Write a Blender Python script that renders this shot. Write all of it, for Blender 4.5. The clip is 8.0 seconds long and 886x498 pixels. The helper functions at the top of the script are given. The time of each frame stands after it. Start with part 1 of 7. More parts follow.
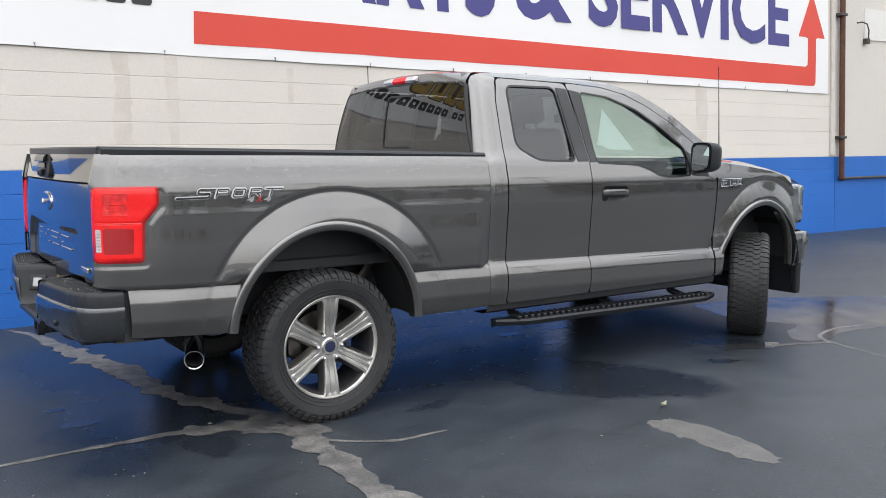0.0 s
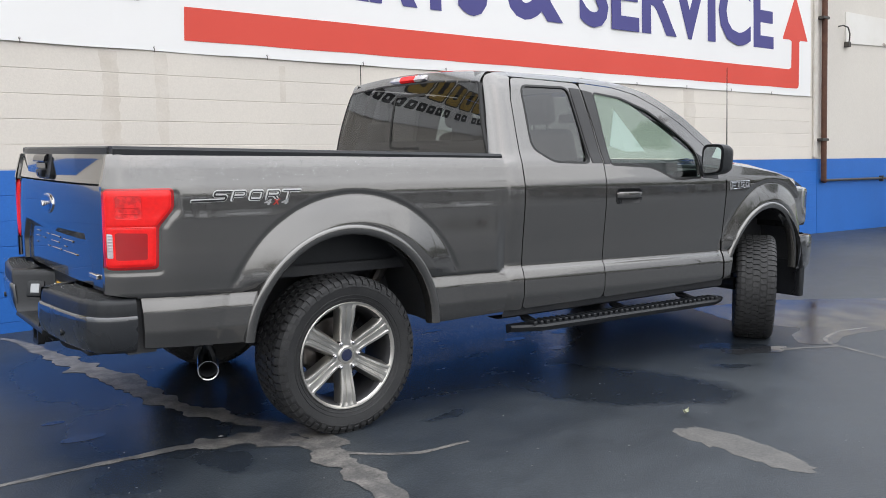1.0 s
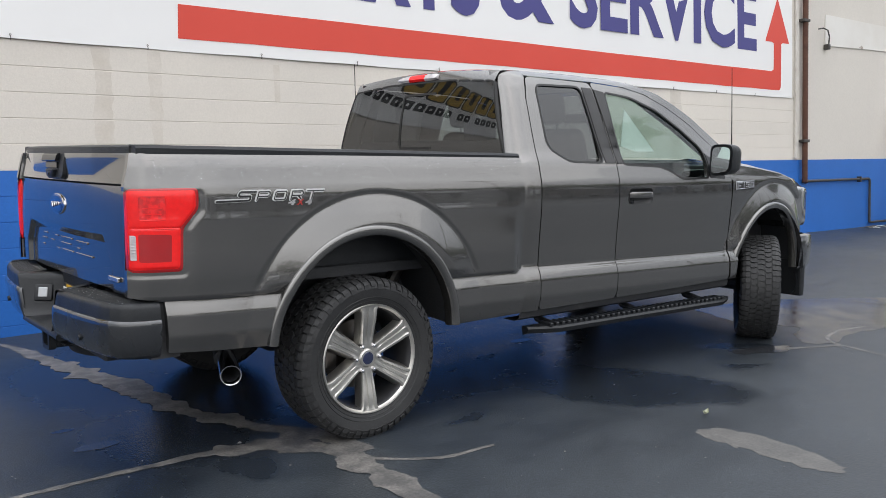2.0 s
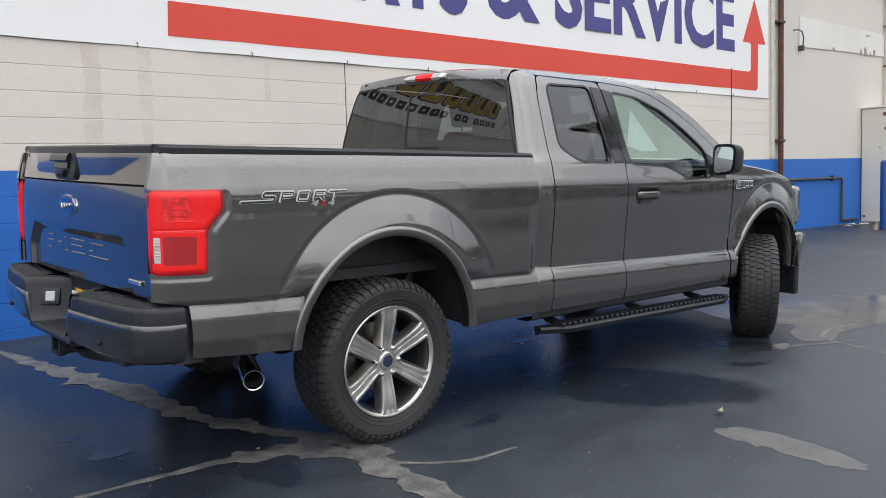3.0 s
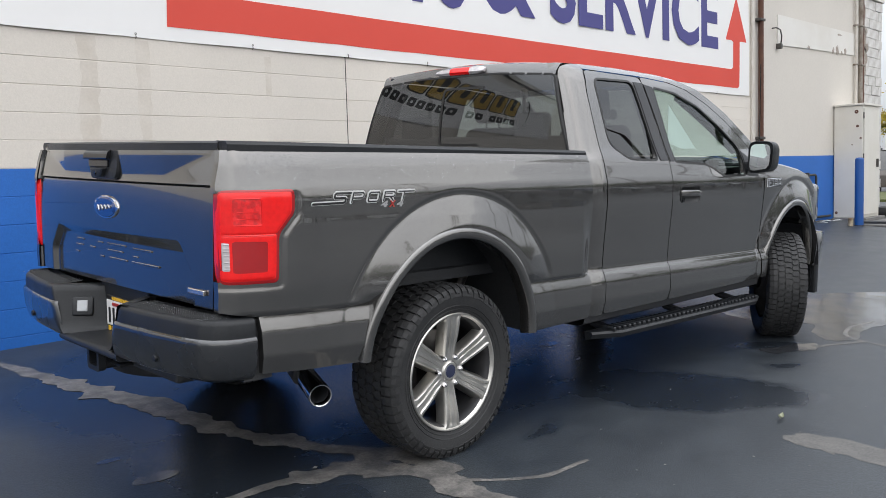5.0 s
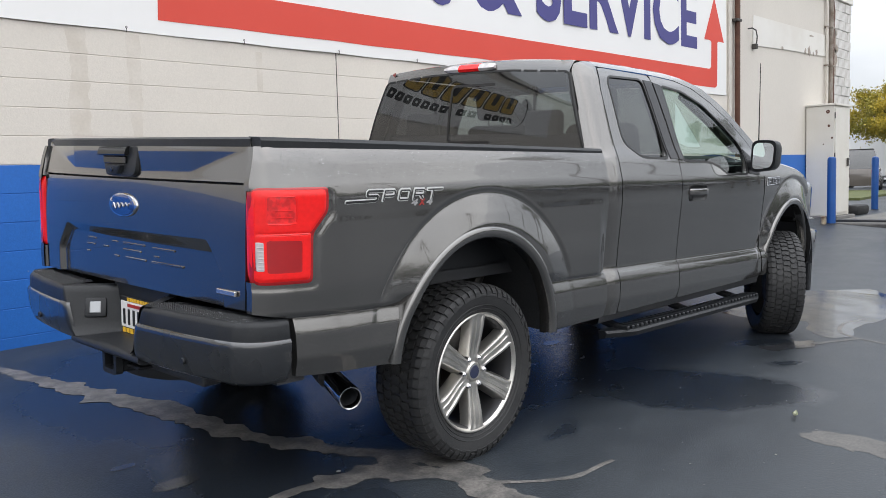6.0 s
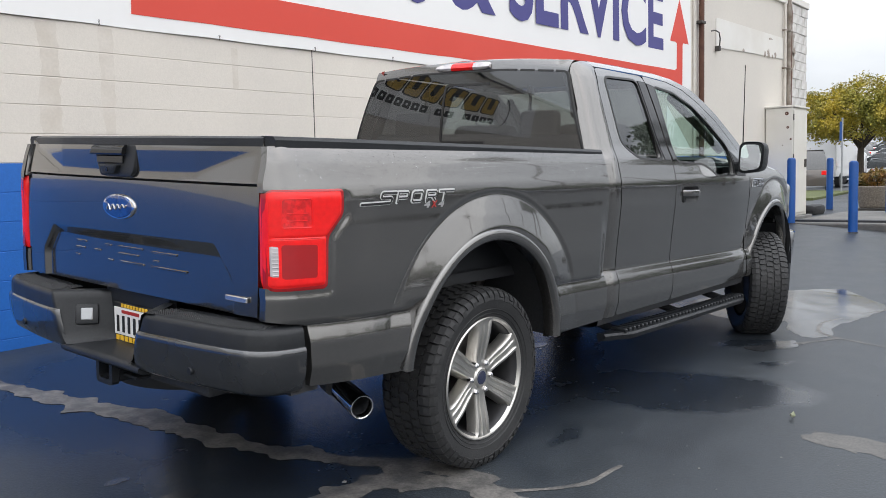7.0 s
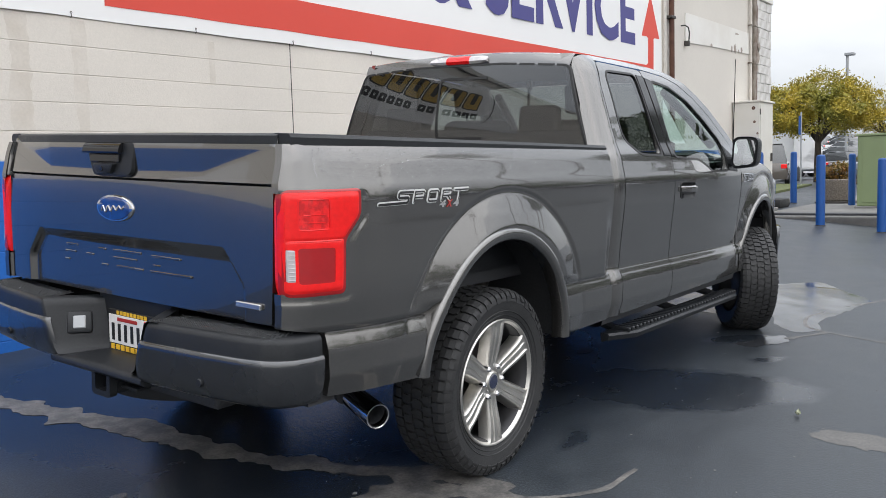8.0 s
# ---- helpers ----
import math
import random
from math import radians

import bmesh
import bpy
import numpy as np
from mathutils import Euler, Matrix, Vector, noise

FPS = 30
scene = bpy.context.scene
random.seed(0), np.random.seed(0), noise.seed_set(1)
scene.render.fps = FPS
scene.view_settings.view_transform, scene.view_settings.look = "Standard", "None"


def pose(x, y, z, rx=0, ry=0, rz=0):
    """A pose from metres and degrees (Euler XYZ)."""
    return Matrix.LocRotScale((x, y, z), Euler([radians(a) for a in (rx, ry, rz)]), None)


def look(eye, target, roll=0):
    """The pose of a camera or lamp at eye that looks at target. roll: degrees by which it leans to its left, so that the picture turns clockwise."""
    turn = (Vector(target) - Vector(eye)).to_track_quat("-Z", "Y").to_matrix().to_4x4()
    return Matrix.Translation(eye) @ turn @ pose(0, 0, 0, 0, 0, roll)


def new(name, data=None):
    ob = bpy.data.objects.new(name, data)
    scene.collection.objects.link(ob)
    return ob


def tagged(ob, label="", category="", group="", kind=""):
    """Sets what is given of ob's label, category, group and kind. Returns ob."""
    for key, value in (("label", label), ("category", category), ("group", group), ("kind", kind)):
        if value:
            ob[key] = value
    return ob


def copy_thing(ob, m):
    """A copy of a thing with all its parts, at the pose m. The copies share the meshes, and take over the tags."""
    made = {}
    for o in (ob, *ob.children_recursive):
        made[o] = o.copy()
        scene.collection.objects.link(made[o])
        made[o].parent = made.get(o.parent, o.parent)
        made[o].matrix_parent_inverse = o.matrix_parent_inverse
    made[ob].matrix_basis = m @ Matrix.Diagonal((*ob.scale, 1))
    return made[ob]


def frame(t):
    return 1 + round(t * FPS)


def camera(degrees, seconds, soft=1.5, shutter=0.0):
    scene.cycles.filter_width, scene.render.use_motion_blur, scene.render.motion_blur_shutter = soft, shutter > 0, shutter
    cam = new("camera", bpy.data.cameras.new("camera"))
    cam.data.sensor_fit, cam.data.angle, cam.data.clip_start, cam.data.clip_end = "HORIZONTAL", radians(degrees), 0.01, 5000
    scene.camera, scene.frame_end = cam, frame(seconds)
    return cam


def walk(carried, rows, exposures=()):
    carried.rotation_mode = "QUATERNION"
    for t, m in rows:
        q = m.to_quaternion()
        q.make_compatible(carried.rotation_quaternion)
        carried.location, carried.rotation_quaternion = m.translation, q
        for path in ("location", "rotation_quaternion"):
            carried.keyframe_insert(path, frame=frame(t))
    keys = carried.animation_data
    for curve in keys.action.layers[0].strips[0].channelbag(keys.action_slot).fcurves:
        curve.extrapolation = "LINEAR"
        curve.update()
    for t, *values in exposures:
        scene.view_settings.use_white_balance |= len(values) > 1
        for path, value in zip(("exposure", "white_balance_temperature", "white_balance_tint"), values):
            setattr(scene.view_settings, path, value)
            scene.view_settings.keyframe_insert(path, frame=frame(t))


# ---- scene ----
cam = camera(55.6, 8.0, soft=0.4)
METRES, EYE, TILT, LEAN, TURN = 2.17, 1.195, 0.0, 0.0, -35.1
X0, Y0 = -1.98, -4.785
ROWS = [
    (0.0, 0.0, 0.0, 0.0, -0.11, -4.08, 1.51),
    (0.5, -0.0655, 0.0351, 0.0019, -1.14, -4.08, 1.42),
    (1.0, -0.1186, 0.0696, 0.0066, -2.22, -4.08, 1.4),
    (1.5, -0.1741, 0.0925, 0.0048, -3.17, -4.03, 1.39),
    (3.0, -0.3546, 0.1381, 0.011, -6.63, -4.13, 1.56),
    (3.5, -0.4058, 0.1711, 0.0116, -7.73, -4.16, 1.5),
    (4.0, -0.4642, 0.2061, 0.0152, -9.01, -4.24, 1.49),
    (4.5, -0.5163, 0.244, 0.0179, -9.78, -4.28, 1.46),
    (5.0, -0.575, 0.2773, 0.0223, -9.9, -4.41, 1.67),
    (6.5, -0.7383, 0.3559, 0.0275, -14.0, -4.67, 1.37),
    (7.0, -0.7813, 0.3943, 0.0327, -15.43, -4.76, 1.37),
    (7.5, -0.8221, 0.4387, 0.0391, -16.84, -4.91, 1.58),
    (8.0, -0.8551, 0.4793, 0.0402, -18.13, -5.16, 1.68),
]
walk(cam, [(t, pose(X0, Y0, EYE, TILT, LEAN, TURN) @ pose(METRES * x, METRES * y, METRES * z, 90 + pitch, roll, yaw)) for t, x, y, z, yaw, pitch, roll in ROWS],
     [(0.0, 0.26), (0.5, 0.25), (1.0, 0.20), (1.5, 0.03), (4.0, 0.02), (6.5, 0.13), (8.0, 0.10)])

# the ground slopes up towards the building; the truck stands on the slope
SLOPE = math.atan(0.05)
TRUCK = pose(0, 0.03, 0.06, math.degrees(SLOPE))

# ---- world and sun ----
world = bpy.data.worlds.new("overcast_sky")
scene.world = world
world.use_nodes = True
wn, wl = world.node_tree.nodes, world.node_tree.links
wn.clear()
w_out, w_bg = wn.new("ShaderNodeOutputWorld"), wn.new("ShaderNodeBackground")
w_sky, w_noise, w_ramp, w_mix = wn.new("ShaderNodeTexSky"), wn.new("ShaderNodeTexNoise"), wn.new("ShaderNodeValToRGB"), wn.new("ShaderNodeMixRGB")
w_map, w_tc, w_dim = wn.new("ShaderNodeMapping"), wn.new("ShaderNodeTexCoord"), wn.new("ShaderNodeMixRGB")
w_sky.sky_type, w_sky.sun_disc = "NISHITA", False
w_sky.sun_elevation, w_sky.sun_rotation = radians(45), radians(197)
w_map.inputs["Scale"].default_value = (1.0, 1.0, 2.6)
w_noise.inputs["Scale"].default_value, w_noise.inputs["Detail"].default_value = 2.2, 6
w_ramp.color_ramp.elements[0].position, w_ramp.color_ramp.elements[0].color = 0.30, (0.57, 0.607, 0.675, 1)
w_ramp.color_ramp.elements[1].position, w_ramp.color_ramp.elements[1].color = 0.68, (0.945, 0.968, 1.01, 1)
w_dim.blend_type, w_dim.inputs[0].default_value, w_dim.inputs[2].default_value = "MULTIPLY", 1.0, (0.09, 0.09, 0.09, 1)
w_mix.inputs[0].default_value = 0.86
wl.new(w_tc.outputs["Generated"], w_map.inputs["Vector"])
wl.new(w_map.outputs[0], w_noise.inputs["Vector"])
wl.new(w_noise.outputs[0], w_ramp.inputs[0])
wl.new(w_sky.outputs[0], w_dim.inputs[1])
wl.new(w_dim.outputs[0], w_mix.inputs[1])
wl.new(w_ramp.outputs[0], w_mix.inputs[2])
w_sep, w_range, w_up = wn.new("ShaderNodeSeparateXYZ"), wn.new("ShaderNodeMapRange"), wn.new("ShaderNodeMixRGB")
w_range.inputs["To Min"].default_value, w_range.inputs["To Max"].default_value = 0.68, 2.4
w_up.blend_type, w_up.inputs[0].default_value = "MULTIPLY", 1.0
wl.new(w_tc.outputs["Generated"], w_sep.inputs[0])
wl.new(w_sep.outputs["Z"], w_range.inputs[0])
wl.new(w_mix.outputs[0], w_up.inputs[1])
wl.new(w_range.outputs[0], w_up.inputs[2])
wl.new(w_up.outputs[0], w_bg.inputs[0])
w_bg.inputs[1].default_value = 1.18
wl.new(w_bg.outputs[0], w_out.inputs[0])

sun_data = bpy.data.lights.new("sun", "SUN")
sun_data.energy, sun_data.angle, sun_data.color = 1.42, radians(130), (1.0, 0.945, 0.87)
sun = new("sun", sun_data)
sun.matrix_world = look((-5, -16, 17), (0, 0, 0))
scene.view_settings.exposure = 0.0

# ---- materials ----


def material(name, colour, rough=0.5, metal=0.0, second=None, scale=6.0, spread=0.5, fine=0.0, fine_scale=120.0, bump=0.0, bump_scale=80.0,
             coat=0.0, rough_to=None, glass=0.0, emit=0.0, piece=0.0, spec=0.5):
    """A Principled material: two colours mixed by a broad noise, a fine grain, a bump and a varied roughness."""
    m = bpy.data.materials.new(name)
    m.use_nodes = True
    n, l = m.node_tree.nodes, m.node_tree.links
    b = n["Principled BSDF"]
    tc = n.new("ShaderNodeTexCoord")
    b.inputs["Base Color"].default_value = (*colour, 1)
    b.inputs["Roughness"].default_value, b.inputs["Metallic"].default_value = rough, metal
    b.inputs["Specular IOR Level"].default_value = spec
    b.inputs["Coat Weight"].default_value, b.inputs["Coat Roughness"].default_value = coat, 0.025
    b.inputs["Coat IOR"].default_value = 1.7
    b.inputs["Transmission Weight"].default_value = glass
    if emit:
        b.inputs["Emission Color"].default_value, b.inputs["Emission Strength"].default_value = (*colour, 1), emit
    wide = n.new("ShaderNodeTexNoise")
    wide.inputs["Scale"].default_value, wide.inputs["Detail"].default_value = scale, 5
    l.new(tc.outputs["Object"], wide.inputs["Vector"])
    if second or fine or piece:
        mix = n.new("ShaderNodeMixRGB")
        mix.inputs[1].default_value, mix.inputs[2].default_value = (*colour, 1), (*(second or colour), 1)
        ramp = n.new("ShaderNodeValToRGB")
        ramp.color_ramp.elements[0].position, ramp.color_ramp.elements[1].position = 0.5 - spread / 2, 0.5 + spread / 2
        l.new(wide.outputs[0], ramp.inputs[0])
        l.new(ramp.outputs[0], mix.inputs[0])
        last = mix.outputs[0]
        if fine:
            grain, lift, times = n.new("ShaderNodeTexNoise"), n.new("ShaderNodeMapRange"), n.new("ShaderNodeMixRGB")
            grain.inputs["Scale"].default_value, grain.inputs["Detail"].default_value = fine_scale, 3
            l.new(tc.outputs["Object"], grain.inputs["Vector"])
            lift.inputs["From Min"].default_value, lift.inputs["From Max"].default_value = 0.3, 0.7
            lift.inputs["To Min"].default_value, lift.inputs["To Max"].default_value = 1 - fine, 1 + fine
            l.new(grain.outputs[0], lift.inputs[0])
            times.blend_type, times.inputs[0].default_value = "MULTIPLY", 1
            l.new(last, times.inputs[1])
            l.new(lift.outputs[0], times.inputs[2])
            last = times.outputs[0]
        if piece:
            info, lift, times = n.new("ShaderNodeObjectInfo"), n.new("ShaderNodeMapRange"), n.new("ShaderNodeMixRGB")
            lift.inputs["To Min"].default_value, lift.inputs["To Max"].default_value = 1 - piece, 1 + piece
            l.new(info.outputs["Random"], lift.inputs[0])
            times.blend_type, times.inputs[0].default_value = "MULTIPLY", 1
            l.new(last, times.inputs[1])
            l.new(lift.outputs[0], times.inputs[2])
            last = times.outputs[0]
        l.new(last, b.inputs["Base Color"])
    if rough_to is not None:
        lift = n.new("ShaderNodeMapRange")
        lift.inputs["From Min"].default_value, lift.inputs["From Max"].default_value = 0.35, 0.65
        lift.inputs["To Min"].default_value, lift.inputs["To Max"].default_value = rough, rough_to
        l.new(wide.outputs[0], lift.inputs[0])
        l.new(lift.outputs[0], b.inputs["Roughness"])
    if bump:
        rel, bp = n.new("ShaderNodeTexNoise"), n.new("ShaderNodeBump")
        rel.inputs["Scale"].default_value, rel.inputs["Detail"].default_value = bump_scale, 4
        l.new(tc.outputs["Object"], rel.inputs["Vector"])
        bp.inputs["Strength"].default_value, bp.inputs["Distance"].default_value = bump, 0.004
        l.new(rel.outputs[0], bp.inputs["Height"])
        l.new(bp.outputs[0], b.inputs["Normal"])
        l.new(bp.outputs[0], b.inputs["Coat Normal"])
    return m


PAINT = material("grey_metallic_paint", (0.166, 0.161, 0.154), 0.20, 0.9, (0.154, 0.149, 0.143), 2.0, coat=1.0, fine=0.10, fine_scale=1400, bump=0.05, bump_scale=7)
PLASTIC = material("black_textured_plastic", (0.013, 0.0145, 0.017), 0.36, 0, (0.020, 0.0215, 0.024), 9, fine=0.15, bump=0.30, bump_scale=400, spec=0.36)
SEAL = material("black_window_rubber", (0.009, 0.009, 0.0095), 0.45, 0, (0.014, 0.014, 0.014), 9, fine=0.1)
GLOSS_BLACK = material("gloss_black_trim", (0.008, 0.008, 0.009), 0.08, 0, (0.012, 0.012, 0.013), 4)
BUMPER = material("dark_bumper_paint", (0.026, 0.028, 0.032), 0.24, 0.3, (0.022, 0.024, 0.028), 5, coat=1.0, fine=0.08, rough_to=0.30)
RUBBER = material("tyre_rubber", (0.018, 0.0185, 0.020), 0.60, 0, (0.034, 0.0338, 0.034), 7, fine=0.2, bump=0.3, bump_scale=260)
UNDER = material("dark_underbody", (0.026, 0.0285, 0.034), 0.55, 0, (0.040, 0.040, 0.041), 5, fine=0.25, bump=0.2, bump_scale=60)
RIM = material("machined_alloy", (0.68, 0.66, 0.62), 0.32, 1.0, (0.60, 0.58, 0.545), 9, fine=0.04, rough_to=0.40)
RIM_DARK = material("painted_grey_alloy", (0.05, 0.05, 0.053), 0.45, 0.5, (0.035, 0.035, 0.038), 9)
CHROME = material("chrome", (0.78, 0.78, 0.79), 0.08, 1.0, (0.68, 0.68, 0.7), 9)
STEEL = material("brake_steel", (0.25, 0.245, 0.24), 0.4, 1.0, (0.16, 0.13, 0.11), 15)
RED_LENS = material("red_lamp_lens", (0.94, 0.016, 0.016), 0.2, 0, (0.86, 0.012, 0.012), 9, coat=0.2, fine=0.05, fine_scale=60, spec=0.35)
RED_FACETS = material("faceted_red_optics", (0.90, 0.016, 0.018), 0.15, 0, (0.60, 0.010, 0.012), 45, spread=0.2, coat=0.4, bump=0.35, bump_scale=70)
RED_PALE = material("pale_red_lens_optics", (0.88, 0.018, 0.022), 0.12, 0, (0.8, 0.015, 0.018), 60)
RED_DARK = material("deep_red_lamp_lens", (0.42, 0.006, 0.009), 0.2, 0, (0.36, 0.005, 0.008), 14, coat=0.5)
WHITE_LENS = material("clear_lamp_lens", (0.60, 0.56, 0.56), 0.15, 0, (0.44, 0.41, 0.42), 40, coat=1.0)
BADGE_BLUE = material("blue_badge_enamel", (0.012, 0.05, 0.22), 0.15, 0, (0.010, 0.04, 0.17), 30, coat=1.0)
SILVER = material("silver_badge", (0.70, 0.70, 0.71), 0.25, 0.9, (0.6, 0.6, 0.61), 30)
CAP_BLUE = material("dark_blue_cap_enamel", (0.008, 0.016, 0.06), 0.2, 0, (0.006, 0.012, 0.05), 30, coat=1.0)
DECAL_SILVER = material("silver_vinyl_decal", (0.62, 0.62, 0.61), 0.4, 0.0, (0.55, 0.55, 0.54), 30)
DECAL_GREY = material("grey_vinyl_decal", (0.34, 0.34, 0.34), 0.4, 0.0, (0.28, 0.28, 0.28), 30)
BLACK_DECAL = material("black_decal", (0.012, 0.012, 0.013), 0.4, 0, (0.018, 0.018, 0.019), 30)
RED_DECAL = material("red_decal", (0.40, 0.03, 0.025), 0.4, 0, (0.35, 0.025, 0.02), 30)
SEAT = material("grey_cloth_seat", (0.075, 0.075, 0.08), 0.85, 0, (0.06, 0.06, 0.064), 6, fine=0.15, bump=0.3, bump_scale=400)
DASH = material("dark_dashboard", (0.03, 0.03, 0.032), 0.6, 0, (0.04, 0.04, 0.042), 6, bump=0.2, bump_scale=300)
HEADLINER = material("grey_woven_headliner", (0.20, 0.20, 0.195), 0.9, 0, (0.17, 0.17, 0.165), 6, fine=0.1, bump=0.2, bump_scale=300)
PAPER = material("white_paper", (0.75, 0.76, 0.74), 0.8, 0, (0.68, 0.70, 0.68), 4)
SMOKY = material("smoky_headlamp_lens", (0.16, 0.165, 0.17), 0.12, 0, (0.10, 0.105, 0.11), 20, coat=1.0)
PLATE = material("plate_white", (0.78, 0.77, 0.75), 0.4, 0, (0.7, 0.69, 0.68), 20)
YELLOW = material("plate_yellow", (0.80, 0.48, 0.03), 0.45, 0, (0.72, 0.42, 0.03), 20)
WATER = material("water_drop", (0.9, 0.92, 0.95), 0.02, 0, glass=1.0)


def glazing(name, tint, base=0.05, rough=0.0):
    """Tinted sheet glass: a clear share that lets light through, and a gloss that grows towards grazing."""
    m = bpy.data.materials.new(name)
    m.use_nodes = True
    n, l = m.node_tree.nodes, m.node_tree.links
    n.clear()
    out, clear, gloss, mix = n.new("ShaderNodeOutputMaterial"), n.new("ShaderNodeBsdfTransparent"), n.new("ShaderNodeBsdfGlossy"), n.new("ShaderNodeMixShader")
    edge, power, span = n.new("ShaderNodeLayerWeight"), n.new("ShaderNodeMath"), n.new("ShaderNodeMapRange")
    clear.inputs[0].default_value = (*tint, 1)
    gloss.inputs["Roughness"].default_value = rough
    gloss.inputs["Color"].default_value = (0.95, 0.96, 0.97, 1)
    power.operation, power.inputs[1].default_value = "POWER", 4.5
    span.inputs["To Min"].default_value, span.inputs["To Max"].default_value = base, 1.0
    l.new(edge.outputs["Facing"], power.inputs[0])
    l.new(power.outputs[0], span.inputs[0])
    l.new(span.outputs[0], mix.inputs[0])
    l.new(clear.outputs[0], mix.inputs[1])
    l.new(gloss.outputs[0], mix.inputs[2])
    l.new(mix.outputs[0], out.inputs[0])
    return m


PRIVACY = glazing("privacy_glass", (0.23, 0.24, 0.255), 0.098)
DOOR_PRIVACY = glazing("door_privacy_glass", (0.13, 0.135, 0.14), 0.085)
CLEAR = glazing("clear_green_glass", (0.64, 0.75, 0.70), 0.05)
MIRROR = material("mirror_glass", (0.85, 0.86, 0.87), 0.01, 1.0)



def asphalt(name, dark, light, wet_shade_places):
    """Sealed asphalt: broad worn shades, fine grit, and places of (x, y, half length, half width, degrees, softness)
    where it is darker and smoother: damp, and under the truck also shade put into the colour.
    """
    m = bpy.data.materials.new(name)
    m.use_nodes = True
    n, l = m.node_tree.nodes, m.node_tree.links
    b = n["Principled BSDF"]
    tc = n.new("ShaderNodeTexCoord")

    def noise_of(scale, detail, stretch=(1, 1, 1)):
        mp, t = n.new("ShaderNodeMapping"), n.new("ShaderNodeTexNoise")
        mp.inputs["Scale"].default_value = stretch
        t.inputs["Scale"].default_value, t.inputs["Detail"].default_value, t.inputs["Roughness"].default_value = scale, detail, 0.62
        l.new(tc.outputs["Object"], mp.inputs[0])
        l.new(mp.outputs[0], t.inputs["Vector"])
        return t

    def span(value, a, c, lo, hi):
        r = n.new("ShaderNodeMapRange")
        for k, v in zip(("From Min", "From Max", "To Min", "To Max"), (a, c, lo, hi)):
            r.inputs[k].default_value = v
        l.new(value, r.inputs[0])
        return r.outputs[0]

    def calc(op, a, c):
        q = n.new("ShaderNodeMath")
        q.operation = op
        for k, v in enumerate((a, c)):
            if isinstance(v, (int, float)):
                q.inputs[k].default_value = v
            else:
                l.new(v, q.inputs[k])
        return q.outputs[0]
    broad, mottle, grit = noise_of(0.55, 4), noise_of(3.2, 7, (1, 1.6, 1)), noise_of(170, 2)
    stones = n.new("ShaderNodeTexVoronoi")
    stones.inputs["Scale"].default_value = 95
    l.new(tc.outputs["Object"], stones.inputs["Vector"])
    ragged = noise_of(2.6, 6)
    shift, add = n.new("ShaderNodeVectorMath"), n.new("ShaderNodeVectorMath")
    shift.operation, add.operation = "MULTIPLY_ADD", "ADD"
    l.new(ragged.outputs["Color"], shift.inputs[0])
    shift.inputs[1].default_value, shift.inputs[2].default_value = (0.34, 0.34, 0), (-0.17, -0.17, 0)
    l.new(tc.outputs["Object"], add.inputs[0])
    l.new(shift.outputs[0], add.inputs[1])
    wet = None
    for x, y, a, c, turn, soft in wet_shade_places:
        mp, flat, far = n.new("ShaderNodeMapping"), n.new("ShaderNodeVectorMath"), n.new("ShaderNodeVectorMath")
        mp.vector_type = "TEXTURE"
        mp.inputs["Location"].default_value, mp.inputs["Rotation"].default_value, mp.inputs["Scale"].default_value = (x, y, 0), (0, 0, radians(turn)), (a, c, 1)
        flat.operation, flat.inputs[1].default_value, far.operation = "MULTIPLY", (1, 1, 0), "LENGTH"
        l.new(add.outputs[0], mp.inputs[0])
        l.new(mp.outputs[0], flat.inputs[0])
        l.new(flat.outputs[0], far.inputs[0])
        one = span(far.outputs["Value"], 1 + soft, 1 - soft, 0, 1)
        wet = one if wet is None else calc("MAXIMUM", wet, one)
    wet = calc("MULTIPLY", wet, span(mottle.outputs[0], 0.28, 0.5, 0.7, 1.0))
    shade = calc("ADD", calc("MULTIPLY", broad.outputs[0], 0.6), calc("MULTIPLY", mottle.outputs[0], 0.4))
    mix, times, damp = n.new("ShaderNodeMixRGB"), n.new("ShaderNodeMixRGB"), n.new("ShaderNodeMixRGB")
    mix.inputs[1].default_value, mix.inputs[2].default_value = (*dark, 1), (*light, 1)
    l.new(span(shade, 0.40, 0.62, 0, 1), mix.inputs[0])
    times.blend_type, times.inputs[0].default_value = "MULTIPLY", 1
    l.new(mix.outputs[0], times.inputs[1])
    l.new(calc("MULTIPLY", span(grit.outputs[0], 0.3, 0.7, 0.52, 1.48), span(stones.outputs["Distance"], 0.0, 0.6, 1.18, 0.82)), times.inputs[2])
    # darkens the base colour: damp, plus painted shade under the truck
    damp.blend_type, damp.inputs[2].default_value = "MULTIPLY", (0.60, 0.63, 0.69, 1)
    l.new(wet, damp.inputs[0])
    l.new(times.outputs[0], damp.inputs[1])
    l.new(damp.outputs[0], b.inputs["Base Color"])
    dry_gloss = span(shade, 0.35, 0.65, 0.36, 0.50)
    l.new(calc("SUBTRACT", dry_gloss, calc("MULTIPLY", wet, calc("SUBTRACT", dry_gloss, 0.24))), b.inputs["Roughness"])
    b.inputs["Specular IOR Level"].default_value = 0.41
    rel = n.new("ShaderNodeBump")
    rel.inputs["Distance"].default_value = 0.004
    l.new(span(wet, 0, 1, 0.26, 0.12), rel.inputs["Strength"])
    l.new(calc("ADD", grit.outputs[0], calc("MULTIPLY", stones.outputs["Distance"], -0.8)), rel.inputs["Height"])
    l.new(rel.outputs[0], b.inputs["Normal"])
    return m


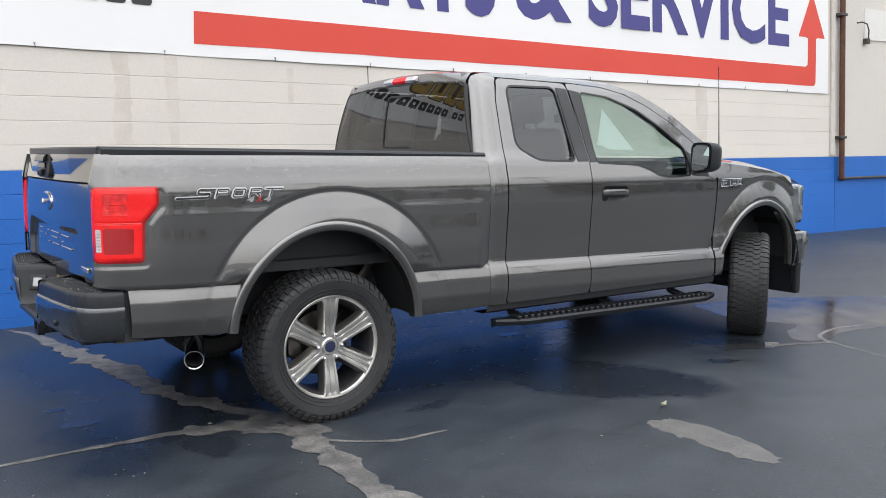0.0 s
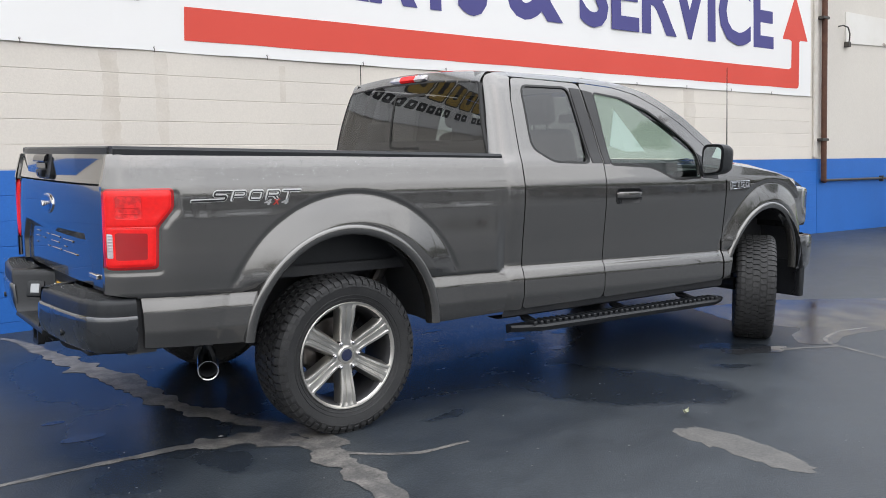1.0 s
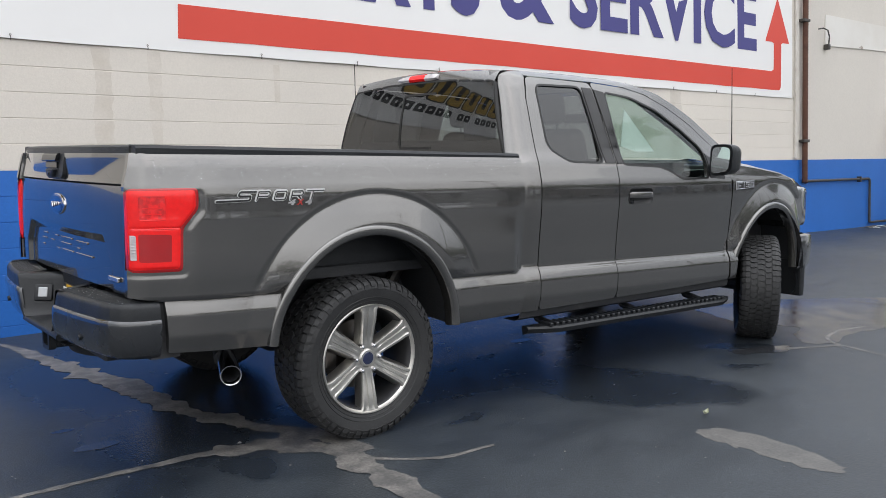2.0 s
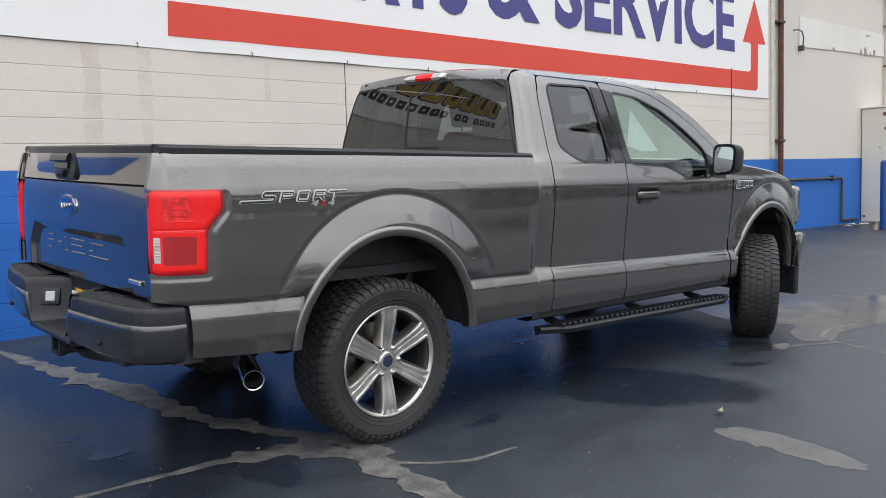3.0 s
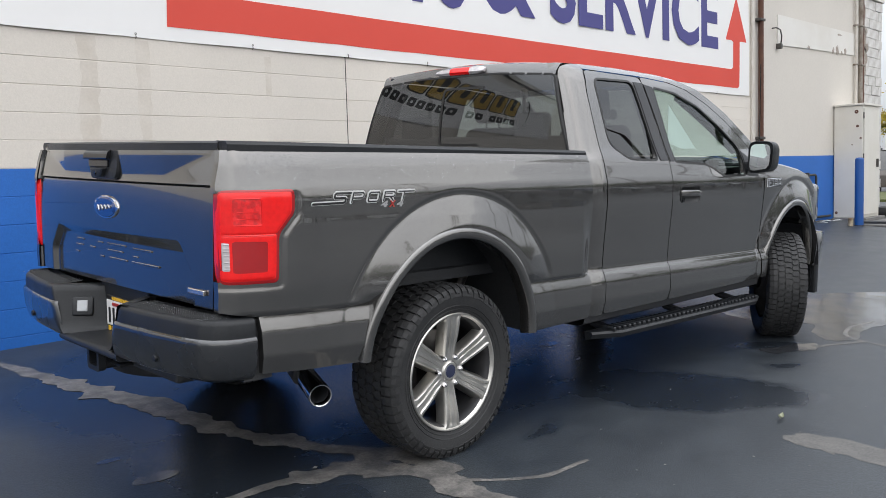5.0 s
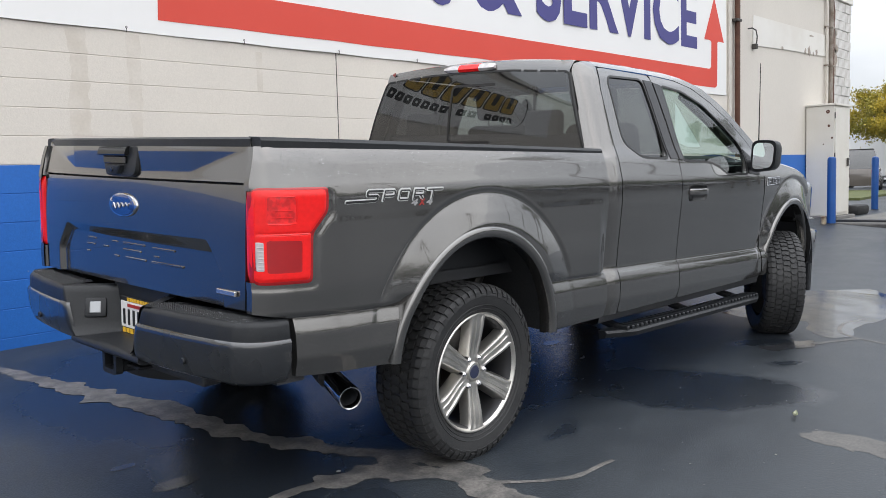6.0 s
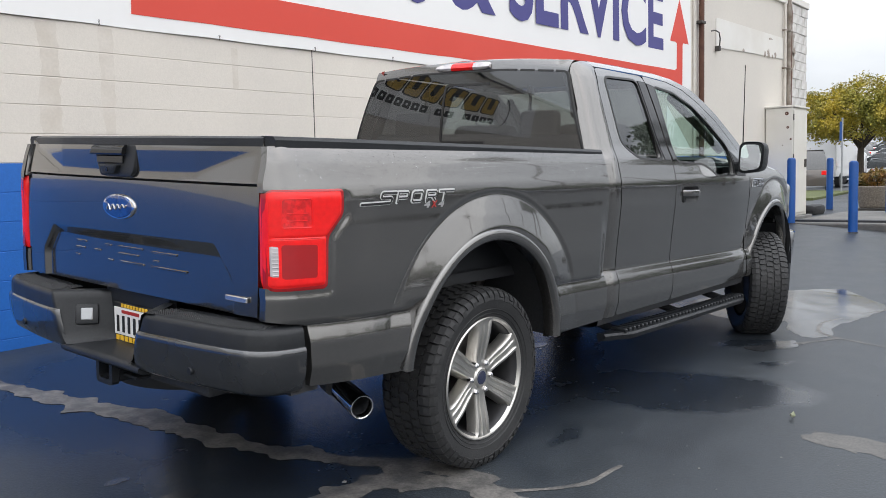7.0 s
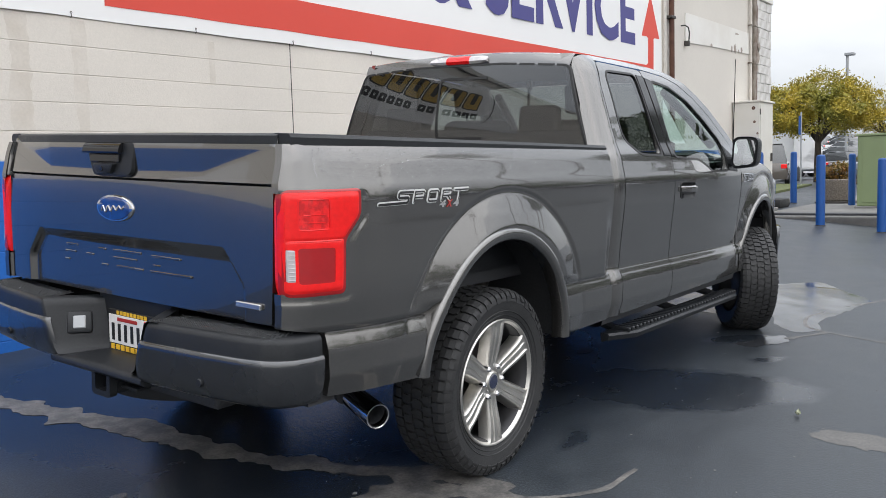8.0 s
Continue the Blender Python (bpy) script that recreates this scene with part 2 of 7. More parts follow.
# the first, large ellipse: damp ground and the truck's shade, painted together
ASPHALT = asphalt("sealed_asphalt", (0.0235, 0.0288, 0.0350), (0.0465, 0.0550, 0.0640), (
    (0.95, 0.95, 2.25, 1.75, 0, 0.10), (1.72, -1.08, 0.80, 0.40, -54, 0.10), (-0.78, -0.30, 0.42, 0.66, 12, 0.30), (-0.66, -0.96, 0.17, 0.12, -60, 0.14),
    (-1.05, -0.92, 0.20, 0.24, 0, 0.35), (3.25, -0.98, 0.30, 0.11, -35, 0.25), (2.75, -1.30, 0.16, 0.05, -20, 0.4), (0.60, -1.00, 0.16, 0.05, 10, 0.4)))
CRACK_FILL = material("worn_grey_crack_filler", (0.170, 0.160, 0.148), 0.55, 0, (0.085, 0.082, 0.079), 10, spread=0.22, fine=0.25, fine_scale=70, bump=0.35, bump_scale=160)
PUDDLE = material("shallow_puddle", (0.022, 0.024, 0.028), 0.09, 0, (0.034, 0.036, 0.040), 3, rough_to=0.24)
DRY = material("dry_light_asphalt", (0.128, 0.122, 0.113), 0.6, 0, (0.088, 0.085, 0.081), 7, spread=0.4, fine=0.22, fine_scale=90, bump=0.3)
WALL_WHITE = material("cream_block_paint", (0.735, 0.682, 0.61), 0.75, 0, (0.67, 0.625, 0.565), 0.9, fine=0.03, fine_scale=60, bump=0.25, bump_scale=90, piece=0.02)
PLASTER = material("smooth_cream_plaster", (0.66, 0.62, 0.56), 0.8, 0, (0.61, 0.57, 0.52), 0.6, fine=0.03, fine_scale=40, bump=0.2, bump_scale=60)
WALL_BLUE = material("blue_block_paint", (0.018, 0.145, 0.53), 0.55, 0, (0.014, 0.125, 0.46), 1.1, fine=0.05, fine_scale=60, bump=0.25, bump_scale=90, piece=0.04)
MORTAR = material("cream_mortar", (0.60, 0.58, 0.54), 0.9, 0, (0.52, 0.50, 0.46), 3, bump=0.3)
STAIN = material("brown_water_stain", (0.61, 0.555, 0.485), 0.8, 0, (0.685, 0.635, 0.57), 5, spread=0.4, fine=0.04, fine_scale=50)
BANNER = material("white_banner_vinyl", (0.87, 0.86, 0.845), 0.45, 0, (0.83, 0.82, 0.81), 0.7, bump=0.05, bump_scale=8)
BANNER_RED = material("red_banner_print", (0.72, 0.068, 0.042), 0.5, 0, (0.67, 0.06, 0.036), 0.8)
BANNER_BLUE = material("violet_blue_banner_print", (0.062, 0.058, 0.24), 0.5, 0, (0.055, 0.05, 0.21), 0.8)
BANNER_BLACK = material("black_banner_print", (0.02, 0.02, 0.022), 0.5, 0, (0.03, 0.03, 0.032), 0.8)
BANNER_GOLD = material("gold_banner_print", (0.55, 0.36, 0.07), 0.5, 0, (0.48, 0.31, 0.06), 0.8)
RUST_PIPE = material("rusty_brown_pipe", (0.085, 0.036, 0.024), 0.7, 0.1, (0.15, 0.07, 0.045), 9, fine=0.2, bump=0.3)
WHITE_PIPE = material("cream_painted_pipe", (0.66, 0.63, 0.58), 0.6, 0, (0.55, 0.50, 0.44), 6)
DARK_METAL = material("dark_weathered_metal", (0.06, 0.058, 0.055), 0.55, 0.5, (0.11, 0.10, 0.09), 12)
PATCH_WHITE = material("fresh_white_wall_patch", (0.75, 0.73, 0.69), 0.75, 0, (0.69, 0.66, 0.61), 1.6, spread=0.3, bump=0.4, bump_scale=40)
CABINET = material("cream_cabinet_paint", (0.70, 0.68, 0.63), 0.55, 0, (0.62, 0.59, 0.53), 1.8, fine=0.05, bump=0.08)
WHITE_BRICK = material("flaking_white_brick", (0.72, 0.71, 0.69), 0.8, 0, (0.50, 0.47, 0.44), 3.2, spread=0.3, fine=0.06, bump=0.5, bump_scale=50, piece=0.05)
BOLLARD = material("blue_bollard_sleeve", (0.008, 0.080, 0.31), 0.45, 0, (0.007, 0.066, 0.26), 3, fine=0.05)
CONCRETE = material("grey_concrete", (0.22, 0.215, 0.205), 0.85, 0, (0.15, 0.147, 0.143), 2.5, fine=0.12, bump=0.4)
PEBBLE = material("exposed_pebble_concrete", (0.26, 0.22, 0.18), 0.9, 0, (0.15, 0.13, 0.11), 30, spread=0.3, fine=0.3, fine_scale=50, bump=1.0, bump_scale=45)
GREEN_BOX = material("olive_green_cabinet_paint", (0.215, 0.27, 0.135), 0.55, 0, (0.185, 0.235, 0.12), 1.2, fine=0.04)
GRASS = material("short_lawn_grass", (0.105, 0.115, 0.035), 0.9, 0, (0.065, 0.085, 0.024), 1.5, spread=0.4, fine=0.35, fine_scale=25, bump=0.5, bump_scale=40)
LEAF = material("yellow_green_leaf", (0.46, 0.345, 0.03), 0.6, 0, (0.20, 0.20, 0.03), 0.9, spread=0.3, fine=0.3, fine_scale=9)
LEAF_ORANGE = material("orange_shrub_leaf", (0.26, 0.12, 0.02), 0.6, 0, (0.12, 0.11, 0.02), 4, spread=0.3, fine=0.3, fine_scale=9)
LEAF_DARK = material("dark_green_leaf", (0.03, 0.05, 0.015), 0.6, 0, (0.05, 0.07, 0.02), 2, fine=0.3, fine_scale=9)
BARK = material("dark_bark", (0.045, 0.035, 0.028), 0.9, 0, (0.08, 0.065, 0.05), 12, bump=0.8)
GALV = material("galvanised_steel", (0.42, 0.43, 0.44), 0.45, 0.7, (0.34, 0.35, 0.36), 6)
SIGN_BLUE = material("blue_sign_face", (0.03, 0.09, 0.28), 0.5, 0, (0.025, 0.08, 0.24), 8)
WEATHERED = material("weathered_grey_brown_paint", (0.34, 0.31, 0.27), 0.75, 0, (0.17, 0.13, 0.10), 4, spread=0.3, fine=0.15, fine_scale=30, bump=0.3)
GRIME = material("brown_grime_on_brick", (0.27, 0.225, 0.185), 0.9, 0, (0.44, 0.39, 0.34), 9, spread=0.35, fine=0.2, fine_scale=40)
CAR_WHITE = material("white_car_paint", (0.86, 0.86, 0.86), 0.25, 0, (0.82, 0.82, 0.82), 2, coat=1)
CAR_SLATE = material("slate_blue_car_paint", (0.10, 0.13, 0.18), 0.3, 0.3, (0.08, 0.105, 0.15), 2, coat=1)
CAR_BRONZE = material("bronze_car_paint", (0.10, 0.085, 0.075), 0.3, 0.4, (0.09, 0.075, 0.066), 2, coat=1)
CAR_SILVER = material("silver_car_paint", (0.42, 0.43, 0.44), 0.3, 0.5, (0.38, 0.39, 0.40), 2, coat=1)
CAR_GLASS = material("dark_car_glass", (0.02, 0.025, 0.028), 0.05, 0, (0.03, 0.033, 0.036), 2, coat=1)
FACADE = material("pale_far_facade", (0.55, 0.53, 0.50), 0.8, 0, (0.48, 0.46, 0.44), 0.4)

# ---- building helpers ----


def part(name, bm, mat, parent=None, label="", smooth=False, sharp=35):
    """Links a bmesh as one mesh object under parent."""
    bmesh.ops.recalc_face_normals(bm, faces=bm.faces)
    me = bpy.data.meshes.new(name)
    bm.to_mesh(me)
    bm.free()
    return finish(name, me, mat, parent, label, smooth, sharp)


def finish(name, me, mat, parent=None, label="", smooth=False, sharp=35):
    me.materials.append(mat)
    if smooth:
        me.shade_smooth()
        me.set_sharp_from_angle(angle=radians(sharp))
    ob = new(name, me)
    ob.parent = parent
    if label:
        ob["label"] = label
    return ob


def thing(name, m, label, category, group="", kind=""):
    ob = new(name)
    ob.matrix_world = m
    return tagged(ob, label, category, group, kind)


def box(bm, x0, x1, y0, y1, z0, z1, bevel=0.0, seg=2, m=None):
    g = bmesh.ops.create_cube(bm, size=1.0)
    for v in g["verts"]:
        v.co = Vector((x0 + (v.co.x + 0.5) * (x1 - x0), y0 + (v.co.y + 0.5) * (y1 - y0), z0 + (v.co.z + 0.5) * (z1 - z0)))
    if bevel:
        es = list({e for v in g["verts"] for e in v.link_edges})
        r = bmesh.ops.bevel(bm, geom=es, offset=bevel, segments=seg, affect="EDGES", profile=0.5)
        vs = {v for f in r["faces"] for v in f.verts} | {v for v in g["verts"] if v.is_valid}
    else:
        vs = g["verts"]
    if m is not None:
        for v in vs:
            v.co = m @ v.co
    return vs


def tube(bm, pts, r, n=10, cap=True, radii=None):
    """A round bar along points."""
    pts = [Vector(p) for p in pts]
    rings, side = [], None
    for i, p in enumerate(pts):
        d = (pts[min(i + 1, len(pts) - 1)] - pts[max(i - 1, 0)]).normalized()
        if side is None:
            side = d.orthogonal().normalized()
        side = (side - d * side.dot(d)).normalized()
        up = d.cross(side)
        q = radii[i] if radii else r
        rings.append([bm.verts.new(p + side * q * math.cos(a) + up * q * math.sin(a)) for a in (2 * math.pi * k / n for k in range(n))])
    for a, b in zip(rings, rings[1:]):
        for k in range(n):
            bm.faces.new((a[k], a[(k + 1) % n], b[(k + 1) % n], b[k]))
    if cap:
        bm.faces.new(rings[0]), bm.faces.new(rings[-1])


def loft(bm, rings, closed=False, cap=False):
    """Faces between rows of points."""
    vs = [[bm.verts.new(p) for p in r] for r in rings]
    for a, b in zip(vs, vs[1:]):
        for k in range(len(a) - (0 if closed else 1)):
            j = (k + 1) % len(a)
            bm.faces.new((a[k], a[j], b[j], b[k]))
    if cap:
        bm.faces.new(vs[0]), bm.faces.new(vs[-1])
    return vs


def lathe(bm, profile, n=48, axis="y", centre=(0, 0, 0)):
    """A turned body: profile of (distance along axis, radius)."""
    c = Vector(centre)
    rings = []
    for d, r in profile:
        ring = []
        for k in range(n):
            a = 2 * math.pi * k / n
            u, v = r * math.cos(a), r * math.sin(a)
            ring.append(c + (Vector((u, d, v)) if axis == "y" else Vector((u, v, d)) if axis == "z" else Vector((d, u, v))))
        rings.append(ring)
    return loft(bm, rings, closed=True)


def rounded(pts, r, n=5):
    """A polygon with its corners rounded off."""
    out, k = [], len(pts)
    for i in range(k):
        p, a, b = np.array(pts[i], float), np.array(pts[i - 1], float), np.array(pts[(i + 1) % k], float)
        ra = min(r, 0.45 * np.linalg.norm(a - p))
        rb = min(r, 0.45 * np.linalg.norm(b - p))
        s, e = p + (a - p) / np.linalg.norm(a - p) * ra, p + (b - p) / np.linalg.norm(b - p) * rb
        for j in range(n + 1):
            t = j / n
            out.append(tuple((1 - t) ** 2 * s + 2 * t * (1 - t) * p + t * t * e))
    return out


def polygon(pts):
    """The signed distance from a polygon, below 0 inside it."""
    P = np.array(pts, float)

    def dist(u, v):
        d = np.full(np.shape(u), 1e9)
        sign = np.ones(np.shape(u))
        for i in range(len(P)):
            a, b = P[i], P[i - 1]
            ex, ey = b - a
            wx, wy = u - a[0], v - a[1]
            t = np.clip((wx * ex + wy * ey) / (ex * ex + ey * ey + 1e-12), 0, 1)
            d = np.minimum(d, (wx - ex * t) ** 2 + (wy - ey * t) ** 2)
            c1, c2, c3 = v >= a[1], v < b[1], ex * wy > ey * wx
            sign = np.where((c1 & c2 & c3) | (~c1 & ~c2 & ~c3), -sign, sign)
        return sign * np.sqrt(d)
    return dist


def disc(cx, cy, r):
    return lambda u, v: np.hypot(u - cx, v - cy) - r


def minus(a, *others):
    def dist(u, v):
        d = a(u, v)
        for o in others:
            d = np.maximum(d, -o(u, v))
        return d
    return dist


def smooth_step(x):
    x = np.clip(x, 0, 1)
    return x * x * (3 - 2 * x)


def panel(name, shape, bounds, step, surface, mat, parent, rim=(0, 0, 0), label="", sharp=40, warp=None):
    """A sheet: a grid over (u, v), cut to the outline where shape is below 0, laid on surface(u, v), its edge turned in by rim."""
    u0, u1, v0, v1 = bounds
    nu, nv = max(2, round((u1 - u0) / step) + 1), max(2, round((v1 - v0) / step) + 1)
    U, V = np.meshgrid(np.linspace(u0, u1, nu), np.linspace(v0, v1, nv), indexing="ij")
    if warp:
        V = warp(U, V)
    d = shape(U, V)
    inside = d < -0.35 * step
    near = np.zeros_like(inside)
    cells = inside[:-1, :-1] | inside[1:, :-1] | inside[:-1, 1:] | inside[1:, 1:]
    near[:-1, :-1] |= cells
    near[1:, :-1] |= cells
    near[:-1, 1:] |= cells
    near[1:, 1:] |= cells
    snap = near & ~inside
    u, v, h = U[snap], V[snap], 1e-4
    for _ in range(5):
        q = shape(u, v)
        gu, gv = (shape(u + h, v) - shape(u - h, v)) / (2 * h), (shape(u, v + h) - shape(u, v - h)) / (2 * h)
        g2 = np.maximum(gu * gu + gv * gv, 0.2)
        u, v = u - q * gu / g2, v - q * gv / g2
    U[snap], V[snap] = u, v
    index = np.full(U.shape, -1)
    index[near] = np.arange(near.sum())
    X, Y, Z = surface(U[near], V[near])
    verts = [tuple(p) for p in np.stack([X, Y, Z], 1)]
    faces = []
    for i, j in zip(*np.nonzero(cells)):
        faces.append((int(index[i, j]), int(index[i + 1, j]), int(index[i + 1, j + 1]), int(index[i, j + 1])))
    if any(rim):
        count = {}
        for f in faces:
            for k in range(4):
                e = (f[k], f[(k + 1) % 4])
                count[tuple(sorted(e))] = None if tuple(sorted(e)) in count else e
        edge = [e for e in count.values() if e]
        turned = {}
        for e in edge:
            for k in e:
                if k not in turned:
                    turned[k] = len(verts)
                    verts.append(tuple(np.array(verts[k]) + rim))
        faces += [(b, a, turned[a], turned[b]) for a, b in edge]
    me = bpy.data.meshes.new(name)
    me.from_pydata(verts, [], faces)
    bm = bmesh.new()
    bm.from_mesh(me)
    bmesh.ops.dissolve_degenerate(bm, dist=1e-5, edges=bm.edges)
    bmesh.ops.recalc_face_normals(bm, faces=bm.faces)
    away = -Vector(rim)
    if sum(f.calc_area() * f.normal.dot(away) for f in bm.faces) < 0:
        bmesh.ops.reverse_faces(bm, faces=bm.faces)
    bm.to_mesh(me)
    bm.free()
    return finish(name, me, mat, parent, label, True, sharp)


def lettering(name, body, size, m, mat, parent, thick=0.002, weight=0.0, shear=0.0, wide=1.0, label="", fit=None):
    """Raised letters as a mesh. fit: the width and height that they fill, from the lower left."""
    c = bpy.data.curves.new(name, "FONT")
    c.body, c.size, c.extrude, c.offset, c.shear, c.resolution_u = body, size, thick / 2, weight, shear, 3
    t = new(name, c)
    bpy.context.view_layer.update()
    me = bpy.data.meshes.new_from_object(t.evaluated_get(bpy.context.evaluated_depsgraph_get()))
    bpy.data.objects.remove(t)
    me.name = name
    co = np.array([v.co[:] for v in me.vertices])
    lo, hi = co.min(0), co.max(0)
    if fit:
        co[:, 0] = (co[:, 0] - lo[0]) / (hi[0] - lo[0]) * fit[0]
        co[:, 1] = (co[:, 1] - lo[1]) / (hi[1] - lo[1]) * fit[1]
    else:
        co[:, 0] *= wide
    for v, p in zip(me.vertices, co):
        v.co = p
    me.materials.clear()
    ob = finish(name, me, mat, parent, label)
    ob.matrix_basis = m
    return ob


def part_letters(whole, name):
    """Parts a written word into its letters, one object each."""
    bm = bmesh.new()
    bm.from_mesh(whole.data)
    left = set(bm.verts)
    while left:
        island, todo = set(), [left.pop()]
        while todo:
            v = todo.pop()
            island.add(v)
            for e in v.link_edges:
                o = e.other_vert(v)
                if o in left:
                    left.discard(o)
                    todo.append(o)
        one, new_of = bmesh.new(), {}
        for v in island:
            new_of[v] = one.verts.new(v.co)
        for f in {f for v in island for f in v.link_faces}:
            one.faces.new([new_of[v] for v in f.verts])
        ob = part(name, one, whole.data.materials[0], whole.parent)
        ob.matrix_basis = whole.matrix_basis
    bm.free()
    bpy.data.objects.remove(whole)


# ---- the ground ----


def ground_z(x, y):
    """The lot's height: a slope up to the building, flattening near it and far off."""
    yy = np.clip(y, -9, 2.9)
    z = 0.06 + 0.05 * (np.minimum(yy, 1.1) - 0.03) + 0.03 * np.maximum(yy - 1.1, 0)
    return z + 0.0045 * np.clip(x, -2, 9) * np.clip(yy + 1, 0, 3.9)


def steps(*runs):
    out = []
    for a, b, n in runs:
        out += list(np.linspace(a, b, n, endpoint=False))
    return out + [runs[-1][1]]


def build_ground():
    xs = steps((-900, -60, 12), (-60, -8, 13), (-8, 16, 97), (16, 60, 22), (60, 900, 14))
    ys = steps((-900, -60, 12), (-60, -8, 13), (-8, 4, 61), (4, 60, 14), (60, 900, 12))
    X, Y = np.meshgrid(xs, ys, indexing="ij")
    Z = ground_z(X, Y)
    verts = np.stack([X.ravel(), Y.ravel(), Z.ravel()], 1).tolist()
    w = len(ys)
    faces = [(i * w + j, (i + 1) * w + j, (i + 1) * w + j + 1, i * w + j + 1) for i in range(len(xs) - 1) for j in range(w - 1)]
    me = bpy.data.meshes.new("ground")
    me.from_pydata(verts, [], faces)
    return tagged(finish("ground", me, ASPHALT, smooth=True, sharp=60), "dark blue-grey sealed asphalt lot with damp patches, shade painted in under the truck", "asphalt", kind="structure")


build_ground()


def on_ground(x, y, lift=0.0):
    return Vector((x, y, float(ground_z(x, y)) + lift))


def truck_ground(x, y, lift=0.004):
    """A place of the truck's own plan, laid on the ground."""
    p = TRUCK @ Vector((x, y, 0))
    return on_ground(p.x, p.y, lift)


def flat_patch(name, outline, mat, label, category="asphalt patch", lift=0.002, ragged=0.02, seed=1):
    """A thin ragged layer on the ground."""
    rnd = random.Random(seed)
    pts = rounded(outline, 0.12, 4)
    dense = []
    for i, p in enumerate(pts):
        q = pts[(i + 1) % len(pts)]
        n = max(1, int(math.hypot(q[0] - p[0], q[1] - p[1]) / 0.06))
        for k in range(n):
            t = k / n
            dense.append((p[0] + (q[0] - p[0]) * t + rnd.uniform(-ragged, ragged), p[1] + (q[1] - p[1]) * t + rnd.uniform(-ragged, ragged)))
    bm = bmesh.new()
    vs = [bm.verts.new(truck_ground(x, y, lift)) for x, y in dense]
    f = bm.faces.new(vs)
    bmesh.ops.triangulate(bm, faces=[f])
    return tagged(part(name, bm, mat), label, category, kind="structure")


def crack(name, line, label, seed=1, lift=0.002):
    """A ragged filled crack: points of (x, y, width)."""
    rnd = random.Random(seed)
    pts = []
    for (x, y, w), (x2, y2, w2) in zip(line, line[1:]):
        n = max(2, int(math.hypot(x2 - x, y2 - y) / 0.013))
        for k in range(n):
            t = k / n
            pts.append((x + (x2 - x) * t, y + (y2 - y) * t, w + (w2 - w) * t))
    pts.append(line[-1])
    for _ in range(24):
        pts = [pts[0]] + [tuple((a[k] + 2 * b[k] + c[k]) / 4 for k in range(3)) for a, b, c in zip(pts, pts[1:], pts[2:])] + [pts[-1]]
    bm, rows = bmesh.new(), []
    for i, (x, y, w) in enumerate(pts):
        a, b = pts[max(i - 1, 0)], pts[min(i + 1, len(pts) - 1)]
        d = Vector((b[0] - a[0], b[1] - a[1])).normalized()
        f = [noise.noise((x * 7 + seed, y * 7, 3.1 * k)) + 0.45 * noise.noise((x * 19 + seed, y * 19, 7.3 * k)) + 0.12 * noise.noise((x * 50, y * 50, 5.1 * k)) for k in (1, 2)]
        l, r = (w * (0.46 + 0.26 * q + rnd.uniform(-0.015, 0.015)) for q in f)
        if w > 0.085:
            l, r = (q + 0.13 * max(0, noise.noise((x * 5, y * 5, k)) - 0.05) + 0.04 * max(0, noise.noise((x * 16, y * 16, k))) for q, k in ((l, 1.7), (r, 9.2)))
        rows.append([truck_ground(x - d.y * l, y + d.x * l, lift), truck_ground(x, y, lift + 0.001), truck_ground(x + d.y * r, y - d.x * r, lift)])
    loft(bm, rows)
    return tagged(part(name, bm, CRACK_FILL), label, "crack filler", kind="structure")


crack("crack_filler", [(-2.4, -0.70, 0.035), (-1.51, -0.695, 0.035), (-1.03, -0.685, 0.05), (-0.76, -0.69, 0.07), (-0.50, -0.75, 0.12), (-0.38, -0.77, 0.16), (-0.29, -0.93, 0.12), (-0.20, -1.09, 0.12)],
      "pale grey ragged crack filler on dark asphalt", 3)
crack("crack_filler", [(-1.0, 2.75, 0.05), (-0.88, 2.45, 0.07), (-0.78, 1.71, 0.11), (-0.70, 1.05, 0.16), (-0.60, 0.54, 0.16), (-0.54, 0.0, 0.12), (-0.44, -0.35, 0.10), (-0.27, -0.62, 0.11), (-0.15, -0.88, 0.14), (-0.16, -1.12, 0.15)],
      "wide pale grey crack filler running under the truck", 5)
crack("crack_filler", [(-0.16, -0.98, 0.12), (-0.22, -1.20, 0.11), (-0.28, -1.50, 0.11), (-0.29, -1.83, 0.10), (-0.22, -2.1, 0.10), (-0.1, -2.5, 0.09)], "pale grey ragged crack filler on dark asphalt", 7, 0.003)
crack("crack_filler", [(-0.20, -1.19, 0.035), (-0.02, -1.355, 0.032), (0.126, -1.43, 0.032), (0.26, -1.425, 0.036), (0.39, -1.43, 0.02)], "thin pale grey crack filler line", 9, 0.0025)
crack("crack_filler", [(3.45, -1.24, 0.05), (3.88, -1.44, 0.04), (3.95, -1.30, 0.03), (4.10, -1.22, 0.03), (4.40, -1.16, 0.03), (5.0, -1.27, 0.03), (6.2, -1.7, 0.03)], "thin pale grey crack filler line", 11)
crack("crack_filler", [(3.88, -1.44, 0.03), (3.80, -1.75, 0.03), (3.74, -2.1, 0.03), (3.7, -2.6, 0.025)], "thin pale grey crack filler line", 12)
